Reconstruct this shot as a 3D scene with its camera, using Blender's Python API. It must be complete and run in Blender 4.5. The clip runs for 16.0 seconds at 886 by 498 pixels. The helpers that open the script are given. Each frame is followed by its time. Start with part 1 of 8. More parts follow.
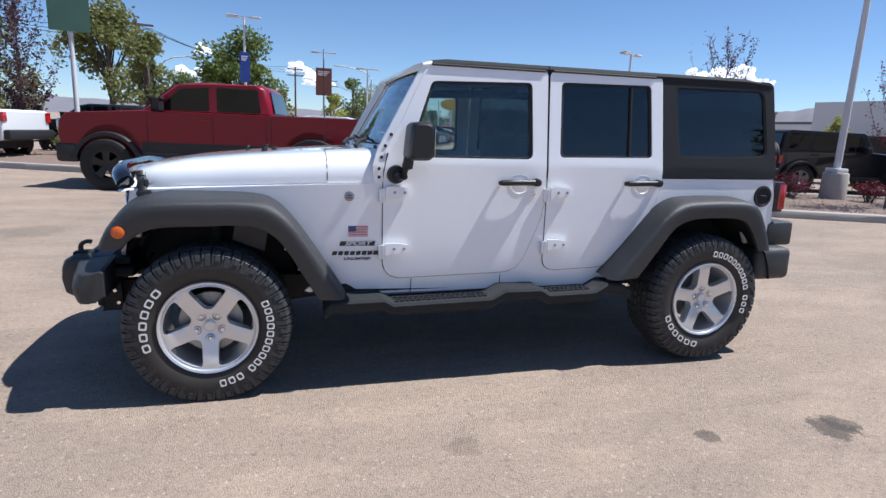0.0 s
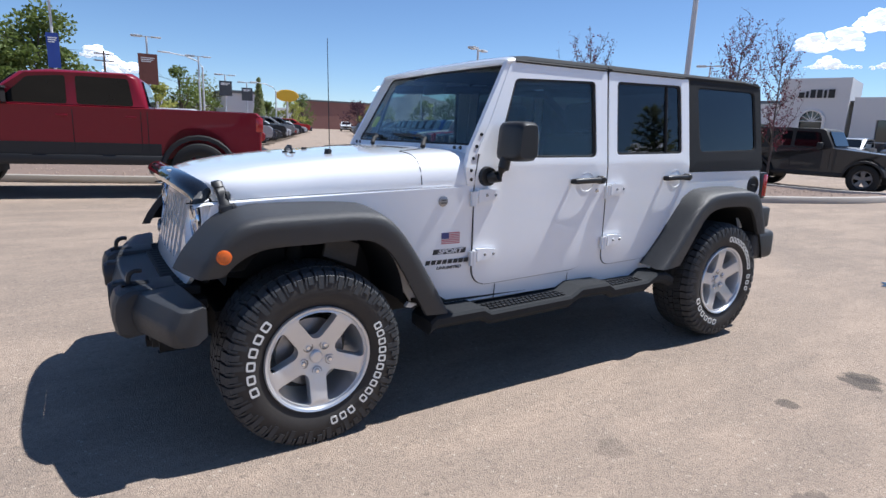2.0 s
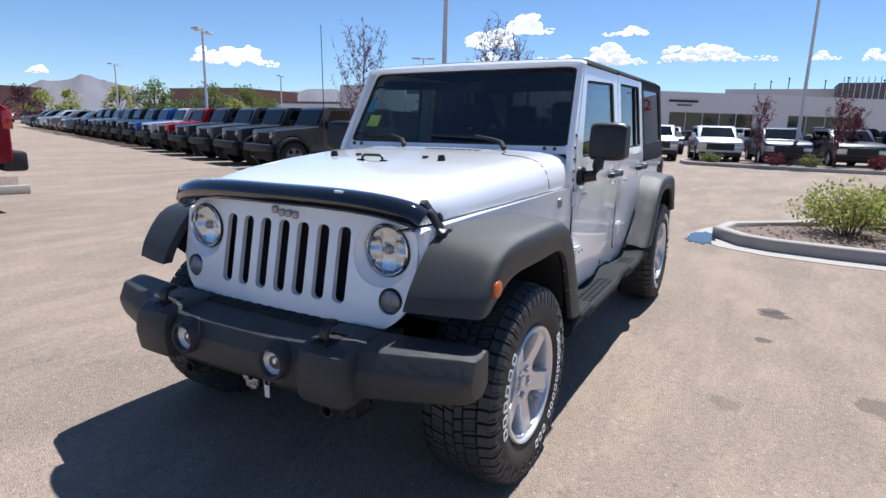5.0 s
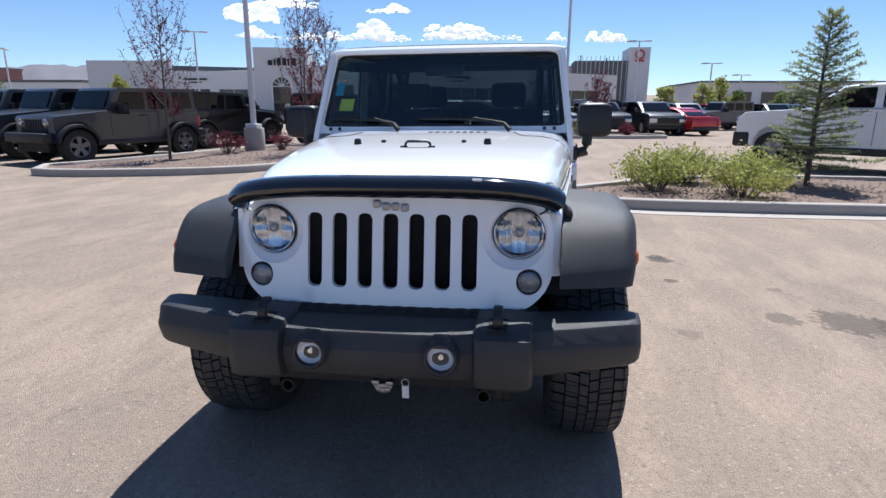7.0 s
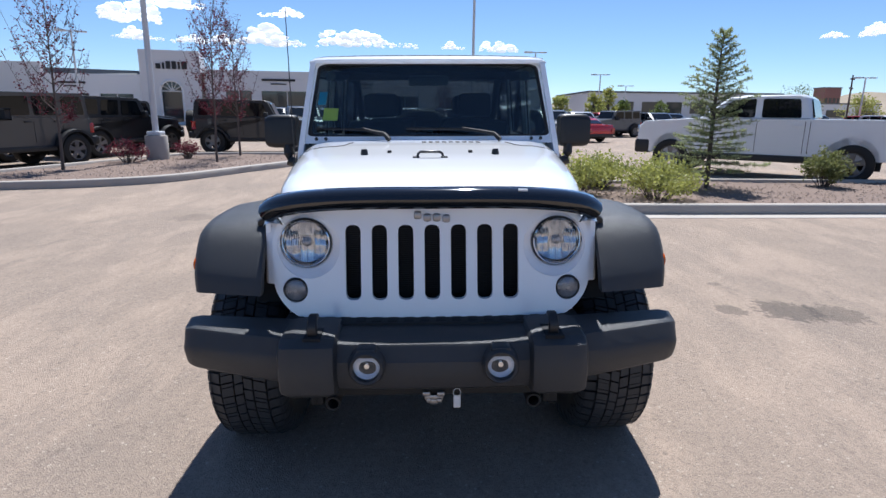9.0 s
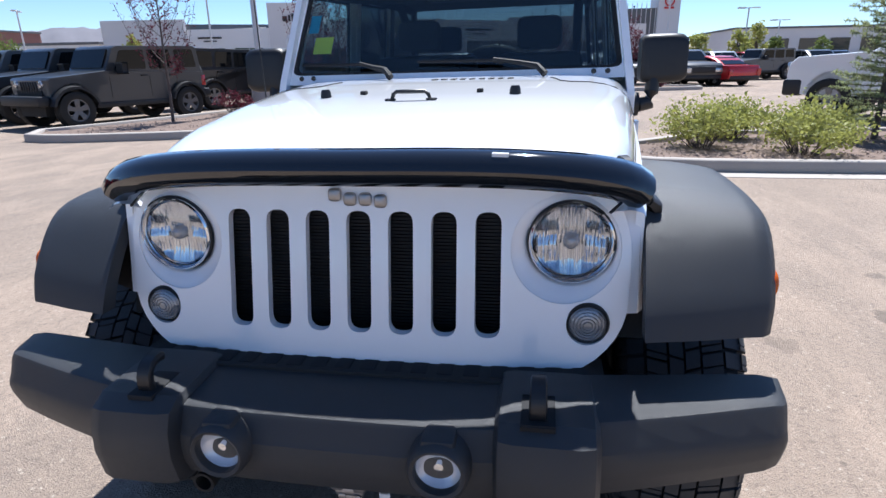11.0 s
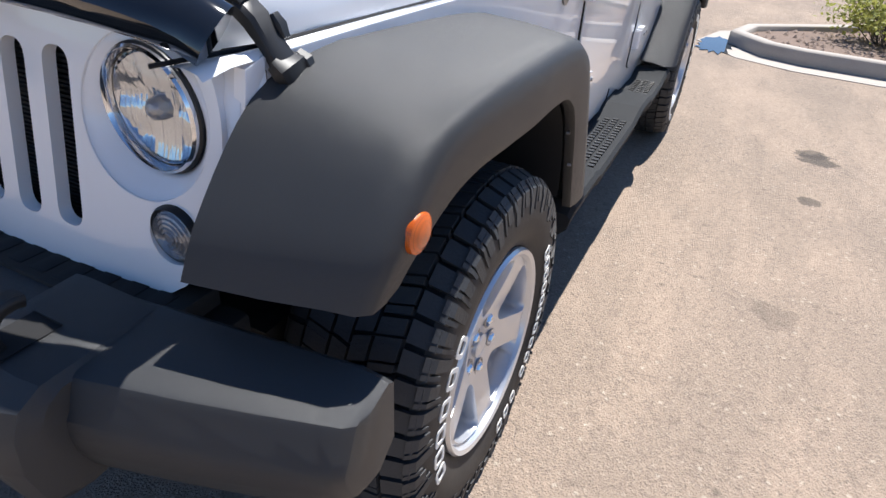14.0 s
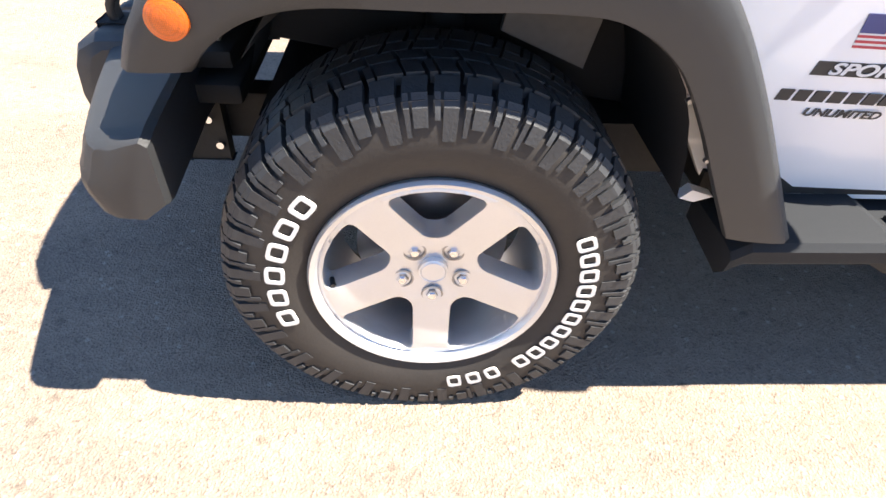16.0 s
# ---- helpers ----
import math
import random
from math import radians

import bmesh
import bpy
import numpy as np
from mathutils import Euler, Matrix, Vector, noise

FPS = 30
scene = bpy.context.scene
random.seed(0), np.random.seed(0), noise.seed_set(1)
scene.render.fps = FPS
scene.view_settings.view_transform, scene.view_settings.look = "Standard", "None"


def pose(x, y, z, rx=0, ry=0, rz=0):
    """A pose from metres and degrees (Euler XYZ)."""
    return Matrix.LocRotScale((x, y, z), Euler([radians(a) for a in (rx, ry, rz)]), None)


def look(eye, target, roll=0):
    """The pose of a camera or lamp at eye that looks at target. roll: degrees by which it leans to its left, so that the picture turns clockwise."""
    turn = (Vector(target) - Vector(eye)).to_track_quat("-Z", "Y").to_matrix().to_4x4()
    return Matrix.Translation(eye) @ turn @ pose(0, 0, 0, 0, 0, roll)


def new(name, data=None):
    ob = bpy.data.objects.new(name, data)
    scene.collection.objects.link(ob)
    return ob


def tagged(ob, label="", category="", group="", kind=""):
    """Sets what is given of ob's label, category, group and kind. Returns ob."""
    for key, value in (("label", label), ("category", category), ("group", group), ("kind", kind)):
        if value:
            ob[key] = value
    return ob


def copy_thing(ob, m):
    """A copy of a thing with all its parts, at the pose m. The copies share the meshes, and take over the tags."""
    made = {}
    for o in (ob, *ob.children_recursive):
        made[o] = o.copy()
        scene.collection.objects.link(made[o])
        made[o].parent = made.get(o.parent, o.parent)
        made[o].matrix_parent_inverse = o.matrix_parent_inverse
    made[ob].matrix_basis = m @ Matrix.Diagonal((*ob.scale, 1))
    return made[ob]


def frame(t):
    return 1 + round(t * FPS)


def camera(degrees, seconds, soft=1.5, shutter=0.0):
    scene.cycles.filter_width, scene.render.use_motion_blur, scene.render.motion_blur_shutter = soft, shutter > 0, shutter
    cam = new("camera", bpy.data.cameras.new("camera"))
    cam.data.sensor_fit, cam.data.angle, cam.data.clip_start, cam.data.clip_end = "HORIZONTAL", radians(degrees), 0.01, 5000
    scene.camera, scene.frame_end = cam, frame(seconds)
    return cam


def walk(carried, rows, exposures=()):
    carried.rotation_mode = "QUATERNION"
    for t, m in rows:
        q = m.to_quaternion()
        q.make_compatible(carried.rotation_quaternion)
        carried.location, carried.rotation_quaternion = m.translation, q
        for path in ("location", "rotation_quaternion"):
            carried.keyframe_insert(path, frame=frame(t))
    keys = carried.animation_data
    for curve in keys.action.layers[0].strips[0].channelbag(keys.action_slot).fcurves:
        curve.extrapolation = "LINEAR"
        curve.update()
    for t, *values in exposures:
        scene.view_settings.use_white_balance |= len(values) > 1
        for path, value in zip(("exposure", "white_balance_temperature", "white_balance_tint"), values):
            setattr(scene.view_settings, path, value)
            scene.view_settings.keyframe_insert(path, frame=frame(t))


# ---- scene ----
cam = camera(75.3, 16.0)
PATH = [
    (0, (0.348, -3.834, 1.364), (0.895, -1.949, 0.979), 1.7),
    (0.5, (0.036, -3.705, 1.361), (0.713, -1.862, 0.983), 1.3),
    (1, (-0.27, -3.517, 1.362), (0.534, -1.725, 0.984), 1.3),
    (1.5, (-0.514, -3.352, 1.36), (0.403, -1.615, 0.978), 1.5),
    (2, (-0.811, -3.158, 1.371), (0.24, -1.503, 0.973), 1.3),
    (2.5, (-1.055, -2.928, 1.379), (0.101, -1.351, 0.957), 1.4),
    (3, (-1.264, -2.719, 1.392), (-0.011, -1.223, 0.958), 1.6),
    (3.5, (-1.509, -2.506, 1.411), (-0.147, -1.11, 0.969), 1.3),
    (3.7, (-1.577, -2.413, 1.397), (-0.173, -1.058, 0.959), 1.0),
    (5.8, (-2.269, -1.197, 1.426), (-0.47, -0.465, 0.948), 0.1),
    (6, (-2.307, -1.096, 1.439), (-0.496, -0.411, 0.938), -0.2),
    (6.5, (-2.439, -0.78, 1.456), (-0.565, -0.3, 0.95), -0.8),
    (7, (-2.492, -0.499, 1.449), (-0.575, -0.222, 0.951), -0.6),
    (7.5, (-2.531, -0.237, 1.424), (-0.591, -0.1, 0.957), -0.5),
    (8, (-2.587, 0.054, 1.473), (-0.647, 0.014, 0.988), -0.6),
    (8.2, (-2.595, 0.102, 1.474), (-0.655, 0.017, 0.996), -0.5),
    (10.3, (-2.049, -0.303, 1.423), (-0.125, -0.149, 0.9), -0.7),
    (10.5, (-1.912, -0.352, 1.405), (0.002, -0.143, 0.861), -1.2),
    (11, (-1.629, -0.425, 1.369), (0.235, -0.075, 0.735), -1.9),
    (11.5, (-1.433, -0.544, 1.278), (0.35, -0.014, 0.544), -1.5),
    (12, (-1.385, -0.568, 1.267), (0.342, 0.05, 0.47), -1.4),
    (12.5, (-1.364, -0.614, 1.293), (0.362, -0.009, 0.484), -1.8),
    (13, (-1.314, -0.804, 1.296), (0.451, -0.315, 0.492), -0.3),
    (13.5, (-1.116, -1.04, 1.285), (0.615, -0.587, 0.392), 1.7),
    (14, (-0.926, -1.214, 1.254), (0.604, -0.473, 0.201), 2.7),
    (14.5, (-0.736, -1.4, 1.236), (0.46, -0.268, 0.101), 4.6),
    (15, (-0.494, -1.506, 1.216), (0.291, -0.128, -0.003), 6.1),
    (15.5, (-0.248, -1.582, 1.197), (0.16, -0.106, -0.089), 5.9),
    (16, (-0.055, -1.689, 1.17), (0.076, -0.187, -0.144), 3.8),
]
EXPOSE = [(0.0, 0.53, 5900, 10), (8.2, 0.56, 5900, 10), (10.3, 0.65, 5700, 10), (11.0, 0.82, 5750, 10), (11.5, 1.05, 6050, 10), (12.0, 1.2, 6200, 10), (12.5, 1.2, 6200, 10), (13.5, 0.75, 6150, 10), (14.0, 0.8, 6200, 10), (14.5, 1.1, 6400, 10), (15.2, 1.68, 6550, 10), (16.0, 1.88, 6850, 10)]
# the SUV stands nose-up and leaning a little on the sloping lot: its own axes, in which the path is given, against the level world
TILT = Matrix.Translation((1.47, 0, 0)) @ Vector((0.010, -0.0158, 1)).rotation_difference(Vector((0, 0, 1))).to_matrix().to_4x4() @ Matrix.Translation((-1.47, 0, -0.008))
walk(cam, [(t, TILT @ look(eye, target, roll)) for t, eye, target, roll in PATH], EXPOSE)

# world, sun and exposure
SUN = Vector((0.55, -0.065, 1.0)).normalized()
sky_world = bpy.data.worlds.new("sky")
scene.world = sky_world
sky_world.use_nodes = True
wn = sky_world.node_tree
sky = wn.nodes.new("ShaderNodeTexSky")
sky.sky_type = "NISHITA"
sky.sun_disc = False
sky.sun_elevation = math.asin(SUN.z)
sky.sun_rotation = math.atan2(SUN.x, SUN.y)
sky.altitude, sky.air_density, sky.dust_density, sky.ozone_density = 1300, 0.88, 0.15, 4.5
wn.links.new(sky.outputs[0], wn.nodes["Background"].inputs[0])
wn.nodes["Background"].inputs[1].default_value = 0.085
sun_data = bpy.data.lights.new("sun", "SUN")
sun_data.energy, sun_data.angle, sun_data.color = 4.8, radians(0.55), (1.0, 0.95, 0.88)
sun = new("sun", sun_data)
sun.matrix_world = look(SUN * 60, (0, 0, 0))


# ---- materials ----
def mat(name, base, rough=0.5, metal=0.0, vary=0.12, scale=6.0, fine=60.0, bump=0.0, bump_scale=200.0, coat=0.0, tint=None, spec=0.5, rand=0.0, thin=0.0):
    """A principled surface with colour variation at two scales and fine relief."""
    m = bpy.data.materials.new(name)
    m.use_nodes = True
    nt = m.node_tree
    b = nt.nodes["Principled BSDF"]
    tc = nt.nodes.new("ShaderNodeTexCoord")
    big, small = nt.nodes.new("ShaderNodeTexNoise"), nt.nodes.new("ShaderNodeTexNoise")
    big.inputs["Scale"].default_value, small.inputs["Scale"].default_value = scale, fine
    big.inputs["Detail"].default_value, small.inputs["Detail"].default_value = 3, 4
    mix = nt.nodes.new("ShaderNodeMix")
    mix.data_type = "RGBA"
    low = tint or tuple(c * (1 - vary) for c in base)
    high = tuple(min(1.0, c * (1 + vary)) for c in base)
    mix.inputs[6].default_value, mix.inputs[7].default_value = (*low, 1), (*high, 1)
    add = nt.nodes.new("ShaderNodeMath")
    add.operation = "ADD"
    half = nt.nodes.new("ShaderNodeMath")
    half.operation, half.inputs[1].default_value = "MULTIPLY", 0.5
    for n in (big, small):
        nt.links.new(tc.outputs["Object"], n.inputs["Vector"])
    nt.links.new(big.outputs["Fac"], add.inputs[0])
    nt.links.new(small.outputs["Fac"], add.inputs[1])
    nt.links.new(add.outputs[0], half.inputs[0])
    fac = half.outputs[0]
    if rand:
        info = nt.nodes.new("ShaderNodeObjectInfo")
        ma = nt.nodes.new("ShaderNodeMath")
        ma.operation, ma.inputs[1].default_value = "MULTIPLY_ADD", rand
        nt.links.new(info.outputs["Random"], ma.inputs[0])
        nt.links.new(fac, ma.inputs[2])
        fac = ma.outputs[0]
    nt.links.new(fac, mix.inputs[0])
    nt.links.new(mix.outputs[2], b.inputs["Base Color"])
    b.inputs["Roughness"].default_value, b.inputs["Metallic"].default_value = rough, metal
    b.inputs["Coat Weight"].default_value, b.inputs["Coat Roughness"].default_value = coat, 0.03
    b.inputs["Specular IOR Level"].default_value = spec
    if bump:
        bn, bp = nt.nodes.new("ShaderNodeTexNoise"), nt.nodes.new("ShaderNodeBump")
        bn.inputs["Scale"].default_value, bn.inputs["Detail"].default_value = bump_scale, 3
        bp.inputs["Strength"].default_value, bp.inputs["Distance"].default_value = bump, 0.004
        nt.links.new(tc.outputs["Object"], bn.inputs["Vector"])
        nt.links.new(bn.outputs["Fac"], bp.inputs["Height"])
        nt.links.new(bp.outputs[0], b.inputs["Normal"])
    if thin:
        # light that shines through a leaf
        tl, mx = nt.nodes.new("ShaderNodeBsdfTranslucent"), nt.nodes.new("ShaderNodeMixShader")
        mx.inputs[0].default_value = thin
        nt.links.new(mix.outputs[2], tl.inputs[0])
        nt.links.new(b.outputs[0], mx.inputs[1])
        nt.links.new(tl.outputs[0], mx.inputs[2])
        nt.links.new(mx.outputs[0], nt.nodes["Material Output"].inputs["Surface"])
    return m


def glass(name, tint, ior=1.52, rough=0.0):
    """Thin glass: tinted see-through with a Fresnel mirror on it."""
    m = bpy.data.materials.new(name)
    m.use_nodes = True
    nt = m.node_tree
    nt.nodes.remove(nt.nodes["Principled BSDF"])
    out = nt.nodes["Material Output"]
    tr, gl = nt.nodes.new("ShaderNodeBsdfTransparent"), nt.nodes.new("ShaderNodeBsdfGlossy")
    mx, lw = nt.nodes.new("ShaderNodeMixShader"), nt.nodes.new("ShaderNodeLayerWeight")
    power, fr = nt.nodes.new("ShaderNodeMath"), nt.nodes.new("ShaderNodeMath")
    tr.inputs[0].default_value = (*tint, 1)
    gl.inputs["Color"].default_value, gl.inputs["Roughness"].default_value = (0.95, 0.97, 1.0, 1), rough
    r0 = ((ior - 1) / (ior + 1)) ** 2
    lw.inputs["Blend"].default_value = 0.5
    power.operation, power.inputs[1].default_value = "POWER", 5
    fr.operation, fr.inputs[1].default_value, fr.inputs[2].default_value = "MULTIPLY_ADD", 1 - r0, r0
    nt.links.new(lw.outputs["Facing"], power.inputs[0])
    nt.links.new(power.outputs[0], fr.inputs[0])
    nt.links.new(fr.outputs[0], mx.inputs[0])
    nt.links.new(tr.outputs[0], mx.inputs[1])
    nt.links.new(gl.outputs[0], mx.inputs[2])
    nt.links.new(mx.outputs[0], out.inputs["Surface"])
    return m


WHITE = mat("white car paint", (0.90, 0.91, 0.93), 0.28, vary=0.015, scale=1.5, fine=20, coat=1.0)
PLASTIC = mat("black grained plastic", (0.037, 0.038, 0.040), 0.46, vary=0.22, scale=5, fine=420, bump=0.34, bump_scale=1300, spec=0.5)
TOP = mat("dark grey hardtop", (0.024, 0.026, 0.029), 0.8, vary=0.12, scale=3, fine=120, bump=0.3, bump_scale=600, spec=0.25)
# tread blocks lighter, carcass near-black: groove shade is put into these two colours
TREAD = mat("lighter tread block rubber", (0.038, 0.040, 0.043), 0.6, vary=0.35, scale=12, fine=70, bump=0.25, bump_scale=180)
RUBBER = mat("groove-dark tyre rubber", (0.008, 0.008, 0.008), 0.7, vary=0.35, scale=7, fine=60, bump=0.2, bump_scale=150)
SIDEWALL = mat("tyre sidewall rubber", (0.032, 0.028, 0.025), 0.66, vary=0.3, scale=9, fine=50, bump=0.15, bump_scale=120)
# paler and tan: light bounced off the ground is put into this colour
LINER = mat("liner plate in caught light", (0.085, 0.078, 0.072), 0.6, vary=0.3, scale=20)
GASKET = mat("dark seam", (0.012, 0.012, 0.013), 0.7)
# near-black for cavities: the shade inside openings is put into the colour
DARK = mat("dark cavity", (0.010, 0.010, 0.011), 0.8)
UNDER = mat("underbody", (0.018, 0.017, 0.016), 0.75, vary=0.4, scale=5, bump=0.3, bump_scale=60)
ALLOY = mat("silver alloy", (0.70, 0.71, 0.73), 0.30, metal=0.65, vary=0.05, scale=8, fine=200)
CHROME = mat("chrome", (0.80, 0.81, 0.83), 0.10, metal=1.0, vary=0.03)
STEEL = mat("dull steel", (0.35, 0.35, 0.36), 0.4, metal=1.0, vary=0.2, scale=20)
GLOSSBLACK = mat("smoked gloss acrylic", (0.008, 0.009, 0.011), 0.06, vary=0.05, coat=1.0)
SATIN = mat("satin black", (0.014, 0.014, 0.015), 0.42, vary=0.15)
AMBER = mat("amber lens", (0.85, 0.15, 0.006), 0.22, vary=0.25, scale=30, fine=420, bump=0.3, bump_scale=520, coat=0.4)
# small prisms moulded behind the amber lens
an = AMBER.node_tree
cell, mul = an.nodes.new("ShaderNodeTexVoronoi"), an.nodes.new("ShaderNodeMix")
cell.inputs["Scale"].default_value, cell.inputs["Randomness"].default_value = 420, 0.15
mul.data_type, mul.blend_type, mul.inputs[0].default_value = "RGBA", "MULTIPLY", 0.6
tone = an.nodes.new("ShaderNodeMapRange")
tone.inputs["From Min"].default_value, tone.inputs["From Max"].default_value = 0.75, 0.15
tone.inputs["To Min"].default_value = 0.25
an.links.new(next(n for n in an.nodes if n.bl_idname == "ShaderNodeTexCoord").outputs["Object"], cell.inputs["Vector"])
an.links.new(cell.outputs["Distance"], tone.inputs["Value"])
an.links.new(next(n for n in an.nodes if n.bl_idname == "ShaderNodeMix" and n != mul).outputs[2], mul.inputs[6])
an.links.new(tone.outputs[0], mul.inputs[7])
an.links.new(mul.outputs[2], an.nodes["Principled BSDF"].inputs["Base Color"])
REDLENS = mat("red lens", (0.42, 0.012, 0.012), 0.18, vary=0.2, coat=1.0)
LETTER = mat("white rubber lettering", (0.80, 0.79, 0.75), 0.6, vary=0.08, scale=40)
DECAL = mat("charcoal decal", (0.03, 0.03, 0.033), 0.45, vary=0.1)
WHITEDECAL = mat("white decal", (0.78, 0.78, 0.78), 0.4, vary=0.04)
FLAGRED = mat("red decal", (0.50, 0.05, 0.07), 0.4, vary=0.06)
FLAGBLUE = mat("blue decal", (0.05, 0.06, 0.20), 0.4, vary=0.06)
SEAT = mat("charcoal seat cloth", (0.035, 0.035, 0.037), 0.9, vary=0.2, scale=8, bump=0.3)
FOGLENS = mat("pale fog lamp bowl", (0.80, 0.81, 0.84), 0.2, vary=0.12, scale=50, fine=200, metal=0.3, bump=0.1, bump_scale=90)
BULBGLASS = mat("frosted lamp lens", (0.36, 0.37, 0.39), 0.12, vary=0.25, scale=40, fine=180, metal=0.6, bump=0.6, bump_scale=140)
FLUTE = mat("fluted bright reflector", (0.62, 0.64, 0.67), 0.05, metal=0.95, vary=0.08, scale=30, fine=160)
STICKY = mat("yellow sticker", (0.62, 0.72, 0.10), 0.5, vary=0.2, scale=40)
STICKB = mat("blue sticker", (0.05, 0.35, 0.52), 0.5, vary=0.2, scale=40)
TINT = glass("privacy glass", (0.20, 0.22, 0.23), 1.62)
CLEAR = glass("front window glass", (0.80, 0.86, 0.85), 1.52)
SHIELD = glass("windscreen glass", (0.66, 0.74, 0.74), 1.6)
LAMPGLASS = glass("lamp glass", (0.96, 0.97, 0.98), 1.5)


# ---- mesh tools ----
def part(name, bm, material, parent=None, label="", smooth=38, m=None):
    """Links a bmesh as one mesh object under a thing or a part."""
    bmesh.ops.recalc_face_normals(bm, faces=bm.faces)
    me = bpy.data.meshes.new(name)
    bm.to_mesh(me)
    bm.free()
    return part_of(name, me, material, parent, label, smooth, m)


def even(ob):
    """Area-weighted normals, so that flat panels with rounded rims shade evenly."""
    w = ob.modifiers.new("even", "WEIGHTED_NORMAL")
    w.keep_sharp, w.weight = True, 100
    return ob


def part_of(name, me, material, parent=None, label="", smooth=38, m=None):
    if smooth and me.polygons:
        me.polygons.foreach_set("use_smooth", [True] * len(me.polygons))
        me.set_sharp_from_angle(angle=radians(smooth))
    if material and not me.materials:
        me.materials.append(material)
    ob = new(name, me)
    ob.parent = parent
    if m is not None:
        ob.matrix_basis = m
    if label:
        ob["label"] = label
    if material is not None and (name == "flare" or material.name in ("white car paint", "dark grey hardtop", "silver alloy")) and len(me.polygons) > 60 and name not in ("wheel", "centre_cap", "lug_well"):
        even(ob)
    return ob


def thing(name, label, category, group="", kind="", m=None):
    ob = new(name)
    if m is not None:
        ob.matrix_basis = m
    return tagged(ob, label, category, group, kind)


def box(bm, x0, x1, y0, y1, z0, z1, bevel=0.0, seg=2, turn=None):
    r = bmesh.ops.create_cube(bm, size=1.0)
    vs = r["verts"]
    for v in vs:
        v.co = Vector(((x0 + x1) / 2 + v.co.x * (x1 - x0), (y0 + y1) / 2 + v.co.y * (y1 - y0), (z0 + z1) / 2 + v.co.z * (z1 - z0)))
    if turn is not None:
        bmesh.ops.transform(bm, matrix=turn, verts=vs)
    if bevel:
        es = list({e for v in vs for e in v.link_edges})
        bmesh.ops.bevel(bm, geom=es, offset=bevel, segments=seg, profile=0.5, affect="EDGES", clamp_overlap=True)
    return bm


def loft(bm, rings, closed=True, caps=True):
    """Skins rings of points with the same count."""
    vs = [[bm.verts.new(p) for p in ring] for ring in rings]
    n = len(rings[0])
    for a, b in zip(vs, vs[1:]):
        for i in range(n if closed else n - 1):
            j = (i + 1) % n
            bm.faces.new((a[i], a[j], b[j], b[i]))
    if caps and closed:
        bm.faces.new(vs[0][::-1])
        bm.faces.new(vs[-1])
    return bm


def tube(bm, pts, r, n=8, caps=True):
    pts = [Vector(p) for p in pts]
    rings = []
    for i, p in enumerate(pts):
        d = (pts[min(i + 1, len(pts) - 1)] - pts[max(i - 1, 0)]).normalized()
        a = d.cross(Vector((0, 0, 1)) if abs(d.z) < 0.9 else Vector((1, 0, 0))).normalized()
        b = d.cross(a)
        rr = r[i] if isinstance(r, (list, tuple)) else r
        rings.append([p + rr * (math.cos(t) * a + math.sin(t) * b) for t in (2 * math.pi * k / n for k in range(n))])
    return loft(bm, rings, True, caps)


def revolve(bm, prof, n=48, centre=(0, 0, 0), axis="y", closed=False):
    """Turns a profile of (radius, along) about an axis."""
    cx, cy, cz = centre
    rings = []
    for k in range(n):
        t = 2 * math.pi * k / n
        c, s = math.cos(t), math.sin(t)
        if axis == "y":
            rings.append([bm.verts.new((cx + r * c, cy + a, cz + r * s)) for r, a in prof])
        elif axis == "x":
            rings.append([bm.verts.new((cx + a, cy + r * c, cz + r * s)) for r, a in prof])
        else:
            rings.append([bm.verts.new((cx + r * c, cy + r * s, cz + a)) for r, a in prof])
    m = len(prof)
    for k in range(n):
        p, q = rings[k], rings[(k + 1) % n]
        for i in range(m if closed else m - 1):
            bm.faces.new((p[i], p[(i + 1) % m], q[(i + 1) % m], q[i]))
    bmesh.ops.remove_doubles(bm, verts=bm.verts, dist=1e-6)
    return bm


def rounded(pts, radius, n=5):
    """A closed polygon with rounded corners; radius a number or one per corner."""
    out, k = [], len(pts)
    for i, p in enumerate(pts):
        r = radius[i] if isinstance(radius, (list, tuple)) else radius
        p, a, b = Vector(p), Vector(pts[i - 1]), Vector(pts[(i + 1) % k])
        if r <= 0:
            out.append(tuple(p))
            continue
        da, db = (a - p), (b - p)
        la, lb = da.length, db.length
        d = min(r, la * 0.48, lb * 0.48)
        s, e = p + da / la * d, p + db / lb * d
        for j in range(n + 1):
            t = j / n
            out.append(tuple((1 - t) ** 2 * s + 2 * t * (1 - t) * p + t * t * e))
    return out


def glide(pts, n):
    """Points spread evenly along a Catmull-Rom curve through pts."""
    P = [Vector(p) for p in pts]
    P = [2 * P[0] - P[1]] + P + [2 * P[-1] - P[-2]]
    fine = []
    for i in range(1, len(P) - 2):
        for j in range(12):
            t = j / 12
            a, b, c, d = P[i - 1 : i + 3]
            fine.append(0.5 * (2 * b + (c - a) * t + (2 * a - 5 * b + 4 * c - d) * t * t + (3 * b - a - 3 * c + d) * t**3))
    fine.append(P[-2])
    run = [0.0]
    for a, b in zip(fine, fine[1:]):
        run.append(run[-1] + (b - a).length)
    out = []
    for k in range(n):
        s = run[-1] * k / (n - 1)
        i = min(max(int(np.searchsorted(run, s)) - 1, 0), len(fine) - 2)
        f = (s - run[i]) / max(run[i + 1] - run[i], 1e-9)
        out.append(fine[i].lerp(fine[i + 1], f))
    return out


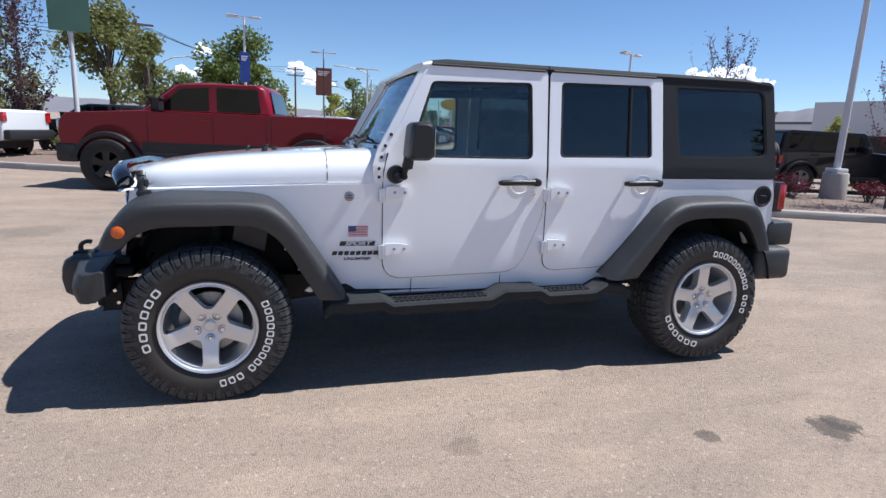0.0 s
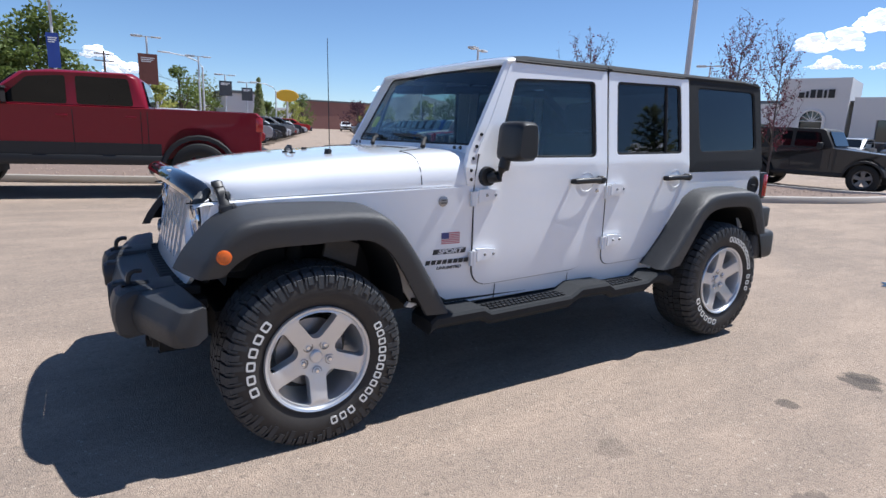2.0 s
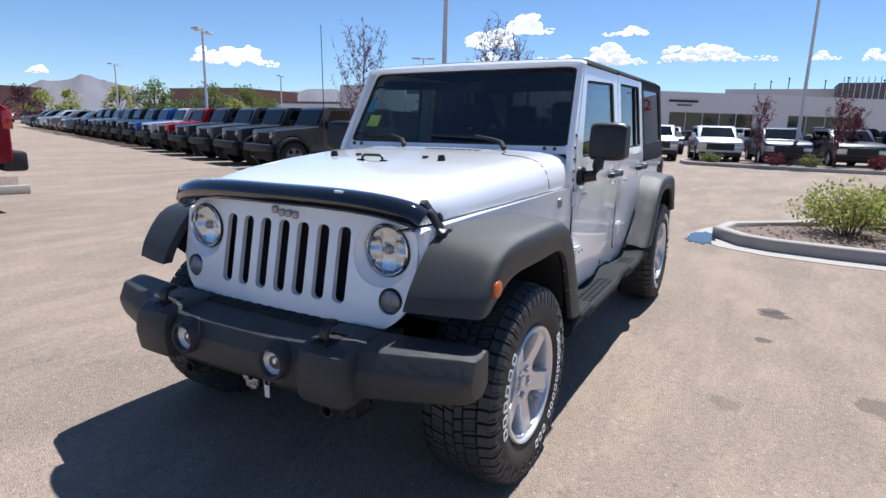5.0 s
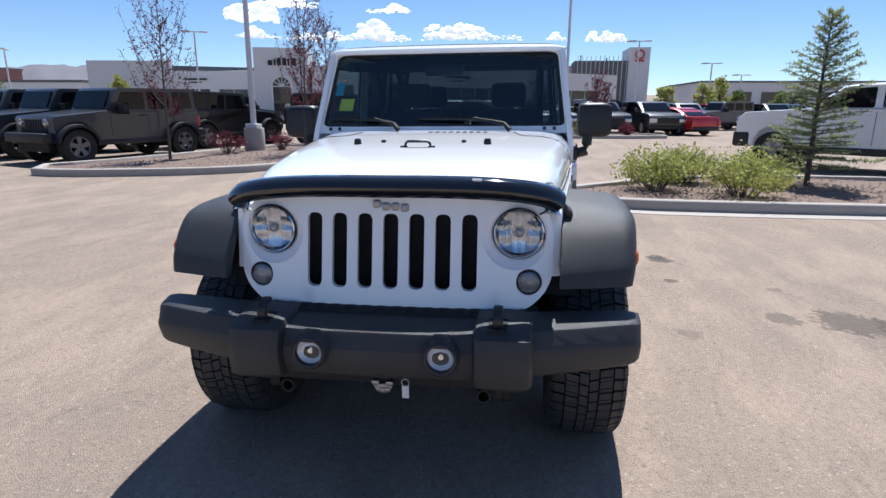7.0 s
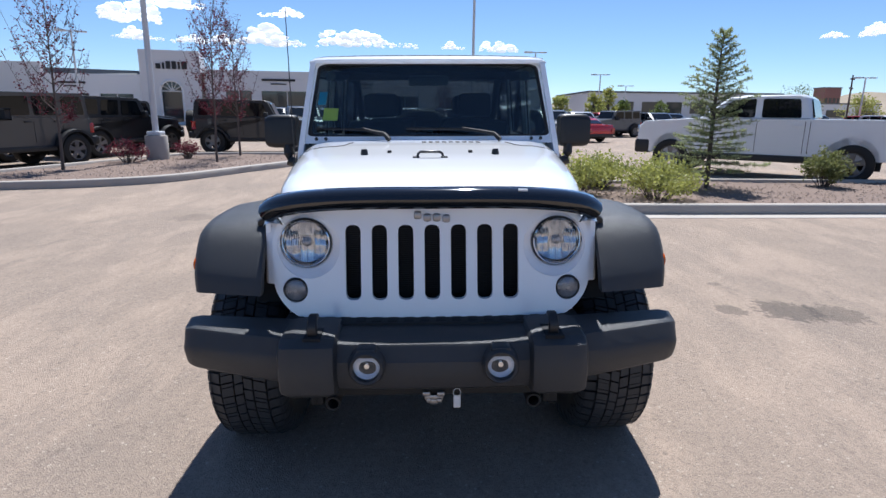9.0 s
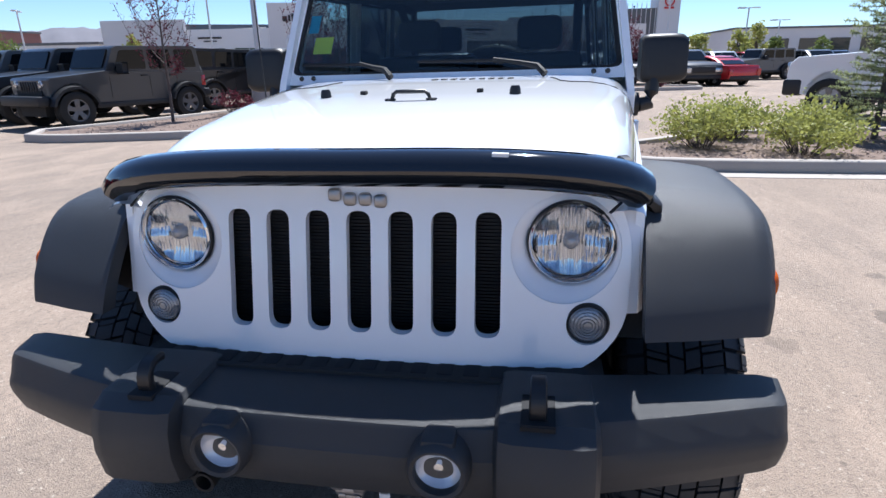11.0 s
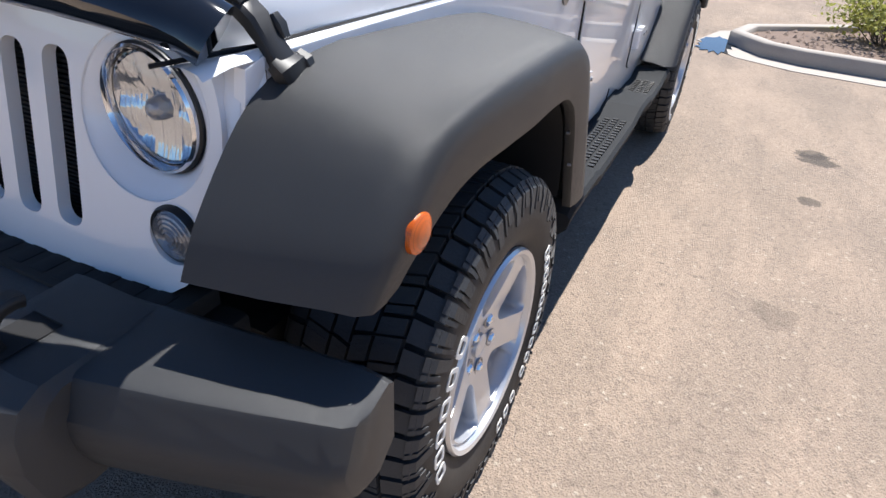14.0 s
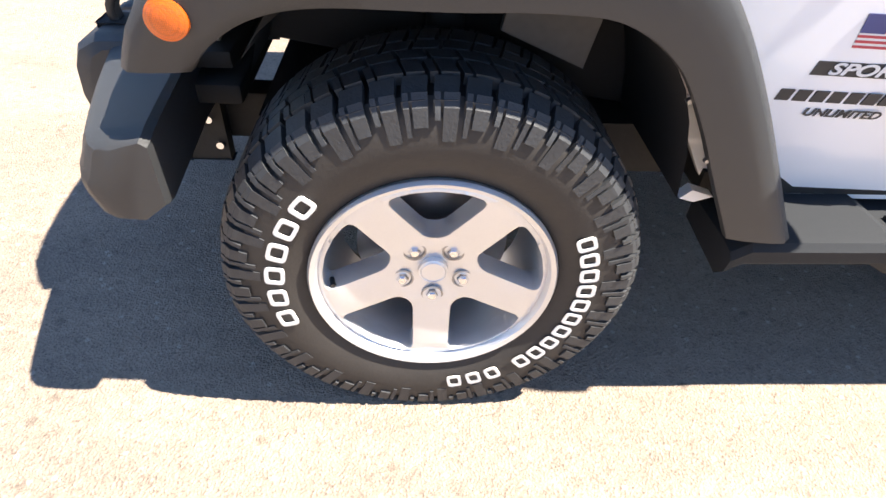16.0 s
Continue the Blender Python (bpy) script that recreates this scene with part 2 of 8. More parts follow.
def sheet(outer, holes=(), thick=0.02, bevel=0.004, us=(), vs=(), place=None, back=False):
    """A plate cut from (u, v) outlines: place(u, v, depth) gives the point, depth 0 outside and 1 inside."""
    bm = bmesh.new()
    edges = []
    for lp in (outer, *holes):
        ring = [bm.verts.new((u, 0, v)) for u, v in lp]
        edges += [bm.edges.new((ring[i], ring[(i + 1) % len(ring)])) for i in range(len(ring))]
    bmesh.ops.triangle_fill(bm, use_beauty=True, use_dissolve=False, edges=edges)
    for u in us:
        bmesh.ops.bisect_plane(bm, geom=[*bm.verts, *bm.edges, *bm.faces], plane_co=(u, 0, 0), plane_no=(1, 0, 0), dist=1e-5)
    for v in vs:
        bmesh.ops.bisect_plane(bm, geom=[*bm.verts, *bm.edges, *bm.faces], plane_co=(0, 0, v), plane_no=(0, 0, 1), dist=1e-5)
    rim = [e for e in bm.edges if len(e.link_faces) == 1]
    r = bmesh.ops.extrude_face_region(bm, geom=list(bm.faces), use_keep_orig=True)
    inside = [g for g in r["geom"] if isinstance(g, bmesh.types.BMVert)]
    for v in inside:
        v.co.y = 1.0
    rim = [e for e in rim if e.is_valid]
    for v in bm.verts:
        v.co = Vector(place(v.co.x, v.co.z, v.co.y))
    bmesh.ops.recalc_face_normals(bm, faces=bm.faces)
    if bevel:
        bmesh.ops.bevel(bm, geom=rim, offset=bevel, segments=2, profile=0.5, affect="EDGES", clamp_overlap=True)
    return bm


def oval(cx, cy, rx, ry=None, n=32):
    ry = ry or rx
    return [(cx + rx * math.cos(2 * math.pi * k / n), cy + ry * math.sin(2 * math.pi * k / n)) for k in range(n)]


# ---- the white off-road SUV; front towards -x, driver's side at -y ----
def side_y(x, z):
    """Half-width of the body skin."""
    y = 0.765
    if z < 0.8:
        y -= 0.02 * ((0.8 - z) / 0.3) ** 2
    if z > 1.2:
        y -= 0.008 * min((z - 1.2) / 0.07, 1.0)
    if z > 1.27:
        y -= 0.095 * (z - 1.27)
    if x < 0.85:
        y -= 0.125 * (min((0.85 - x) / 1.25, 1.1)) ** 1.2
    return y


ZCUT = [0.55, 0.62, 0.7, 0.8, 0.95, 1.1, 1.2, 1.235, 1.27, 1.35, 1.45, 1.55, 1.65]
XCUT = [-0.3, -0.15, 0.0, 0.15, 0.3, 0.45, 0.6, 0.75]


def side_panel(outer, holes=(), s=1, off=0.0, thick=0.02, bevel=0.004, xs=()):
    """A plate that follows the body skin; s = 1 on the driver's side, -1 on the other."""
    return sheet(outer, holes, thick, bevel, xs, ZCUT, lambda u, v, d: (u, -s * (side_y(u, v) + off - thick * d), v))


def tyre_mesh(R, r_in, half, pitches=34):
    """Carcass with bulged sidewalls and separate tread blocks."""
    bm = bmesh.new()
    prof = []
    for a, r in ((0.70, r_in), (0.86, r_in + 0.010), (1.0, r_in + 0.045), (1.04, r_in + 0.085), (1.0, R - 0.050), (0.93, R - 0.032), (0.84, R - 0.022), (0.4, R - 0.018), (0, R - 0.018)):
        prof.append((r, -a * half))
    prof += [(r, -a) for r, a in prof[-2::-1]]
    revolve(bm, prof, 96)
    bodyfaces = list(bm.faces)
    # under the blocks the near-black rubber carries the grooves' shade
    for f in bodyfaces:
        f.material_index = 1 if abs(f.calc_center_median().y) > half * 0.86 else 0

    tread = bmesh.new()

    def block(t0, t1, y0, y1, rb, rt, skew=0.0, taper=0.0):
        vs = []
        for r in (rb, rt):
            k = 0.0 if r == rb else 0.03
            for (t, y) in ((t0, y0), (t1, y0), (t1, y1), (t0, y1)):
                tm, ym = (t0 + t1) / 2, (y0 + y1) / 2
                t2, y2 = tm + (t - tm) * (1 - k), ym + (y - ym) * (1 - k)
                t3 = t2 + skew * (y - ym) / half
                rr = r - taper * max(0.0, abs(y) / half - 0.72) * 1.6
                vs.append(tread.verts.new((rr * math.cos(t3), y2, rr * math.sin(t3))))
        for q in ((0, 1, 2, 3), (4, 5, 6, 7), (0, 1, 5, 4), (1, 2, 6, 5), (2, 3, 7, 6), (3, 0, 4, 7)):
            tread.faces.new([vs[i] for i in q])

    step = 2 * math.pi / pitches
    for k in range(pitches):
        t = k * step
        j = (k % 3) * 0.06
        for s in (-1, 1):
            tt = t if s < 0 else t + step * 0.5
            # shoulder lug with paired ribs that run down the sidewall
            block(tt, tt + step * 0.80, s * half * 0.635, s * half * 0.965, R - 0.03, R - 0.003, 0.03 * s, 0.045)
            for q0, q1, depth in ((0.0, 0.50, 0.054 if k % 2 else 0.030), (0.60, 0.78, 0.018 if k % 2 else 0.046)):
                vs = []
                for (ya, ra) in ((0.90, R - 0.012), (1.01, R - 0.03), (1.045, R - 0.03 - depth), (0.96, R - 0.03 - depth)):
                    for q in (q0, q1):
                        vs.append(tread.verts.new((ra * math.cos(tt + step * q), s * half * ya, ra * math.sin(tt + step * q))))
                for q in ((0, 1, 3, 2), (2, 3, 5, 4), (4, 5, 7, 6)):
                    tread.faces.new([vs[i] for i in q])
                tread.faces.new([vs[i] for i in (0, 2, 4, 6)])
                tread.faces.new([vs[i] for i in (1, 3, 5, 7)])
            # inner row, each pitch a large block and a small one
            block(tt + step * (0.02 + j), tt + step * (0.60 + j), s * half * 0.275, s * half * 0.60, R - 0.03, R, -0.08 * s)
            block(tt + step * (0.68 + j), tt + step * (0.94 + j), s * half * 0.275, s * half * 0.60, R - 0.03, R - 0.001, -0.08 * s)
        block(t + step * 0.03, t + step * 0.90, -half * 0.24, -half * 0.015, R - 0.03, R, 0.10)
        block(t + step * 0.48, t + step * 1.36, half * 0.015, half * 0.24, R - 0.03, R, -0.10)
    return bm, tread


def rim_mesh(r_lip, face, depth, spokes=5, width=13.0):
    """Barrel, lip and a spoked face with open windows. Outer face towards -y."""
    holes = []
    for k in range(spokes):
        c = math.radians(90 + (k + 0.5) * 360 / spokes)
        w_out, w_in = math.radians(180 / spokes - width), math.radians((180 / spokes - width) * 0.42)
        r0, r1 = r_lip * 0.385, r_lip * 0.895
        pts = [(r0 * math.cos(c - w_in), r0 * math.sin(c - w_in))]
        pts += [(r1 * math.cos(c - w_out + i * w_out / 2), r1 * math.sin(c - w_out + i * w_out / 2)) for i in range(5)]
        pts += [(r0 * math.cos(c + w_in), r0 * math.sin(c + w_in))]
        holes.append(rounded(pts, [0.02, 0.028, 0.01, 0.01, 0.01, 0.028, 0.02], 4))

    def place(u, v, d):
        r = math.hypot(u, v) / r_lip
        y = face + 0.050 * (1 - r) ** 1.3 - 0.004 + (0.055 if d else 0)
        if r > 0.9:
            y += 0.006
        return (u, y, v)

    cuts = [r_lip * q for q in (-0.8, -0.6, -0.4, -0.2, 0, 0.2, 0.4, 0.6, 0.8)]
    bm = sheet(oval(0, 0, r_lip * 0.935, n=60), holes, 1, 0.009, cuts, cuts, place)
    revolve(bm, [(r_lip * 0.925, face + 0.004), (r_lip * 0.95, face - 0.010), (r_lip * 0.99, face - 0.014), (r_lip * 1.01, face - 0.006), (r_lip * 1.0, face + 0.012), (r_lip * 0.93, face + 0.03), (r_lip * 0.90, face + 0.08), (r_lip * 0.87, face + depth), (r_lip * 0.85, face + depth), (r_lip * 0.88, face + 0.08), (r_lip * 0.90, face + 0.02)], 72, closed=True)
    return bm


WHEEL = {}


def build_wheel_meshes():
    bm, tread = tyre_mesh(0.405, 0.226, 0.148, 50)
    for q in (bm, tread):
        bmesh.ops.translate(q, vec=(0, 0.020, 0), verts=q.verts)
    bmesh.ops.recalc_face_normals(bm, faces=bm.faces)
    me = bpy.data.meshes.new("tyre")
    bm.to_mesh(me)
    bm.free()
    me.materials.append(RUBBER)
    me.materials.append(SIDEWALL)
    WHEEL["tyre"] = me
    for key, b in (("tread", tread), ("rim", rim_mesh(0.237, -0.112, 0.20, 5, 10.0)), ("cap", revolve(bmesh.new(), [(0.0, -0.0955), (0.023, -0.095), (0.0245, -0.0935), (0.026, -0.095), (0.029, -0.0935), (0.030, -0.07)], 32)), ("lug", revolve(bmesh.new(), [(0.0, -0.098), (0.008, -0.098), (0.0125, -0.093), (0.0125, -0.07)], 6)), ("well", revolve(bmesh.new(), [(0.0105, -0.0735), (0.0165, -0.0780), (0.0215, -0.0880), (0.0228, -0.0908), (0.0198, -0.0920), (0.017, -0.086)], 24)), ("disc", revolve(bmesh.new(), [(0.05, 0.0), (0.155, 0.0), (0.155, 0.022), (0.05, 0.022)], 40, closed=True)), ("valve", tube(bmesh.new(), [(0.198, -0.085, 0.02), (0.193, -0.108, 0.019)], 0.005, 8))):
        bmesh.ops.recalc_face_normals(b, faces=b.faces)
        m2 = bpy.data.meshes.new(key)
        b.to_mesh(m2)
        b.free()
        WHEEL[key] = m2
    # letter-sized raised plates for the sidewall writing
    b = bmesh.new()
    w, h = 0.0160, 0.0185
    ring_o = rounded([(-w, -h), (w, -h), (w, h), (-w, h)], 0.009, 3)
    ring_i = rounded([(-w + 0.0068, -h + 0.0075), (w - 0.0068, -h + 0.0075), (w - 0.0068, h - 0.0075), (-w + 0.0068, h - 0.0075)], 0.004, 3)
    loft(b, [[(x, y, z) for x, z in ring] for ring, y in ((ring_o, 0.0012), (ring_o, -0.0010), (ring_i, -0.0010), (ring_i, 0.0012))], caps=False)
    m2 = bpy.data.meshes.new("sidewall_bar")
    bmesh.ops.recalc_face_normals(b, faces=b.faces)
    b.to_mesh(m2)
    b.free()
    WHEEL["bar"] = m2


def wheel(parent, m, letters=True, lug_turn=0.0):
    """One wheel with its tyre, nuts, cap and sidewall bars; outer side towards -y."""
    w = part_of("wheel", WHEEL["rim"], ALLOY, parent, "silver five-spoke alloy wheel", m=m)
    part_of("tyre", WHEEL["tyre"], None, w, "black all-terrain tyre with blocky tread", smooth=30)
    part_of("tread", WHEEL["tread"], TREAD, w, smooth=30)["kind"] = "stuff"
    part_of("brake_disc", WHEEL["disc"], STEEL, w)
    part_of("centre_cap", WHEEL["cap"], ALLOY, w, m=pose(0, 0.008, 0))
    part_of("valve_stem", WHEEL["valve"], SATIN, w)
    for k in range(5):
        a = radians(90 + 72 * k)
        mm = pose(0.0635 * math.cos(a), 0.006, 0.0635 * math.sin(a))
        part_of("lug_nut", WHEEL["lug"], CHROME, w, m=mm)
        # darker metal than the wheel: the recess's shade is put into its colour
        part_of("lug_well", WHEEL["well"], STEEL, w, m=mm)
    if letters:
        for n, a0, a1, wide in ((6, 196, 140, 1.32), (10, 23, -48, 0.98), (3, -62, -79, 0.98)):
            for k in range(n):
                a = a0 + (a1 - a0) * k / (n - 1)
                t = radians(a - lug_turn)
                rr = 0.295
                mm = pose(rr * math.cos(t), -0.1345, rr * math.sin(t), 0, -(a - lug_turn) + 90, 0) @ Matrix.Diagonal((wide, 1, 1, 1))
                part_of("sidewall_bar", WHEEL["bar"], LETTER, w, m=mm)
    return w


def flare_mesh(outer, inner, s, y_in, wide, fwd):
    """Wheel-arch flare: a swept section between an outer and an inner arch line."""
    n = 46
    A, B = glide(outer, n), glide(inner, n)
    rings = []
    for i, (p, q) in enumerate(zip(A, B)):
        t = i / (n - 1)
        yi = y_in(p.x)
        y_out = wide(p.x)
        lift = fwd(t)
        d = (q - p)
        ring = [(p.x + lift[0], yi, p.z + lift[1]), (p.x + lift[0] * 0.5, yi + (y_out - yi) * 0.45, p.z + lift[1] * 0.55), (p.x, y_out - 0.055, p.z), (p.x + d.x * 0.06, y_out - 0.020, p.z + d.z * 0.06), (p.x + d.x * 0.20, y_out - 0.002, p.z + d.z * 0.20), (p.x + d.x * 0.42, y_out, p.z + d.z * 0.42), (p.x + d.x * 0.8, y_out - 0.004, p.z + d.z * 0.8), (q.x, y_out - 0.010, q.z), (q.x + d.x * 0.02, y_out - 0.020, q.z + d.z * 0.02), (q.x, y_out - 0.034, q.z), (p.x + d.x * 0.5, y_out - 0.03, p.z + d.z * 0.5), (p.x + d.x * 0.25, y_out - 0.06, p.z + d.z * 0.25), (p.x + lift[0] * 0.4 + d.x * 0.15, yi, p.z + lift[1] * 0.4 + d.z * 0.15)]
        rings.append([(x, -s * y, z) for x, y, z in ring])
    return loft(bmesh.new(), rings)


def front_face_x(y, z):
    """The grille's leaning, slightly swept face."""
    return -0.425 - 0.21 * (0.95 - z) + 0.030 * abs(y / 0.6) ** 2.5


def hood_ring(x, half, zc, ze):
    pts = [(1.0, 0.0), (1.0, 0.18), (0.99, 0.40), (0.965, 0.62), (0.925, 0.78), (0.87, 0.88), (0.78, 0.945), (0.6, 0.978), (0.4, 0.992), (0.2, 0.999), (0, 1.0)]
    k = min(max((-0.15 - x) / 0.30, 0.0), 1.0)
    half_ring = [(x + 0.115 * k * (half * a / 0.58) ** 2.8, -half * a, ze + (zc - ze) * b) for a, b in pts]
    return half_ring + [(x, -y, z) for x, y, z in half_ring[-2::-1]]


def hood_at(x):
    """Half-width, crown height and edge height of the bonnet."""
    k = (-0.435, -0.415, -0.385, -0.30, -0.10, 0.20, 0.60, 0.90)
    return (float(np.interp(x, k, (0.555, 0.575, 0.59, 0.615, 0.645, 0.685, 0.730, 0.758))), float(np.interp(x, k, (1.105, 1.142, 1.160, 1.184, 1.215, 1.247, 1.275, 1.290))), float(np.interp(x, k, (1.055, 1.058, 1.060, 1.065, 1.075, 1.088, 1.103, 1.110))))


def hood_z(x, y):
    half, zc, ze = hood_at(x)
    a = abs(y) / half
    return ze + (zc - ze) * float(np.interp(a, (0, 0.2, 0.4, 0.6, 0.78, 0.87, 0.925, 0.965, 0.99, 1.0), (1.0, 0.999, 0.992, 0.978, 0.945, 0.88, 0.78, 0.62, 0.40, 0.1)))


def build_suv():
    build_wheel_meshes()
    car = thing("off_road_suv", "white four-door off-road SUV with black plastic flares and dark hardtop", "car", m=TILT)

    # tub sides, doors, seams
    for s in (1, -1):
        tub = [(-0.400, 0.83), (-0.360, 1.046), (-0.33, 1.058), (-0.1, 1.071), (0.2, 1.084), (0.6, 1.099), (0.86, 1.106), (0.90, 1.145), (3.497, 1.145), (3.53, 1.02), (3.53, 0.74), (3.34, 0.72), (3.24, 0.93), (3.12, 1.0), (2.76, 1.0), (2.66, 0.95), (2.36, 0.50), (2.28, 0.485), (0.62, 0.485), (0.55, 0.53), (0.30, 0.92), (0.22, 0.97), (-0.16, 0.97), (-0.26, 0.92), (-0.33, 0.83)]
        part("body_side", side_panel(tub, s=s, off=-0.006, xs=XCUT), WHITE, car)
        fd = rounded([(0.892, 0.575), (0.892, 1.16), (0.930, 1.30), (1.135, 1.738), (1.849, 1.745), (1.852, 0.95), (1.70, 0.590)], [0.12, 0.08, 0.03, 0.03, 0.03, 0.12, 0.10], 6)
        fwin = rounded([(1.022, 1.248), (1.164, 1.657), (1.752, 1.676), (1.764, 1.248)], [0.03, 0.03, 0.03, 0.04])
        rd = rounded([(1.861, 0.588), (1.864, 1.745), (2.612, 1.752), (2.640, 1.15), (2.62, 1.02), (2.36, 0.600)], [0.09, 0.03, 0.03, 0.06, 0.10, 0.16], 6)
        rwin = rounded([(1.936, 1.262), (1.936, 1.688), (2.534, 1.699), (2.558, 1.270)], 0.03)

        def grown(poly, g):
            c = Vector((sum(p[0] for p in poly) / len(poly), sum(p[1] for p in poly) / len(poly)))
            return [tuple(Vector(p) + (Vector(p) - c).normalized() * g) for p in poly]

        for nm, poly, win, hx, gl in (("front", fd, fwin, 1.56, CLEAR), ("rear", rd, rwin, 2.375, TINT)):
            part("door_seal", side_panel(grown(poly, 0.0035), [win], s, -0.0025, 0.012, 0), GASKET, car)
            door = part("door", side_panel(poly, [win], s, 0.002, 0.03, 0.004), WHITE, car, f"white {nm} door with black pull handle")
            # rubber frame and the glass in it
            inner = [tuple(Vector((sum(p[0] for p in win) / len(win), sum(p[1] for p in win) / len(win))).lerp(Vector(p), 0.945)) for p in win]
            part("window_seal", side_panel(win, [inner], s, -0.006, 0.014, 0.002), GASKET, door)
            part("window_glass", side_panel(grown(inner, 0.004), [], s, -0.012, 0.004, 0), gl, door, "tinted window glass")
            if nm == "rear":
                b = bmesh.new()
                tube(b, [(2.40, -s * (side_y(2, z) - 0.008), z) for z in (1.268, 1.4, 1.55, 1.692)], 0.009, 6)
                part("window_divider", b, GASKET, door)
            # recessed cup, handle bar, push button
            b = bmesh.new()
            revolve(b, [(0.0, 0.0), (0.045, 0.0015), (0.056, 0.004), (0.060, 0.0)], 28, (hx + 0.125, -s * (side_y(1, 1.11) + 0.0045), 1.108))
            for v in b.verts:
                v.co.z = 1.108 + (v.co.z - 1.108) * 0.92
            part("handle_cup", b, WHITE, door)
            b = bmesh.new()
            yy = -s * (side_y(1, 1.1) + 0.032)
            pts = [(hx + 0.005, -s * (side_y(1, 1.1) + 0.006), 1.113), (hx + 0.012, yy, 1.115), (hx + 0.06, yy - s * 0.004, 1.117), (hx + 0.15, yy - s * 0.004, 1.118), (hx + 0.205, yy, 1.118)]
            tube(b, pts, [0.013, 0.0165, 0.0165, 0.0165, 0.0165], 12)
            handle = part("handle", b, SATIN, door, "black pull handle")
            b = bmesh.new()
            revolve(b, [(0.0, -s * 0.048), (0.017, -s * 0.047), (0.0225, -s * 0.040), (0.0235, s * 0.0), (0.0, 0.0)], 24, (hx + 0.225, -s * side_y(1, 1.1), 1.118))
            part("push_button", b, SATIN, handle)
            if nm == "front":
                b = bmesh.new()
                revolve(b, [(0.0, -s * 0.006), (0.011, -s * 0.006), (0.014, 0.0)], 20, (hx + 0.218, -s * side_y(1, 1.05), 1.052))
                part("lock_barrel", b, CHROME, door)
            # exposed strap hinges
            for hz in (1.052, 0.742):
                x0 = 0.890 if nm == "front" else 1.862
                b = bmesh.new()
                y0 = side_y(x0, hz) + 0.002
                poly = rounded([(x0 + 0.012, hz - 0.030), (x0 + 0.012, hz + 0.040), (x0 + 0.070, hz + 0.040), (x0 + 0.142, hz + 0.030), (x0 + 0.142, hz - 0.014), (x0 + 0.070, hz - 0.022)], 0.008, 3)
                hb = sheet(poly, [], 1, 0.004, (), (), lambda u, v, d: (u, -s * (y0 + (0.004 if d else 0.026 + 0.008 * (x0 + 0.1 - u))), v))
                hinge = part("hinge", hb, WHITE, door)
                hb = bmesh.new()
                tube(hb, [(x0 + 0.002, -s * (y0 + 0.012), hz - 0.048), (x0 + 0.002, -s * (y0 + 0.012), hz + 0.030)], 0.013, 12)
                box(hb, x0 - 0.022, x0 + 0.004, -s * y0, -s * (y0 + 0.016), hz - 0.046, hz + 0.026, 0.003)
                part("hinge_knuckle", hb, WHITE, hinge)
                for bx in (0.062, 0.118):
                    hb = bmesh.new()
                    revolve(hb, [(0.0, -s * 0.0055), (0.006, -s * 0.005), (0.009, 0.001)], 12, (x0 + bx, -s * (y0 + 0.026 + 0.008 * (0.1 - bx)), hz + 0.008))
                    part("hinge_bolt", hb, STEEL, hinge)
        b = bmesh.new()
        rings = []
        for x in (-0.425, -0.38, -0.3, -0.2, -0.1, 0.0, 0.15, 0.3, 0.45, 0.6, 0.75, 0.89):
            hw, _, ze = hood_at(x)
            zt = float(np.interp(x, (-0.43, -0.38, -0.1, 0.2, 0.6, 0.86), (1.045, 1.056, 1.071, 1.084, 1.099, 1.106)))
            sy = side_y(x, zt)
            rings.append([(x, -s * (hw - 0.02), ze - 0.012), (x, -s * (hw + 0.004), ze - 0.004), (x, -s * ((hw + sy) / 2), (ze + zt) / 2 + 0.004), (x, -s * (sy - 0.014), zt + 0.004), (x, -s * (sy - 0.007), zt - 0.004)])
        loft(b, rings, closed=False)
        part("fender_top", b, WHITE, car)
        b = bmesh.new()
        rings = []
        for z in (0.815, 0.84, 0.88, 0.94, 1.0, 1.04, 1.056):
            k = 0.0 if z < 1.0 else 0.03 * ((z - 1.0) / 0.056) ** 2
            xg = front_face_x(0.606, z)
            rings.append([(xg + 0.014, -s * 0.560, z), (xg + 0.010 + k, -s * 0.606, z), (xg + 0.014 + k, -s * 0.630, z), (xg + 0.034 + k, -s * 0.643, z), (-0.33, -s * 0.645, z)])
        loft(b, rings, closed=False)
        part("fender_front", b, WHITE, car)
        # panel seam along the bonnet edge and rocker joints
        b = bmesh.new()
        tube(b, [(x, -s * (hood_at(x)[0] + 0.0015), hood_at(x)[2] - 0.001) for x in (-0.44, -0.3, -0.1, 0.1, 0.3, 0.45, 0.60)], 0.0035, 6)
        tube(b, [(0.60, -y * s, hood_z(0.60, y) + 0.0005) for y in (0.735, 0.731, 0.725, 0.712, 0.69, 0.66, 0.62, 0.57, 0.5)] + [(0.63, -s * 0.465, hood_z(0.63, 0.465) + 0.001), (0.70, -s * 0.45, hood_z(0.70, 0.45) + 0.001), (0.76, -s * 0.43, hood_z(0.76, 0.43) + 0.001)], 0.0028, 6)
        part("bonnet_seam", b, GASKET, car)
        for x in (1.06, 1.60):
            b = bmesh.new()
            tube(b, [(x, -s * (side_y(x, z) - 0.006), z) for z in (0.487, 0.53, 0.568)], 0.0022, 5)
            part("rocker_seam", b, GASKET, car)

    # bonnet and cowl
    xs = [-0.425, -0.415, -0.405, -0.38, -0.3, -0.2, -0.1, 0.0, 0.1, 0.2, 0.3, 0.4, 0.5, 0.60]
    b = bmesh.new()
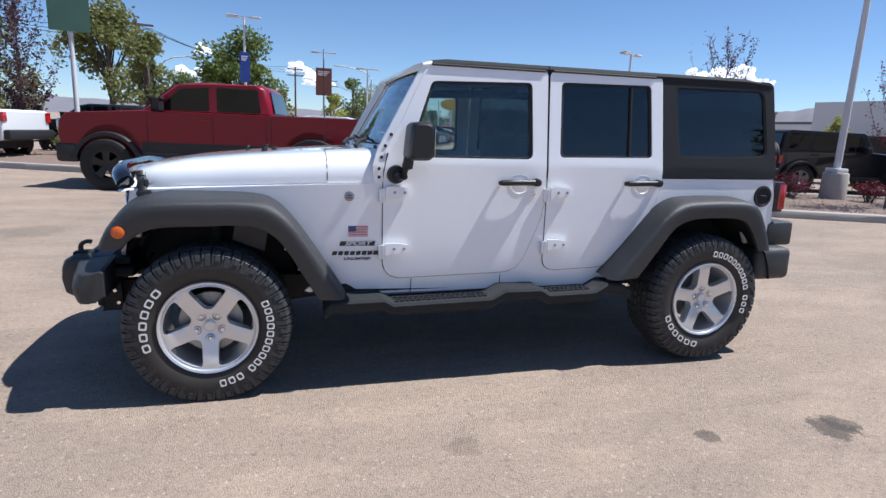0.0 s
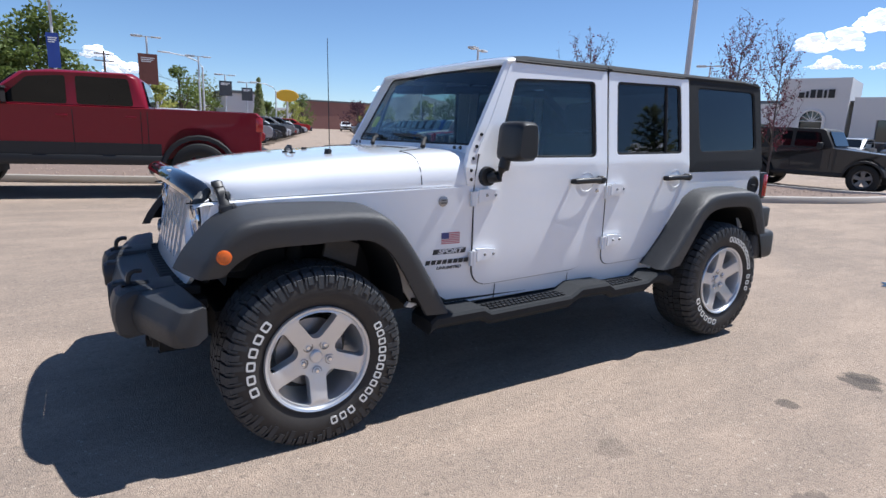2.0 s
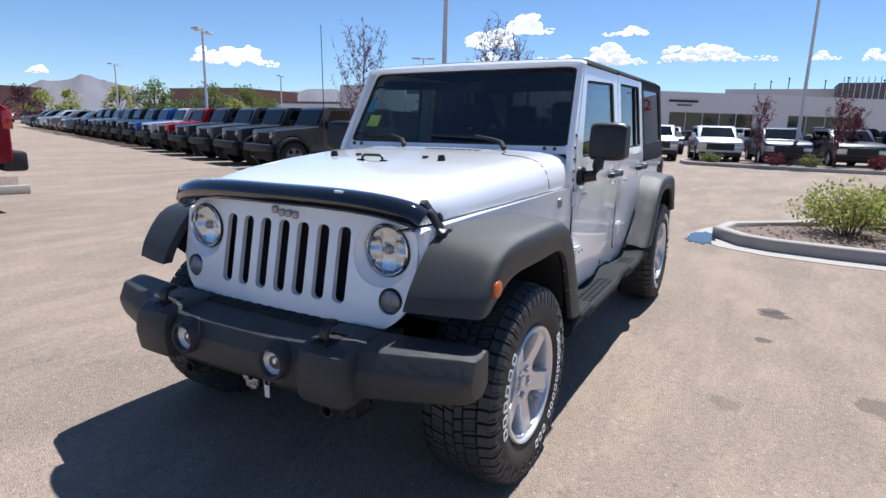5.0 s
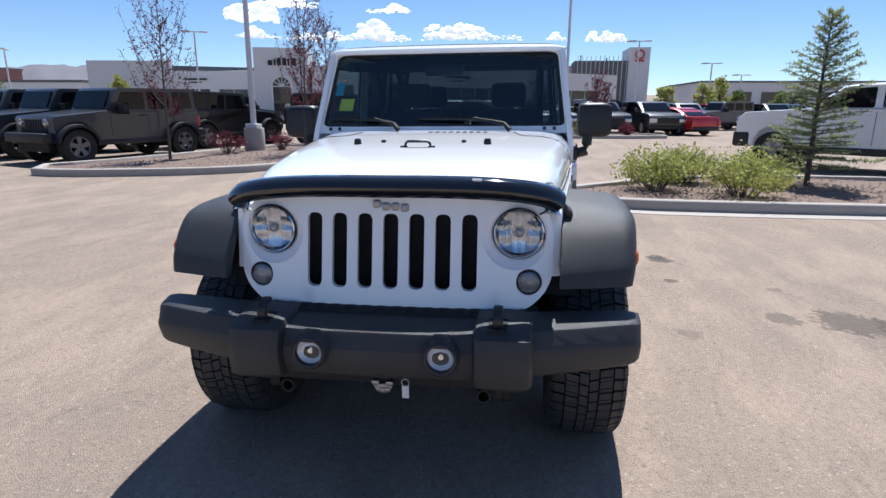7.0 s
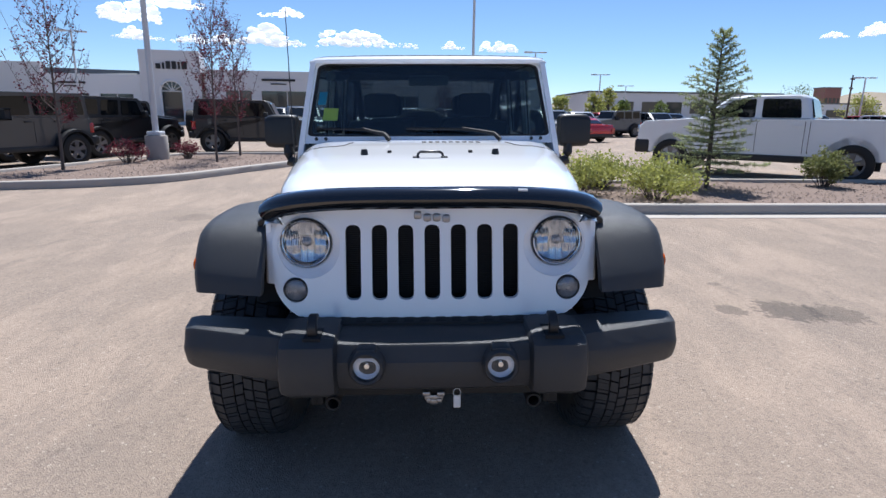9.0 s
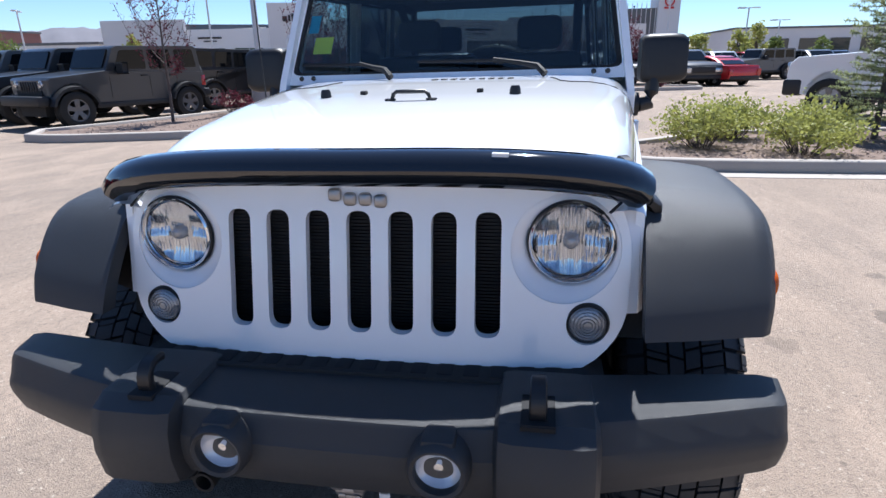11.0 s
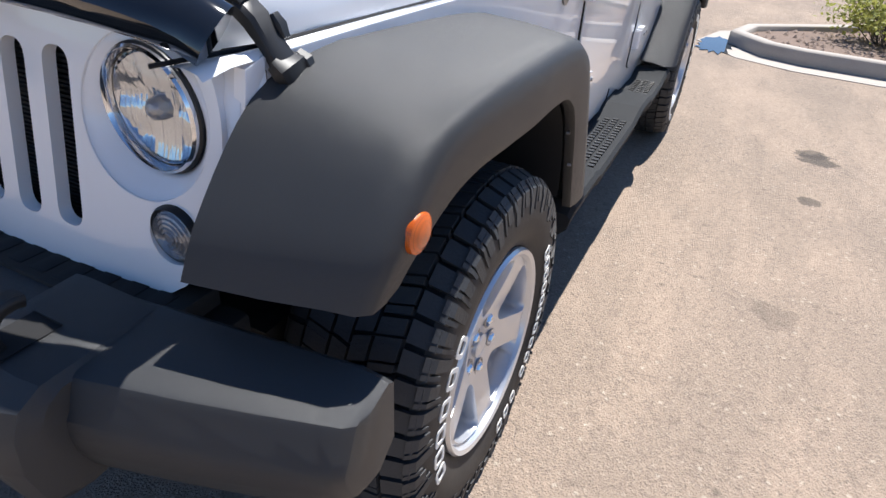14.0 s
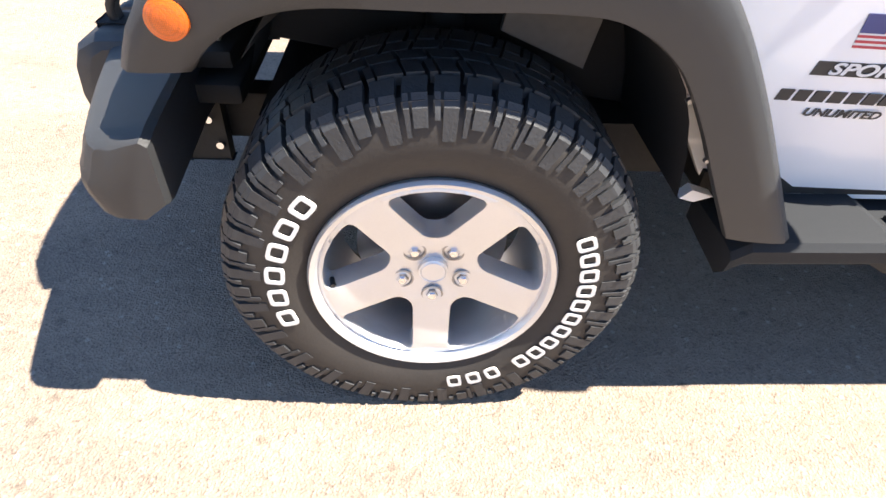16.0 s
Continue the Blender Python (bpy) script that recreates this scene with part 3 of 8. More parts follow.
    loft(b, [hood_ring(x, *hood_at(x)) for x in xs], closed=False)
    nose = [(p[0] - 0.008, p[1] * 0.99, p[2] - 0.02) for p in hood_ring(-0.425, *hood_at(-0.425))]
    loft(b, [nose, hood_ring(-0.425, *hood_at(-0.425))], closed=False)
    part("bonnet", b, WHITE, car, "white crowned bonnet")
    b = bmesh.new()
    loft(b, [hood_ring(x, *hood_at(x)) for x in (0.60, 0.7, 0.8, 0.9)], closed=False)
    part("cowl", b, WHITE, car)
    b = bmesh.new()
    for k in range(9):
        y = 0.03 - k * 0.038
        box(b, 0.725, 0.785, y - 0.012, y + 0.012, hood_z(0.75, y) - 0.004, hood_z(0.75, y) + 0.0025, 0.003)
    part("cowl_vent", b, GASKET, car, "row of dark vent slots in the cowl")

    # grille plate with seven slots
    outline = [(-0.36, 0.668), (0.36, 0.668), (0.52, 0.69), (0.607, 0.785), (0.612, 0.98), (0.585, 1.06), (0.50, 1.105), (0.25, 1.125), (-0.25, 1.125), (-0.50, 1.105), (-0.585, 1.06), (-0.612, 0.98), (-0.607, 0.785), (-0.52, 0.69)]
    outline = rounded(outline, [0.05, 0.05, 0.08, 0.08, 0.06, 0.06, 0.08, 0.1, 0.1, 0.08, 0.06, 0.06, 0.08, 0.08], 4)
    holes = []
    for k in range(7):
        c = -0.300 + 0.1 * k
        holes.append(rounded([(c - 0.029, 0.760), (c + 0.029, 0.760), (c + 0.029, 1.040), (c - 0.029, 1.040)], 0.028, 6))
    for y in (-0.482, 0.482):
        holes.append(oval(math.copysign(0.470, y), 0.960, 0.120, n=40))
        holes.append(oval(math.copysign(0.522, y), 0.795, 0.047, n=28))

    def on_grille(u, v, d):
        return (front_face_x(u, v) + 0.022 * d, u, v)

    cuts = [-0.58, -0.55, -0.43, -0.37, -0.35, -0.25, -0.15, -0.05, 0.05, 0.15, 0.25, 0.35, 0.37, 0.43, 0.55, 0.58]
    grille = part("grille", sheet(outline, holes, 1, 0.008, cuts, [0.72, 0.74, 0.86, 0.98, 1.08], on_grille), WHITE, car, "white grille with seven upright slots", smooth=50)
    b = bmesh.new()
    for k in range(40):
        z = 0.70 + k * 0.0085
        box(b, -0.378, -0.372, -0.36, 0.36, z, z + 0.004)
    box(b, -0.372, -0.34, -0.40, 0.40, 0.66, 1.06)
    part("radiator", b, DARK, car, "dark radiator core with fine fins")["kind"] = "stuff"
    b = bmesh.new()
    x = front_face_x(0, 1.07) - 0.004
    for k, yc in enumerate((0.054, 0.018, -0.018, -0.054)):
        oz = 0.010 if k == 0 else -0.004 if k == 3 else 0.0
        cell = rounded([(yc - 0.0145, 1.052 + oz), (yc + 0.0145, 1.052 + oz), (yc + 0.0145, 1.082 + oz), (yc - 0.0145, 1.082 + oz)], 0.010, 4)
        loft(b, [[(x + 0.012, u, v) for u, v in cell], [(x - 0.004, u, v) for u, v in cell], [(x - 0.007, yc + (u - yc) * 0.75, 1.067 + oz + (v - 1.067 - oz) * 0.75) for u, v in cell]])
    part("grille_emblem", b, STEEL, grille, "row of four small chrome emblem blocks")

    for s in (1, -1):
        yc = -s * 0.482
        xf = front_face_x(0.482, 0.972) + 0.010
        # shallow dish in the grille round the lamp
        b = bmesh.new()
        rim_ = [(a_, -s * 0.470 + 0.121 * math.cos(a_), 0.960 + 0.121 * math.sin(a_)) for a_ in (2 * math.pi * k / 48 for k in range(48))]
        rings = []
        for f_, in_ in ((0.0, -0.0005), (0.06, 0.003), (0.3, 0.0), (0.75, 0.0), (1.0, 0.0), (1.0, 0.03)):
            ring = []
            for a_, y_, z_ in rim_:
                ey, ez = yc + 0.0965 * math.cos(a_), 0.972 + 0.0965 * math.sin(a_)
                ring.append((front_face_x(y_, z_) * (1 - f_) + (xf + 0.004) * f_ + in_, y_ + (ey - y_) * f_, z_ + (ez - z_) * f_))
            rings.append(ring)
        loft(b, rings, caps=False)
        part("lamp_dish", b, WHITE, grille, smooth=60)
        b = bmesh.new()
        revolve(b, [(0.088, 0.002), (0.0935, -0.004), (0.0965, -0.002), (0.0965, 0.03), (0.088, 0.03)], 40, (xf, yc, 0.972), "x", closed=True)
        lamp = part("headlight", b, SATIN, car, "round headlight with fluted clear lens")
        b = bmesh.new()
        revolve(b, [(0.0850, -0.006), (0.0895, -0.014), (0.0935, -0.010), (0.0935, 0.01), (0.0850, 0.01)], 40, (xf, yc, 0.972), "x", closed=True)
        part("chrome_ring", b, CHROME, lamp, "chrome trim ring")
        b = bmesh.new()
        revolve(b, [(0.0, 0.062), (0.03, 0.058), (0.055, 0.042), (0.074, 0.018), (0.083, 0.002)], 40, (xf, yc, 0.972), "x")
        part("reflector", b, CHROME, lamp)
        b = bmesh.new()
        revolve(b, [(0.0, -0.008), (0.010, -0.006), (0.016, 0.0), (0.019, 0.012), (0.019, 0.03), (0.0, 0.03)], 20, (xf, yc, 0.972), "x")
        part("bulb_shield", b, BULBGLASS, lamp)
        # fluted inner lens
        b = bmesh.new()
        cols = []
        for k in range(-48, 49):
            y = k * 0.0016
            h = math.sqrt(max(0.079**2 - y * y, 0.0001))
            col = []
            for q in range(13):
                z = -h + 2 * h * q / 12
                ridge = 0.0034 * abs(math.sin(math.pi * y / 0.0085 + (0.9 if z > 0.01 else 0.0)))
                bowl = 0.018 - 2.2 * (y * y + z * z) + (0.004 * math.sin(z * 95) if abs(y) > 0.03 else 0.0)
                col.append((xf + bowl + ridge, yc + y, 0.972 + z))
            cols.append(col)
        loft(b, cols, closed=False)
        part("lens_flute", b, FLUTE, lamp, smooth=25)
        b = bmesh.new()
        revolve(b, [(0.0, -0.020), (0.03, -0.0185), (0.06, -0.0135), (0.084, -0.006)], 40, (xf, yc, 0.972), "x")
        lens = part("headlight_lens", b, LAMPGLASS, lamp)
        lens.visible_shadow = False
        yt = -s * 0.522
        xt = front_face_x(0.522, 0.795)
        b = bmesh.new()
        revolve(b, [(0.0, -0.010), (0.02, -0.0085), (0.036, -0.004), (0.0435, 0.004), (0.0435, 0.02)], 32, (xt, yt, 0.795), "x")
        turn_lamp = part("turn_signal", b, BULBGLASS, car, "round clear turn signal")
        b = bmesh.new()
        revolve(b, [(0.0425, -0.001), (0.0455, -0.003), (0.0485, 0.002), (0.0485, 0.02), (0.0425, 0.02)], 32, (xt, yt, 0.795), "x", closed=True)
        part("lamp_bezel", b, SATIN, turn_lamp)
        b = bmesh.new()
        for r in (0.010, 0.017, 0.024, 0.031, 0.038):
            revolve(b, [(r - 0.0015, -0.0105 + r * r * 5), (r, -0.0130 + r * r * 5), (r + 0.0015, -0.0105 + r * r * 5)], 28, (xt, yt, 0.795), "x")
        part("lens_ring", b, BULBGLASS, turn_lamp)

    # smoked acrylic deflector along the bonnet's front edge
    half_line = [(-0.468, 0.0, 1.138), (-0.467, 0.20, 1.138), (-0.458, 0.36, 1.133), (-0.444, 0.48, 1.122), (-0.424, 0.556, 1.107), (-0.404, 0.598, 1.091), (-0.394, 0.616, 1.076)]
    line = glide([(x, -y, z) for x, y, z in half_line[:0:-1]] + half_line, 45)
    b = bmesh.new()
    rings = []
    for k, p in enumerate(line):
        tan = (line[min(k + 1, 44)] - line[max(k - 1, 0)]).normalized()
        fw = (Vector((-1, 0, 0)) + tan * tan.x).normalized()
        up = fw.cross(tan)
        if up.z < 0:
            up = -up
        e_ = 1 + 0.06 * (abs(k - 22) / 22) ** 3
        prof = [(-0.006, -0.026), (-0.026, -0.012), (-0.034, 0.012), (-0.026, 0.032), (-0.004, 0.046), (0.022, 0.052), (0.036, 0.046), (0.044, 0.030), (0.048, 0.004), (0.036, -0.012), (0.020, -0.020), (0.006, -0.024)]
        rings.append([tuple(p - fw * px * e_ + up * pz * e_) for px, pz in prof])
    loft(b, rings)
    part("bug_deflector", b, GLOSSBLACK, car, "smoked glossy acrylic bonnet deflector")
    b = bmesh.new()
    for k, w in enumerate((0.007, 0.006, 0.008, 0.006, 0.009)):
        q = line[22 - 11].lerp(line[22 - 12], k * 0.22)
        box(b, q.x - 0.016, q.x - 0.002, q.y - w / 2, q.y + w / 2, q.z + 0.040, q.z + 0.0475)
    part("deflector_mark", b, WHITEDECAL, car, "small row of white marks on the deflector")

    # bonnet latches, bump stops, footman loop, washer nozzles
    for s in (1, -1):
        b = bmesh.new()
        def strap(pts, w, th):
            """A flat band, wide along x, through (x, y, z) points."""
            pts = [Vector((x, -s * y, z)) for x, y, z in pts]
            rr_ = []
            for i, p in enumerate(pts):
                d = (pts[min(i + 1, len(pts) - 1)] - pts[max(i - 1, 0)]).normalized()
                ax = (Vector((1, 0, 0)) - d * d.x).normalized()
                n_ = d.cross(ax) * th[i] * 1.35
                ax = ax * w[i] * 1.3
                rr_.append([tuple(p - ax - n_ * 0.6), tuple(p - ax * 0.7 - n_), tuple(p + ax * 0.7 - n_), tuple(p + ax - n_ * 0.6), tuple(p + ax + n_ * 0.6), tuple(p + ax * 0.7 + n_), tuple(p - ax * 0.7 + n_), tuple(p - ax + n_ * 0.6)])
            loft(b, rr_)

        strap([(-0.318, 0.588, 1.128), (-0.316, 0.604, 1.118), (-0.312, 0.622, 1.100), (-0.308, 0.640, 1.072), (-0.304, 0.654, 1.048), (-0.302, 0.664, 1.032)], [0.013, 0.017, 0.016, 0.015, 0.016, 0.017], [0.007, 0.009, 0.010, 0.008, 0.009, 0.007])
        strap([(-0.328, 0.582, 1.142), (-0.322, 0.596, 1.138), (-0.316, 0.612, 1.122)], [0.014, 0.018, 0.014], [0.006, 0.009, 0.006])
        strap([(-0.290, 0.630, 1.104), (-0.288, 0.638, 1.090), (-0.287, 0.645, 1.074)], [0.006, 0.008, 0.006], [0.006, 0.008, 0.006])
        strap([(-0.306, 0.650, 1.050), (-0.302, 0.664, 1.040), (-0.298, 0.672, 1.022)], [0.020, 0.024, 0.018], [0.008, 0.011, 0.007])
        strap([(-0.276, 0.654, 1.052), (-0.272, 0.666, 1.042), (-0.270, 0.674, 1.030)], [0.007, 0.009, 0.006], [0.007, 0.009, 0.006])
        part("bonnet_latch", b, SATIN, car, "black rubber bonnet latch")
        b = bmesh.new()
        zz = hood_z(0.279, 0.318)
        tube(b, [(0.279, -s * 0.318, zz - 0.004), (0.279, -s * 0.318, zz + 0.016), (0.279, -s * 0.318, zz + 0.026)], [0.019, 0.017, 0.013], 14)
        part("bump_stop", b, SATIN, car, "black rubber bump stop")
        b = bmesh.new()
        zz = hood_z(0.33, 0.20)
        box(b, 0.315, 0.345, -s * 0.20 - 0.010, -s * 0.20 + 0.010, zz - 0.003, zz + 0.012, 0.004)
        part("washer_nozzle", b, GASKET, car)
    b = bmesh.new()
    zz = hood_z(0.175, 0)
    tube(b, [(0.175, -0.062, zz - 0.002), (0.175, -0.056, zz + 0.018), (0.175, -0.045, zz + 0.026), (0.175, 0.045, zz + 0.026), (0.175, 0.056, zz + 0.018), (0.175, 0.062, zz - 0.002)], 0.0065, 8)
    for y in (-0.066, 0.066):
        box(b, 0.163, 0.187, y - 0.016, y + 0.016, zz - 0.004, zz + 0.006, 0.003)
    part("footman_loop", b, SATIN, car, "black footman loop on the bonnet")

    # windscreen frame, glass, wipers
    def ws(u, v, d):
        """u across, v up the screen."""
        t = v
        return (0.862 + 0.285 * t + 0.030 * (abs(u) / 0.7) ** 2 + 0.03 * d, u * (1 - 0.085 * t), 1.268 + 0.502 * t)

    outer = rounded([(-0.765, 0.0), (0.765, 0.0), (0.762, 1.0), (-0.762, 1.0)], [0.0, 0.0, 0.05, 0.05])
    hole = rounded([(-0.722, 0.080), (0.722, 0.080), (0.728, 0.922), (-0.728, 0.922)], [0.05, 0.05, 0.07, 0.07])
    frame_part = part("windscreen_frame", sheet(outer, [hole], 1, 0.008, [-0.6, -0.4, -0.2, 0, 0.2, 0.4, 0.6], [0.25, 0.5, 0.75], ws), WHITE, car, "white windscreen frame")
    g = [(u * 0.998, v) for u, v in hole]
    part("windscreen", sheet(g, [], 1, 0, [-0.6, -0.4, -0.2, 0, 0.2, 0.4, 0.6], [0.25, 0.5, 0.75], lambda u, v, d: tuple(Vector(ws(u, v, 0)) + Vector((0.003 + 0.004 * d, 0, 0)))), SHIELD, car, "dark tinted windscreen")
    inner = [(u * 0.972, 0.5 + (v - 0.5) * 0.955) for u, v in hole]
    part("screen_seal", sheet(hole, [inner], 1, 0.002, [-0.6, -0.3, 0, 0.3, 0.6], [0.5], lambda u, v, d: tuple(Vector(ws(u, v, 0)) + Vector((0.0005 + 0.010 * d, 0, 0)))), GASKET, frame_part)
    for s in (1, -1):
        for z, x in ((1.140, 0.905), (1.185, 0.905), (1.245, 0.918), (1.305, 0.940), (1.365, 0.972)):
            b = bmesh.new()
            revolve(b, [(0.0, -s * 0.006), (0.008, -s * 0.005), (0.0105, s * 0.003)], 14, (x - 0.035, -s * (side_y(0.86, z) - (0.004 if z < 1.27 else 0.002)), z))
            part("frame_bolt", b, SATIN, frame_part)
        # side of the screen frame down to the cowl
        sd = rounded([(0.845, 1.11), (0.835, 1.20), (0.862, 1.285), (1.118, 1.752), (1.165, 1.745), (0.915, 1.27), (0.893, 1.17), (0.893, 1.11)], 0.012, 3)
        part("pillar_cheek", side_panel(sd, s=s, off=-0.002, thick=0.03, bevel=0.004), WHITE, frame_part)
        for y in (0.60, 0.655):
            b = bmesh.new()
            revolve(b, [(0.0, -0.004), (0.009, -0.003), (0.011, 0.004)], 12, (0.868, -s * y, 1.296), "x")
            part("cowl_bolt", b, SATIN, frame_part)
    for y0, y1, y2 in ((-0.406, 0.135, -0.236), (0.228, 0.676, 0.30)):
        b = bmesh.new()
        p0 = (0.79, y0, hood_z(0.79, y0) + 0.012)
        p1 = ws((y0 + y1) / 2 - 0.06, 0.160, 0)
        tube(b, [p0, (0.815, y0 + 0.03, p0[2] + 0.030), (p1[0] - 0.045, y0 + 0.10, p1[2] - 0.012), (p1[0] - 0.034, p1[1], p1[2] + 0.006)], [0.015, 0.013, 0.010, 0.007], 8)
        arm = part("wiper", b, GASKET, car, "black windscreen wiper")
        b = bmesh.new()
        q0, q1 = ws(y2, 0.140, 0), ws(y1, 0.170, 0)
        tube(b, [(q0[0] - 0.014, q0[1], q0[2]), (p1[0] - 0.022, p1[1], p1[2]), (q1[0] - 0.014, q1[1], q1[2])], 0.0075, 6)
        part("wiper_blade", b, GASKET, arm)
    # stickers inside the screen, passenger's side
    for u0, u1, v0, v1, m_, nm in ((0.555, 0.645, 0.26, 0.40, STICKY, "yellow-green windscreen sticker"), (0.64, 0.69, 0.44, 0.59, STICKB, "blue windscreen sticker")):
        b = bmesh.new()
        c = [ws(u, v, 0) for u, v in ((u0, v0), (u1, v0), (u1, v1), (u0, v1))]
        dx = 0.006
        loft(b, [[(x + dx, y, z) for x, y, z in c], [(x + dx + 0.001, y, z) for x, y, z in c]])
        part("sticker", b, m_, car, nm)

    # hardtop: roof skin, quarter sides, back
    def roof_ring(x, ze, zc, w):
        pts = [(1.0, 0.0), (1.004, 0.22), (0.99, 0.5), (0.955, 0.72), (0.88, 0.83), (0.6, 0.95), (0.3, 0.99), (0, 1)]
        h = [(x, -w * a, ze + (zc - ze) * b_) for a, b_ in pts]
        return h + [(px, -py, pz) for px, py, pz in h[-2::-1]]

    for x0, x1, skin in ((1.112, 1.164, WHITE), (1.168, 1.852, TOP), (1.858, 3.44, TOP)):
        b = bmesh.new()
        n = 8
        rings = []
        for k in range(n + 1):
            x = x0 + (x1 - x0) * k / n
            dip = 0.03 * max(0, (1.20 - x) / 0.08) if x < 1.2 else 0.035 * max(0, (x - 3.29) / 0.15) ** 2
            rings.append(roof_ring(x, 1.742 - dip * 0.3 + 0.008 * (x - 1.1) / 2, 1.792 - dip, 0.716))
        loft(b, rings, closed=False)
        low = [[(p[0], p[1] * 0.985, p[2] - 0.02) for p in r] for r in rings]
        loft(b, low, closed=False)
        for r, l in ((rings[0], low[0]), (rings[-1], low[-1])):
            loft(b, [r, l], closed=False)
        loft(b, [[r[0] for r in rings], [l[0] for l in low]], closed=False)
        loft(b, [[r[-1] for r in rings], [l[-1] for l in low]], closed=False)
        part(*(("roof_panel", b, skin, car, "dark grey textured roof panel") if skin == TOP else ("screen_header", b, skin, frame_part)))
    for s in (1, -1):
        q = rounded([(2.646, 1.150), (2.620, 1.758), (3.425, 1.765), (3.455, 1.74), (3.515, 1.150)], [0.0, 0.0, 0.03, 0.03, 0.01], 3)
        qw = rounded([(2.748, 1.274), (2.706, 1.700), (3.382, 1.705), (3.430, 1.288)], [0.04, 0.04, 0.05, 0.05])
        top = part("hardtop_side", side_panel(q, [qw], s, 0.0, 0.03, 0.006), TOP, car, "dark grey textured hardtop quarter")
        part("quarter_glass", side_panel([(x, z) for x, z in qw], [], s, -0.010, 0.005, 0), TINT, top, "dark tinted quarter window")
        inner = [tuple(Vector((3.04, 1.50)).lerp(Vector(p), 0.965)) for p in qw]
        part("quarter_seal", side_panel(qw, [inner], s, -0.003, 0.008, 0.001), GASKET, top)
        b = bmesh.new()
        tube(b, [(x, -s * 0.716, 1.744) for x in (1.16, 1.5, 1.83)], 0.008, 6)
        tube(b, [(x, -s * 0.716, 1.748) for x in (1.88, 2.2, 2.56)], 0.008, 6)
        part("drip_rail", b, GASKET, car)
    b = bmesh.new()
    loft(b, [[(3.53, -0.76, 0.74), (3.53, 0.76, 0.74)], [(3.53, -0.76, 1.02), (3.53, 0.76, 1.02)], [(3.505, -0.758, 1.15), (3.505, 0.758, 1.15)]], closed=False)
    part("tailgate", b, WHITE, car, "white tailgate")
    b = bmesh.new()
    loft(b, [[(3.507, -0.75, 1.15), (3.507, 0.75, 1.15)], [(3.435, -0.69, 1.76), (3.435, 0.69, 1.76)]], closed=False)
    part("rear_glass", b, TINT, car)

    # cabin floor, firewall, seats, dash, wheel
    b = bmesh.new()
    box(b, -0.36, 3.50, -0.60, 0.60, 0.46, 0.58)
    box(b, 0.55, 3.5, -0.735, 0.735, 0.50, 0.55)
    part("floor_pan", b, UNDER, car)
    b = bmesh.new()
    box(b, 0.62, 0.66, -0.70, 0.70, 0.5, 1.20)
    box(b, 0.90, 1.12, -0.70, 0.70, 0.95, 1.24, 0.03)
    part("dashboard", b, SEAT, car)
    for y in (-0.36, 0.36):
        for x0 in (1.45, 2.35):
            b = bmesh.new()
            box(b, x0, x0 + 0.5, y - 0.25, y + 0.25, 0.70, 0.90, 0.05)
            seat = part("seat", b, SEAT, car, "dark cloth seat")
            b = bmesh.new()
            box(b, x0 + 0.45, x0 + 0.60, y - 0.25, y + 0.25, 0.85, 1.38, 0.05, turn=None)
            part("backrest", b, SEAT, seat)
            b = bmesh.new()
            box(b, x0 + 0.52, x0 + 0.62, y - 0.13, y + 0.13, 1.40, 1.58, 0.04)
            part("headrest", b, SEAT, seat)
    b = bmesh.new()
    revolve(b, [(0.17, -0.014), (0.184, 0), (0.17, 0.014), (0.156, 0)], 32, (0, 0, 0), "x", closed=True)
    box(b, -0.02, 0.01, -0.16, 0.16, -0.02, 0.02, 0.005)
    box(b, -0.02, 0.01, -0.05, 0.05, -0.10, 0.05, 0.02)
    part("steering_wheel", b, SATIN, car, m=pose(1.26, -0.37, 1.18, 0, -25, 0))
    b = bmesh.new()
    for s in (1, -1):
        tube(b, [(1.16, -s * 0.60, 1.66), (1.9, -s * 0.60, 1.70), (2.55, -s * 0.60, 1.70), (3.2, -s * 0.62, 1.25)], 0.03, 10)
    tube(b, [(1.9, -0.6, 1.70), (1.9, 0.6, 1.70)], 0.03, 10)
    part("roll_bar", b, SEAT, car)
    b = bmesh.new()
    box(b, 1.09, 1.12, -0.12, 0.12, 1.60, 1.66, 0.012)
    part("rear_view_mirror", b, SATIN, car)

    # flares, wheels, wells
    fo = [(-0.474, 0, 0.800), (-0.435, 0, 0.880), (-0.335, 0, 0.995), (-0.210, 0, 1.030), (0.02, 0, 1.036), (0.20, 0, 1.032), (0.305, 0, 1.012), (0.395, 0, 0.940), (0.508, 0, 0.785), (0.677, 0, 0.505)]
    fi = [(-0.365, 0, 0.800), (-0.335, 0, 0.838), (-0.270, 0, 0.882), (-0.175, 0, 0.905), (0.0, 0, 0.909), (0.14, 0, 0.912), (0.245, 0, 0.900), (0.335, 0, 0.842), (0.405, 0, 0.745), (0.462, 0, 0.645), (0.540, 0, 0.510)]
    ro = [(2.244, 0, 0.548), (2.36, 0, 0.678), (2.47, 0, 0.808), (2.585, 0, 0.935), (2.70, 0, 1.006), (2.85, 0, 1.022), (3.0, 0, 1.024), (3.18, 0, 1.016), (3.275, 0, 0.975), (3.345, 0, 0.850), (3.395, 0, 0.705)]
    ri = [(2.425, 0, 0.562), (2.508, 0, 0.672), (2.60, 0, 0.795), (2.675, 0, 0.873), (2.79, 0, 0.912), (2.95, 0, 0.918), (3.09, 0, 0.913), (3.175, 0, 0.888), (3.238, 0, 0.815), (3.30, 0, 0.700)]

    def fwd_front(t):
        if t < 0.28:
            k = 1 - t / 0.28
            return (-0.047 * k, 0.026 * (1 - k))
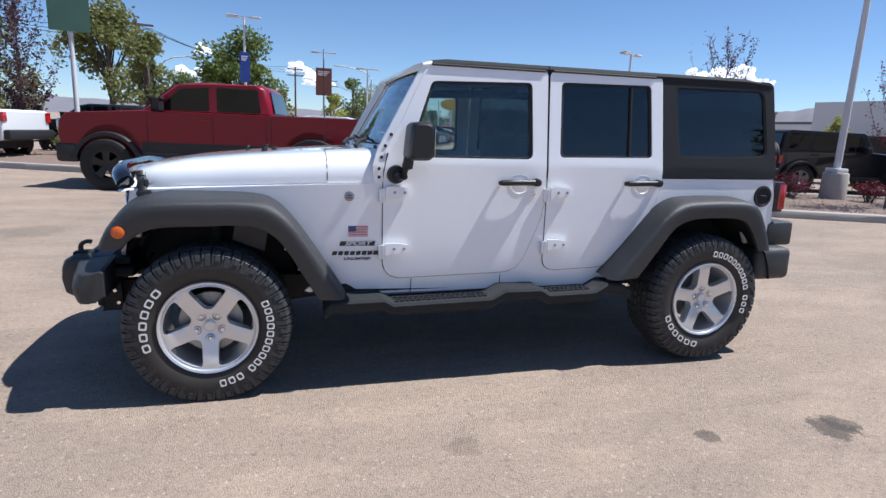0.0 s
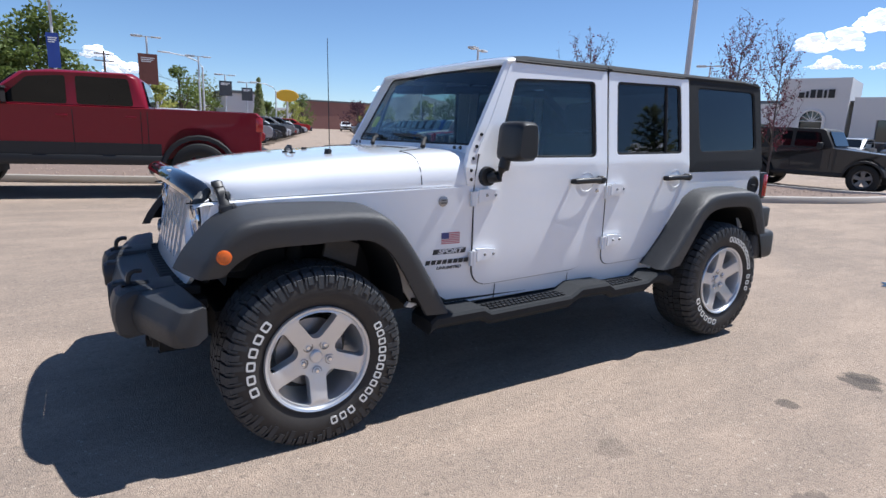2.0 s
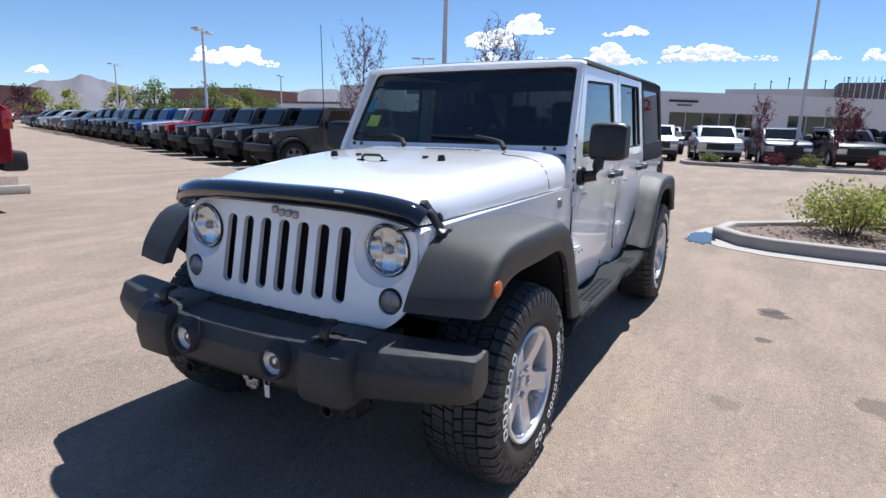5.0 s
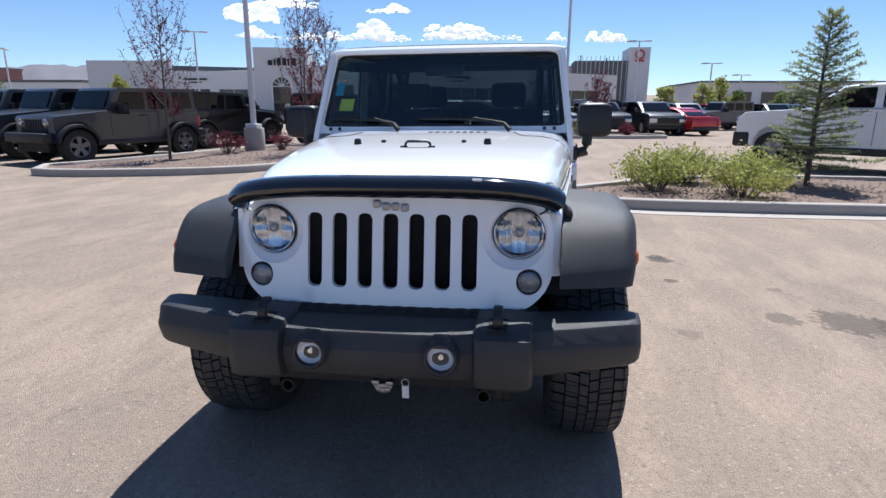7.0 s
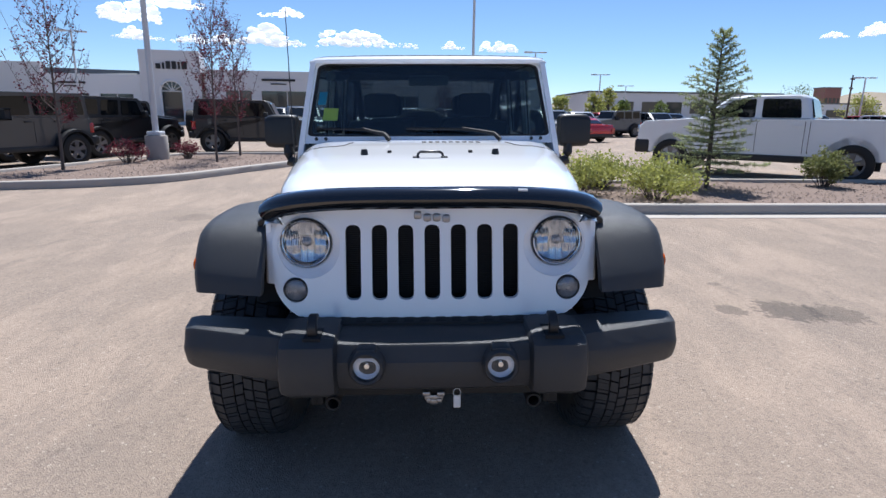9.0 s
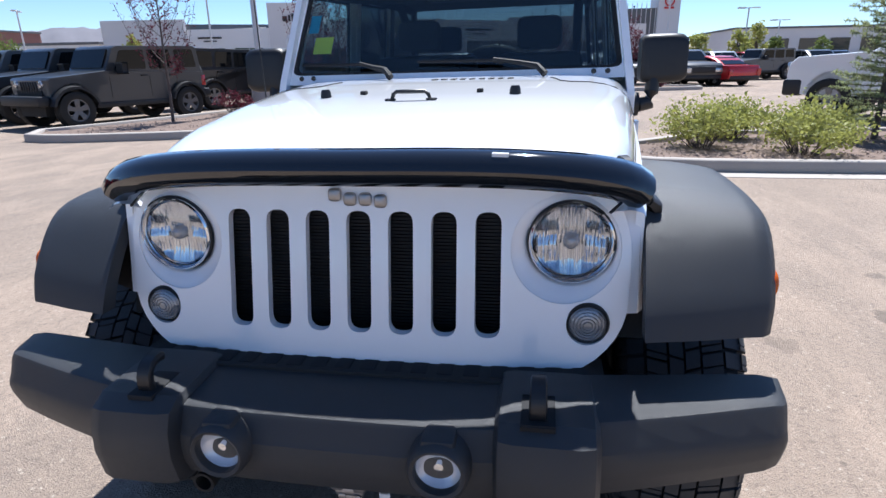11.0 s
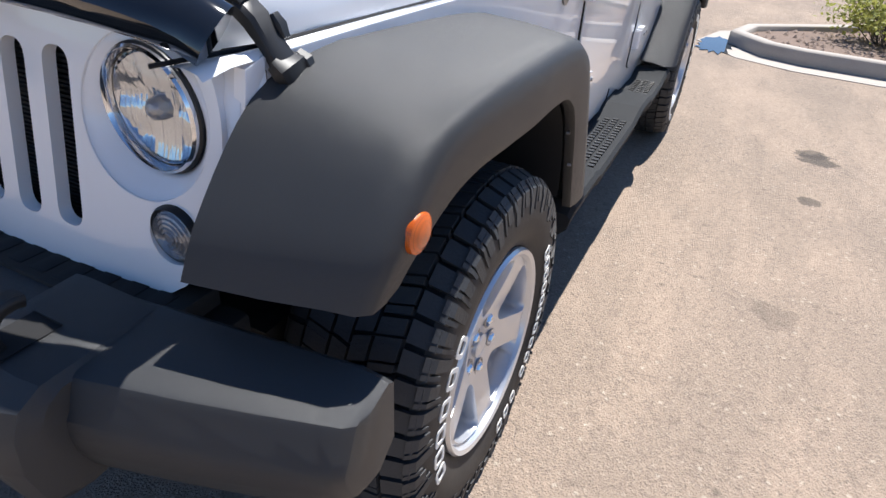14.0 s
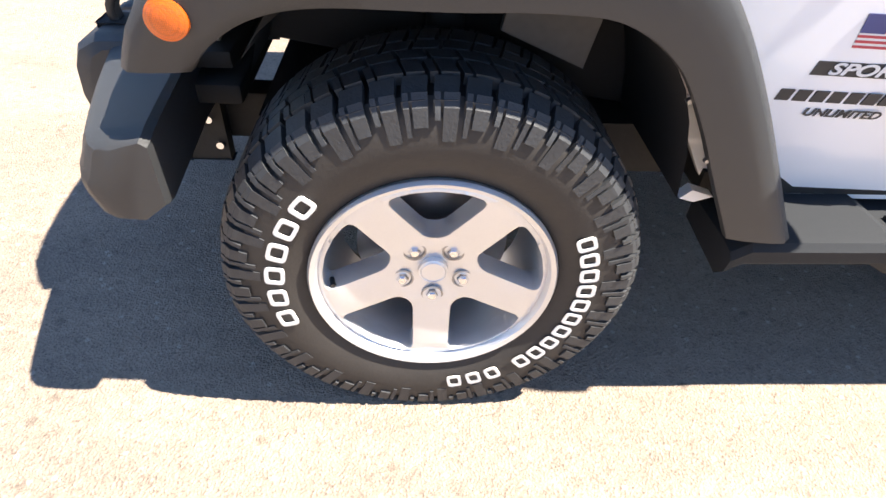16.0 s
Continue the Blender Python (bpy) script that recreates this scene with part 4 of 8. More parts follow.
        return (0.012 * max(0, (t - 0.7) / 0.3), 0.026 - 0.012 * t)

    for s in (1, -1):
        fl = part("flare", flare_mesh(fo, fi, s, lambda x: float(np.interp(x, (-0.5, -0.2, 0.3, 0.7), (0.630, 0.650, 0.700, 0.745))), lambda x: float(np.interp(x, (-0.48, -0.45, -0.40, -0.33, -0.2, 0.0, 0.35, 0.68), (0.890, 0.904, 0.912, 0.918, 0.926, 0.932, 0.930, 0.908))), fwd_front), PLASTIC, car, "black grained plastic wheel flare", smooth=60)
        b = bmesh.new()
        revolve(b, [(0.0, -s * 0.010), (0.014, -s * 0.009), (0.023, -s * 0.0062), (0.0285, -s * 0.003), (0.0295, s * 0.003), (0.0295, s * 0.024)], 32, (-0.370, -s * 0.910, 0.884))
        part("side_marker", b, AMBER, fl, "round amber side marker lamp")
        part("flare", flare_mesh(ro, ri, s, lambda x: 0.755, lambda x: 0.932, lambda t: (0.014 * (t - 0.5), 0.018)), PLASTIC, car, "black grained plastic wheel flare", smooth=60)
        # dark wheel wells: the arches' shade is put into a near-black colour
        for cx in (0.0, 2.946):
            b = bmesh.new()
            rr = 0.535 if cx == 0 else 0.56
            rings = []
            for k in range(17):
                a = math.pi * (0.06 + (0.80 if cx == 0 else 0.84) * k / 16)
                c_, s_ = math.cos(a), math.sin(a)
                z = 0.395 + rr * s_ ** 0.6
                x = cx + rr * (0.80 if c_ > 0 else 0.66) * math.copysign(abs(c_) ** 0.6, c_)
                if cx:
                    z, x = max(0.395 + rr * s_, 0.42), cx + rr * 0.92 * c_
                z = min(z, 0.925 if cx == 0 else 0.94)
                rings.append([(x, -s * (0.885 if x > -0.3 else 0.70), z), (x, -s * 0.52, z)])
            loft(b, rings, closed=False)
            vs = [b.verts.new(r[1]) for r in rings]
            b.faces.new(vs)
            well = part("wheel_well", b, DARK, car)
            if cx == 0:
                # inner arch plate, its caught light painted in as a paler colour
                b = bmesh.new()
                loft(b, [[(x, -s * y, z) for x, z in ((0.13, 0.90), (0.11, 0.80), (0.27, 0.735), (0.29, 0.84))] for y in (0.66, 0.68)])
                part("liner_plate", b, LINER, well)
                b = bmesh.new()
                loft(b, [[(x, -s * y, z) for x, z in ((0.470, 0.540), (0.490, 0.560), (0.535, 0.545), (0.500, 0.532))] for y in (0.79, 0.815)])
                part("sill_tip", b, WHITE, well)
                for x_, z_ in ((-0.20, 0.900), (-0.06, 0.906), (0.10, 0.908), (0.27, 0.886), (0.375, 0.775), (0.44, 0.67)):
                    b = bmesh.new()
                    revolve(b, [(0.0, -s * 0.004), (0.004, -s * 0.0035), (0.005, s * 0.004)], 8, (x_, -s * 0.899, z_ + 0.008))
                    part("liner_clip", b, STEEL, fl)
        for cx, turn_deg in ((0.0, 180.0), (2.946, -6.0)):
            mm = pose(cx, -s * 0.786, 0.395) @ (pose(0, 0, 0, 0, 0, 0 if s == 1 else 180)) @ pose(0, 0, 0, 0, turn_deg, 0)
            # bars turn with the wheel: on the front wheel they sit as seen, on the rear a third of a turn on
            wheel(car, mm, s == 1, -turn_deg if cx == 0 else -turn_deg - 62.0)

    # front bumper: swept section with ends that taper back
    def bump_ring(y):
        a = abs(y)
        xt = float(np.interp(a, (0, 0.33, 0.54, 0.75, 0.885, 0.912, 0.926, 0.93), (-0.690, -0.688, -0.650, -0.600, -0.560, -0.548, -0.533, -0.515)))
        xr = float(np.interp(a, (0, 0.54, 0.90, 0.93), (-0.50, -0.48, -0.446, -0.446)))
        zb = float(np.interp(a, (0, 0.33, 0.54, 0.9, 0.93), (0.505, 0.505, 0.520, 0.541, 0.555)))
        zt = float(np.interp(a, (0, 0.33, 0.54, 0.88, 0.93), (0.676, 0.676, 0.690, 0.697, 0.688)))
        pr = [(xr, zb + 0.03), (xt + 0.03, zb - 0.002), (xt + 0.002, zb), (xt - 0.010, zb + 0.010), (xt - 0.024, zb + 0.050), (xt - 0.026, (zb + zt) / 2), (xt - 0.022, zt - 0.060), (xt - 0.016, zt - 0.052), (xt + 0.000, zt - 0.012), (xt + 0.006, zt - 0.004), (xt + 0.016, zt), (xr - 0.012, zt + 0.012), (xr, zt + 0.004)]
        wide = math.copysign(min(a, 0.6) + max(a - 0.6, 0) * 0.962, y)
        return [(x, wide, z) for x, z in pr]

    b = bmesh.new()
    ys = [-0.93, -0.926, -0.912, -0.885, -0.80, -0.70, -0.60, -0.53, -0.45, -0.36, -0.2, 0, 0.2, 0.36, 0.45, 0.53, 0.60, 0.70, 0.80, 0.885, 0.912, 0.926, 0.93]
    loft(b, [bump_ring(y) for y in ys])
    bumper = part("front_bumper", b, PLASTIC, car, "black grained plastic front bumper", smooth=27)
    for s in (1, -1):
        # raised module round the tow hook
        b = bmesh.new()
        rings = []
        for y, g in ((0.335, -0.004), (0.345, 0.024), (0.372, 0.036), (0.50, 0.036), (0.528, 0.024), (0.54, -0.004)):
            pr = [(-0.50, 0.52), (-0.672 - g, 0.500 - g * 0.3), (-0.700 - g, 0.512), (-0.712 - g, 0.58), (-0.706 - g, 0.640), (-0.690 - g, 0.668 + g * 0.3), (-0.664 - g * 0.6, 0.684 + g * 0.45), (-0.50, 0.692 + g * 0.4)]
            rings.append([(x, -s * y, z) for x, z in pr])
        loft(b, rings)
        part("bumper_module", b, PLASTIC, bumper, smooth=24)
        # dark block set into the module top, standing in for the slot's shade
        b = bmesh.new()
        box(b, -0.70, -0.596, -s * 0.390, -s * 0.450, 0.672, 0.7045, 0.003)
        part("hook_slot_shade", b, DARK, bumper)
        b = bmesh.new()
        hook = glide([(-0.655, -s * 0.42, 0.655), (-0.668, -s * 0.42, 0.695), (-0.672, -s * 0.42, 0.728), (-0.660, -s * 0.42, 0.752), (-0.638, -s * 0.42, 0.760), (-0.618, -s * 0.42, 0.757)], 12)
        rr_ = []
        for i_, p in enumerate(hook):
            d = (hook[min(i_ + 1, 11)] - hook[max(i_ - 1, 0)]).normalized()
            n_ = Vector((d.z, 0, -d.x)) * 0.0095
            w_ = Vector((0, 0.019 - 0.003 * i_ / 11, 0))
            rr_.append([tuple(p - w_ - n_ * 0.5), tuple(p - w_ * 0.8 - n_), tuple(p + w_ * 0.8 - n_), tuple(p + w_ - n_ * 0.5), tuple(p + w_ + n_ * 0.5), tuple(p + w_ * 0.8 + n_), tuple(p - w_ * 0.8 + n_), tuple(p - w_ + n_ * 0.5)])
        loft(b, rr_)
        part("tow_hook", b, SATIN, car, "black steel tow hook")
        # fog lamp
        b = bmesh.new()
        yc = -s * 0.231
        revolve(b, [(0.044, -0.004), (0.048, -0.026), (0.055, -0.030), (0.062, -0.022), (0.067, 0.03), (0.044, 0.03)], 36, (-0.716, yc, 0.608), "x", closed=True)
        box(b, -0.733, -0.65, yc - 0.035, yc + 0.035, 0.640, 0.676, 0.012)
        fog = part("fog_light", b, PLASTIC, car, "round fog light in a black housing")
        b = bmesh.new()
        revolve(b, [(0.0, 0.012), (0.012, 0.011), (0.022, 0.008), (0.031, 0.004), (0.039, -0.002), (0.0455, -0.010)], 28, (-0.716, yc, 0.608), "x")
        part("reflector", b, FOGLENS, fog)
        b = bmesh.new()
        revolve(b, [(0.0, -0.022), (0.02, -0.020), (0.036, -0.015), (0.046, -0.010)], 28, (-0.716, yc, 0.608), "x")
        fl_ = part("fog_lens", b, LAMPGLASS, fog)
        fl_.visible_shadow = False
        b = bmesh.new()
        revolve(b, [(0.0, -0.006), (0.009, -0.004), (0.011, 0.012)], 16, (-0.716, yc, 0.608), "x")
        part("bulb_cover", b, CHROME, fog)
        # bumper bracket seen in the wheel arch
        b = bmesh.new()
        box(b, -0.575, -0.480, -s * 0.435, -s * 0.462, 0.385, 0.62, 0.006)
        br = part("bumper_bracket", b, UNDER, car)
        for z in (0.496, 0.428):
            b = bmesh.new()
            revolve(b, [(0, -s * 0.012), (0.009, -s * 0.011), (0.011, 0)], 10, (-0.512 + (0.014 if z < 0.45 else 0), -s * 0.464, z))
            part("bolt", b, CHROME, br)
    # slotted fill between bumper and grille
    b = bmesh.new()
    box(b, -0.50, -0.385, -0.60, 0.60, 0.600, 0.645, 0.01)
    box(b, -0.535, -0.405, -0.56, 0.56, 0.660, 0.6955, 0.004)
    part("bumper_fill", b, UNDER, bumper)
    # thin near-black plates on the fill stand in for shade in its slots
    for k in range(18):
        y = -0.51 + k * 0.06
        b = bmesh.new()
        box(b, -0.522, -0.455, y - 0.018, y + 0.018, 0.6945, 0.6975, 0.001)
        part("fill_slot_shade", b, DARK, bumper)
    # skid bar, tow tubes, hanging ornament and tag
    b = bmesh.new()
    box(b, -0.61, -0.57, -0.46, 0.46, 0.440, 0.482, 0.005)
    for y in (-0.42, 0.42):
        box(b, -0.60, -0.5, y - 0.012, y + 0.012, 0.40, 0.56, 0.004)
        revolve(b, [(0.020, -0.02), (0.027, -0.02), (0.027, 0.08), (0.020, 0.08)], 18, (-0.60, y - math.copysign(0.05, y), 0.415), "x", closed=True)
    part("skid_bar", b, UNDER, car, "dark steel bar under the bumper")
    b = bmesh.new()
    for k, (y, z, w, h) in enumerate(((0.0, 0.435, 0.07, 0.022), (0.028, 0.45, 0.03, 0.02), (-0.026, 0.45, 0.03, 0.02), (0.0, 0.418, 0.03, 0.025), (0.018, 0.424, 0.02, 0.02), (-0.02, 0.424, 0.02, 0.02))):
        box(b, -0.625 - 0.003 * (k % 3), -0.612, y - w / 2, y + w / 2, z - h / 2, z + h / 2, 0.006)
    part("bumper_ornament", b, STEEL, car, "small broken metal ornament under the bumper")
    b = bmesh.new()
    box(b, -0.628, -0.624, -0.098, -0.072, 0.395, 0.445, 0.002)
    tube(b, [(-0.626, -0.085 + 0.014 * math.cos(t), 0.456 + 0.016 * math.sin(t)) for t in (k * math.pi / 6 for k in range(13))], 0.0015, 5)
    part("tag", b, WHITEDECAL, car, "small white tag on a wire ring")

    # rear bumper, lamps, spare, fuel filler
    b = bmesh.new()
    box(b, 3.350, 3.640, -0.870, 0.870, 0.488, 0.705, 0.045, 3)
    box(b, 3.500, 3.725, -0.765, 0.765, 0.700, 0.862, 0.022)
    box(b, 3.580, 3.745, -0.60, 0.60, 0.520, 0.74, 0.02)
    part("rear_bumper", b, PLASTIC, car, "black plastic rear bumper")
    for s in (1, -1):
        b = bmesh.new()
        box(b, 3.525, 3.61, -s * 0.765, -s * 0.615, 0.93, 1.13, 0.012)
        tl = part("tail_lamp", b, SATIN, car, "red tail lamp in a black housing")
        b = bmesh.new()
        box(b, 3.555, 3.617, -s * 0.771, -s * 0.625, 0.945, 1.115, 0.012)
        part("lamp_lens", b, REDLENS, tl)
    wheel(car, pose(3.74, 0.05, 1.06, 0, 0, 90), False)
    b = bmesh.new()
    yf = -(side_y(3, 1.03) - 0.006)
    revolve(b, [(0.050, 0.012), (0.052, -0.004), (0.060, -0.009), (0.069, -0.006), (0.072, 0.004)], 36, (3.432, yf, 1.035))
    fuel = part("fuel_filler", b, SATIN, car, "round black fuel filler cap")
    b = bmesh.new()
    revolve(b, [(0.0, 0.002), (0.052, 0.004)], 32, (3.432, yf - 0.004, 1.035))
    box(b, 3.405, 3.459, yf - 0.010, yf, 1.027, 1.043, 0.004)
    part("filler_cap", b, GASKET, fuel)

    # door mirrors
    for s in (1, -1):
        b = bmesh.new()
        rings = []
        for k, (y, g) in enumerate(((0.800, 0.86), (0.812, 0.97), (0.84, 1.0), (0.93, 1.0), (0.965, 0.96), (0.985, 0.82))):
            cx, cz, hx, hz = 1.045, 1.335, 0.075 * g, 0.098 * g
            poly = rounded([(cx - hx * 0.8, cz - hz), (cx + hx, cz - hz), (cx + hx, cz + hz), (cx - hx * 0.55, cz + hz)], 0.035, 4)
            rings.append([(x, -s * y, z) for x, z in poly])
        loft(b, rings)
        mir = part("door_mirror", b, SATIN, car, "black door mirror")
        b = bmesh.new()
        tube(b, [(0.962, -s * (side_y(1, 1.15) - 0.002), 1.155), (0.962, -s * (side_y(1, 1.15) + 0.028), 1.155)], [0.052, 0.047], 20)
        tube(b, [(0.965, -s * 0.79, 1.150), (0.985, -s * 0.835, 1.158), (1.005, -s * 0.85, 1.20), (1.015, -s * 0.855, 1.255)], [0.030, 0.032, 0.030, 0.028], 12)
        part("mirror_arm", b, SATIN, mir)
        b = bmesh.new()
        poly = rounded([(-0.055, -0.080), (0.075, -0.080), (0.075, 0.080), (-0.055, 0.080)], 0.02)
        loft(b, [[(1.1215, -s * (0.892 + u), 1.335 + v) for u, v in poly], [(1.1235, -s * (0.892 + u), 1.335 + v) for u, v in poly]])
        part("mirror_glass", b, CHROME, mir)

    # side steps
    for s in (1, -1):
        b = bmesh.new()
        rings = []
        for x, z, hat in ((0.570, 0.470, 0), (0.600, 0.500, 1), (0.88, 0.502, 1), (0.935, 0.470, 0), (1.50, 0.478, 0), (1.580, 0.522, 1), (1.80, 0.520, 1), (1.86, 0.484, 0), (2.16, 0.488, 0), (2.235, 0.532, 1), (2.33, 0.525, 1), (2.40, 0.490, 1)):
            yo = 0.905 if hat else 0.898
            prof = [(0.70, z - 0.004), (yo - 0.05, z), (yo - 0.012, z - 0.004), (yo, z - 0.018), (yo - 0.006, z - 0.05), (yo - 0.03, z - 0.075), (0.70, z - 0.06)]
            rings.append([(x, -s * y, zz) for y, zz in prof])
        loft(b, rings)
        stp = part("side_step", b, TOP, car, "black side step with tread pads", smooth=30)
        b = bmesh.new()
        for x0, x1, z in ((0.95, 1.49, 0.474), (1.875, 2.15, 0.487)):
            n = int((x1 - x0) / 0.03)
            for k in range(n):
                for j in range(3):
                    x = x0 + k * 0.03 + (j % 2) * 0.012
                    box(b, x, x + 0.018, -s * (0.775 + j * 0.034), -s * (0.797 + j * 0.034), z - 0.004 + (x - x0) * 0.012, z + 0.003 + (x - x0) * 0.012)
        part("step_tread", b, SATIN, stp)["kind"] = "stuff"

    # axles, exhaust, tank: what shows under the sills
    b = bmesh.new()
    tube(b, [(0.0, -0.72, 0.395), (0.0, 0.72, 0.395)], 0.045, 12)
    tube(b, [(2.946, -0.72, 0.395), (2.946, 0.72, 0.395)], 0.05, 12)
    tube(b, [(2.85, 0.05, 0.395), (3.05, 0.05, 0.395)], [0.14, 0.14], 16)
    tube(b, [(-0.10, 0.35, 0.395), (0.12, 0.35, 0.395)], [0.12, 0.12], 16)
    for s in (1, -1):
        box(b, -0.50, 3.5, -s * 0.42, -s * 0.34, 0.42, 0.54, 0.01)
        tube(b, [(0.06, -s * 0.50, 0.40), (0.85, -s * 0.42, 0.46)], 0.028, 8)
        tube(b, [(0.02, -s * 0.55, 0.44), (0.02, -s * 0.52, 0.90)], 0.04, 10)
    part("chassis", b, UNDER, car, "dark chassis rails and axles")

    # antenna on the passenger's cowl
    b = bmesh.new()
    tube(b, [(0.70, 0.735, 1.10), (0.70, 0.75, 1.17), (0.702, 0.75, 1.20)], [0.016, 0.014, 0.006], 10)
    tube(b, [(0.702, 0.75, 1.19), (0.70, 0.75, 1.98)], [0.0035, 0.0022], 6)
    part("antenna", b, SATIN, car, "thin whip antenna")

    # badge and decals on the cowl side
    b = bmesh.new()
    yb = -(side_y(0.712, 1.035) - 0.004)
    revolve(b, [(0.0, -0.004), (0.022, -0.004), (0.026, -0.002), (0.027, 0.002)], 28, (0.713, yb, 1.035))
    badge = part("round_badge", b, STEEL, car, "small round grey badge")
    b = bmesh.new()
    box(b, 0.699, 0.727, yb - 0.0055, yb - 0.0035, 1.038, 1.044)
    box(b, 0.697, 0.729, yb - 0.0055, yb - 0.0035, 1.024, 1.030)
    part("badge_mark", b, DECAL, badge)

    def on_side(u, v, d):
        return (u, -(side_y(u, v) - 0.006 + d), v)

    def plate(nm, u0, u1, v0, v1, m_, lift, parent, slant=0.0, label=""):
        bb = bmesh.new()
        c = [(u0, v0), (u1, v0), (u1 + slant, v1), (u0 + slant, v1)]
        loft(bb, [[on_side(u, v, lift) for u, v in c], [on_side(u, v, lift - 0.003) for u, v in c]])
        return part(nm, bb, m_, parent, label)

    flag = plate("flag_decal", 0.707, 0.812, 0.817, 0.875, WHITEDECAL, 0.0012, car, 0, "small striped flag decal")
    for k in range(7):
        v = 0.8172 + k * 0.0089
        plate("flag_stripe", 0.707 if k < 3 else 0.749, 0.812, v, v + 0.0045, FLAGRED, 0.002, flag)
    plate("flag_canton", 0.707, 0.749, 0.843, 0.875, FLAGBLUE, 0.0022, flag)
    sport = plate("trim_decal", 0.659, 0.847, 0.765, 0.791, DECAL, 0.0012, car, 0.006, "charcoal decal with white lettering")

    def words(text, x, z, size, material, parent, lift, shear=0.25, wide=1.0):
        cu = bpy.data.curves.new("lettering", "FONT")
        cu.body, cu.size, cu.shear, cu.extrude, cu.offset = text, size, shear, 0.0004, size * 0.03
        cu.align_x, cu.align_y = "CENTER", "CENTER"
        cu.materials.append(material)
        o = new("lettering", cu)
        o.parent = parent
        ang = math.degrees(math.atan2(side_y(x + 0.1, z) - side_y(x - 0.1, z), 0.2))
        o.matrix_basis = pose(x, on_side(x, z, lift)[1], z, 90, 0, -ang) @ Matrix.Diagonal((wide, 1, 1, 1))
        return o

    words("SPORT", 0.756, 0.778, 0.030, WHITEDECAL, sport, 0.0025, 0.3, 1.55)
    words("UNLIMITED", 0.752, 0.693, 0.021, DECAL, car, 0.0018, 0.3, 1.35)
    for k in range(8):
        plate("name_bar", 0.618 + k * 0.0318, 0.618 + k * 0.0318 + 0.025, 0.714, 0.736, DECAL, 0.0015, car, 0.006)
    return car


suv = build_suv()


# ---- ground ----
def asphalt():
    """Weathered asphalt: pale binder, light and dark chippings, broad tone patches, oil stains and a few cracks."""
    m = bpy.data.materials.new("weathered asphalt")
    m.use_nodes = True
    nt = m.node_tree
    L = nt.links.new
    bsdf = nt.nodes["Principled BSDF"]
    geo = nt.nodes.new("ShaderNodeNewGeometry")
    pos = geo.outputs["Position"]

    def noise_(scale, detail=4, rough=0.55, src=None):
        n = nt.nodes.new("ShaderNodeTexNoise")
        n.inputs["Scale"].default_value, n.inputs["Detail"].default_value, n.inputs["Roughness"].default_value = scale, detail, rough
        L(src or pos, n.inputs["Vector"])
        return n

    def ramp(src, a, b):
        r = nt.nodes.new("ShaderNodeMapRange")
        r.inputs["From Min"].default_value, r.inputs["From Max"].default_value = a, b
        L(src, r.inputs["Value"])
        return r.outputs[0]

    def mixed(fac, c0, c1, mode="MIX"):
        x = nt.nodes.new("ShaderNodeMix")
        x.data_type, x.blend_type = "RGBA", mode
        for sock, val in ((x.inputs[0], fac), (x.inputs[6], c0), (x.inputs[7], c1)):
            if isinstance(val, tuple):
                sock.default_value = (*val, 1)
            elif isinstance(val, float):
                sock.default_value = val
            else:
                L(val, sock)
        return x.outputs[2]

    broad = ramp(noise_(0.33, 3).outputs["Fac"], 0.35, 0.68)
    mid = ramp(noise_(2.2, 5, 0.65).outputs["Fac"], 0.36, 0.70)
    fine = ramp(noise_(42, 3, 0.7).outputs["Fac"], 0.30, 0.72)
    col = mixed(broad, (0.250, 0.196, 0.160), (0.395, 0.300, 0.230))
    col = mixed(mid, col, mixed(0.7, col, (0.455, 0.345, 0.262)))
    worn = ramp(noise_(0.95, 6, 0.72).outputs["Fac"], 0.52, 0.74)
    col = mixed(worn, col, mixed(0.5, col, (0.185, 0.160, 0.142)))
    # ragged pale patches where the binder is worn off, drawn out along the aisle
    drawn = nt.nodes.new("ShaderNodeMapping")
    drawn.inputs["Rotation"].default_value, drawn.inputs["Scale"].default_value = (0, 0, 0.5), (0.45, 1.25, 1)
    L(pos, drawn.inputs["Vector"])
    bare = ramp(noise_(1.1, 9, 0.74, drawn.outputs[0]).outputs["Fac"], 0.47, 0.58)
    col = mixed(bare, mixed(0.26, col, (0.190, 0.152, 0.128)), mixed(0.45, col, (0.490, 0.368, 0.280)))
    pit = nt.nodes.new("ShaderNodeTexVoronoi")
    pit.inputs["Scale"].default_value = 11
    L(pos, pit.inputs["Vector"])
    pits = nt.nodes.new("ShaderNodeMath")
    pits.operation = "MULTIPLY"
    L(ramp(pit.outputs["Distance"], 0.17, 0.09), pits.inputs[0])
    L(ramp(noise_(3.1, 3).outputs["Fac"], 0.44, 0.58), pits.inputs[1])
    col = mixed(pits.outputs[0], col, mixed(0.55, col, (0.07, 0.06, 0.052)))
    col = mixed(fine, mixed(0.30, col, (0.13, 0.110, 0.095)), col)
    vor = nt.nodes.new("ShaderNodeTexVoronoi")
    vor.inputs["Scale"].default_value = 175
    L(pos, vor.inputs["Vector"])
    sep = nt.nodes.new("ShaderNodeSeparateColor")
    L(vor.outputs["Color"], sep.inputs[0])
    light, dark = ramp(sep.outputs[0], 0.88, 0.98), ramp(sep.outputs[1], 0.78, 0.92)
    col = mixed(light, col, mixed(0.36, col, (0.54, 0.46, 0.37)))
    col = mixed(dark, col, mixed(0.42, col, (0.08, 0.068, 0.060)))
    # ragged dark grains between the chippings, and single pale stones
    grain = ramp(noise_(26, 8, 0.85).outputs["Fac"], 0.50, 0.60)
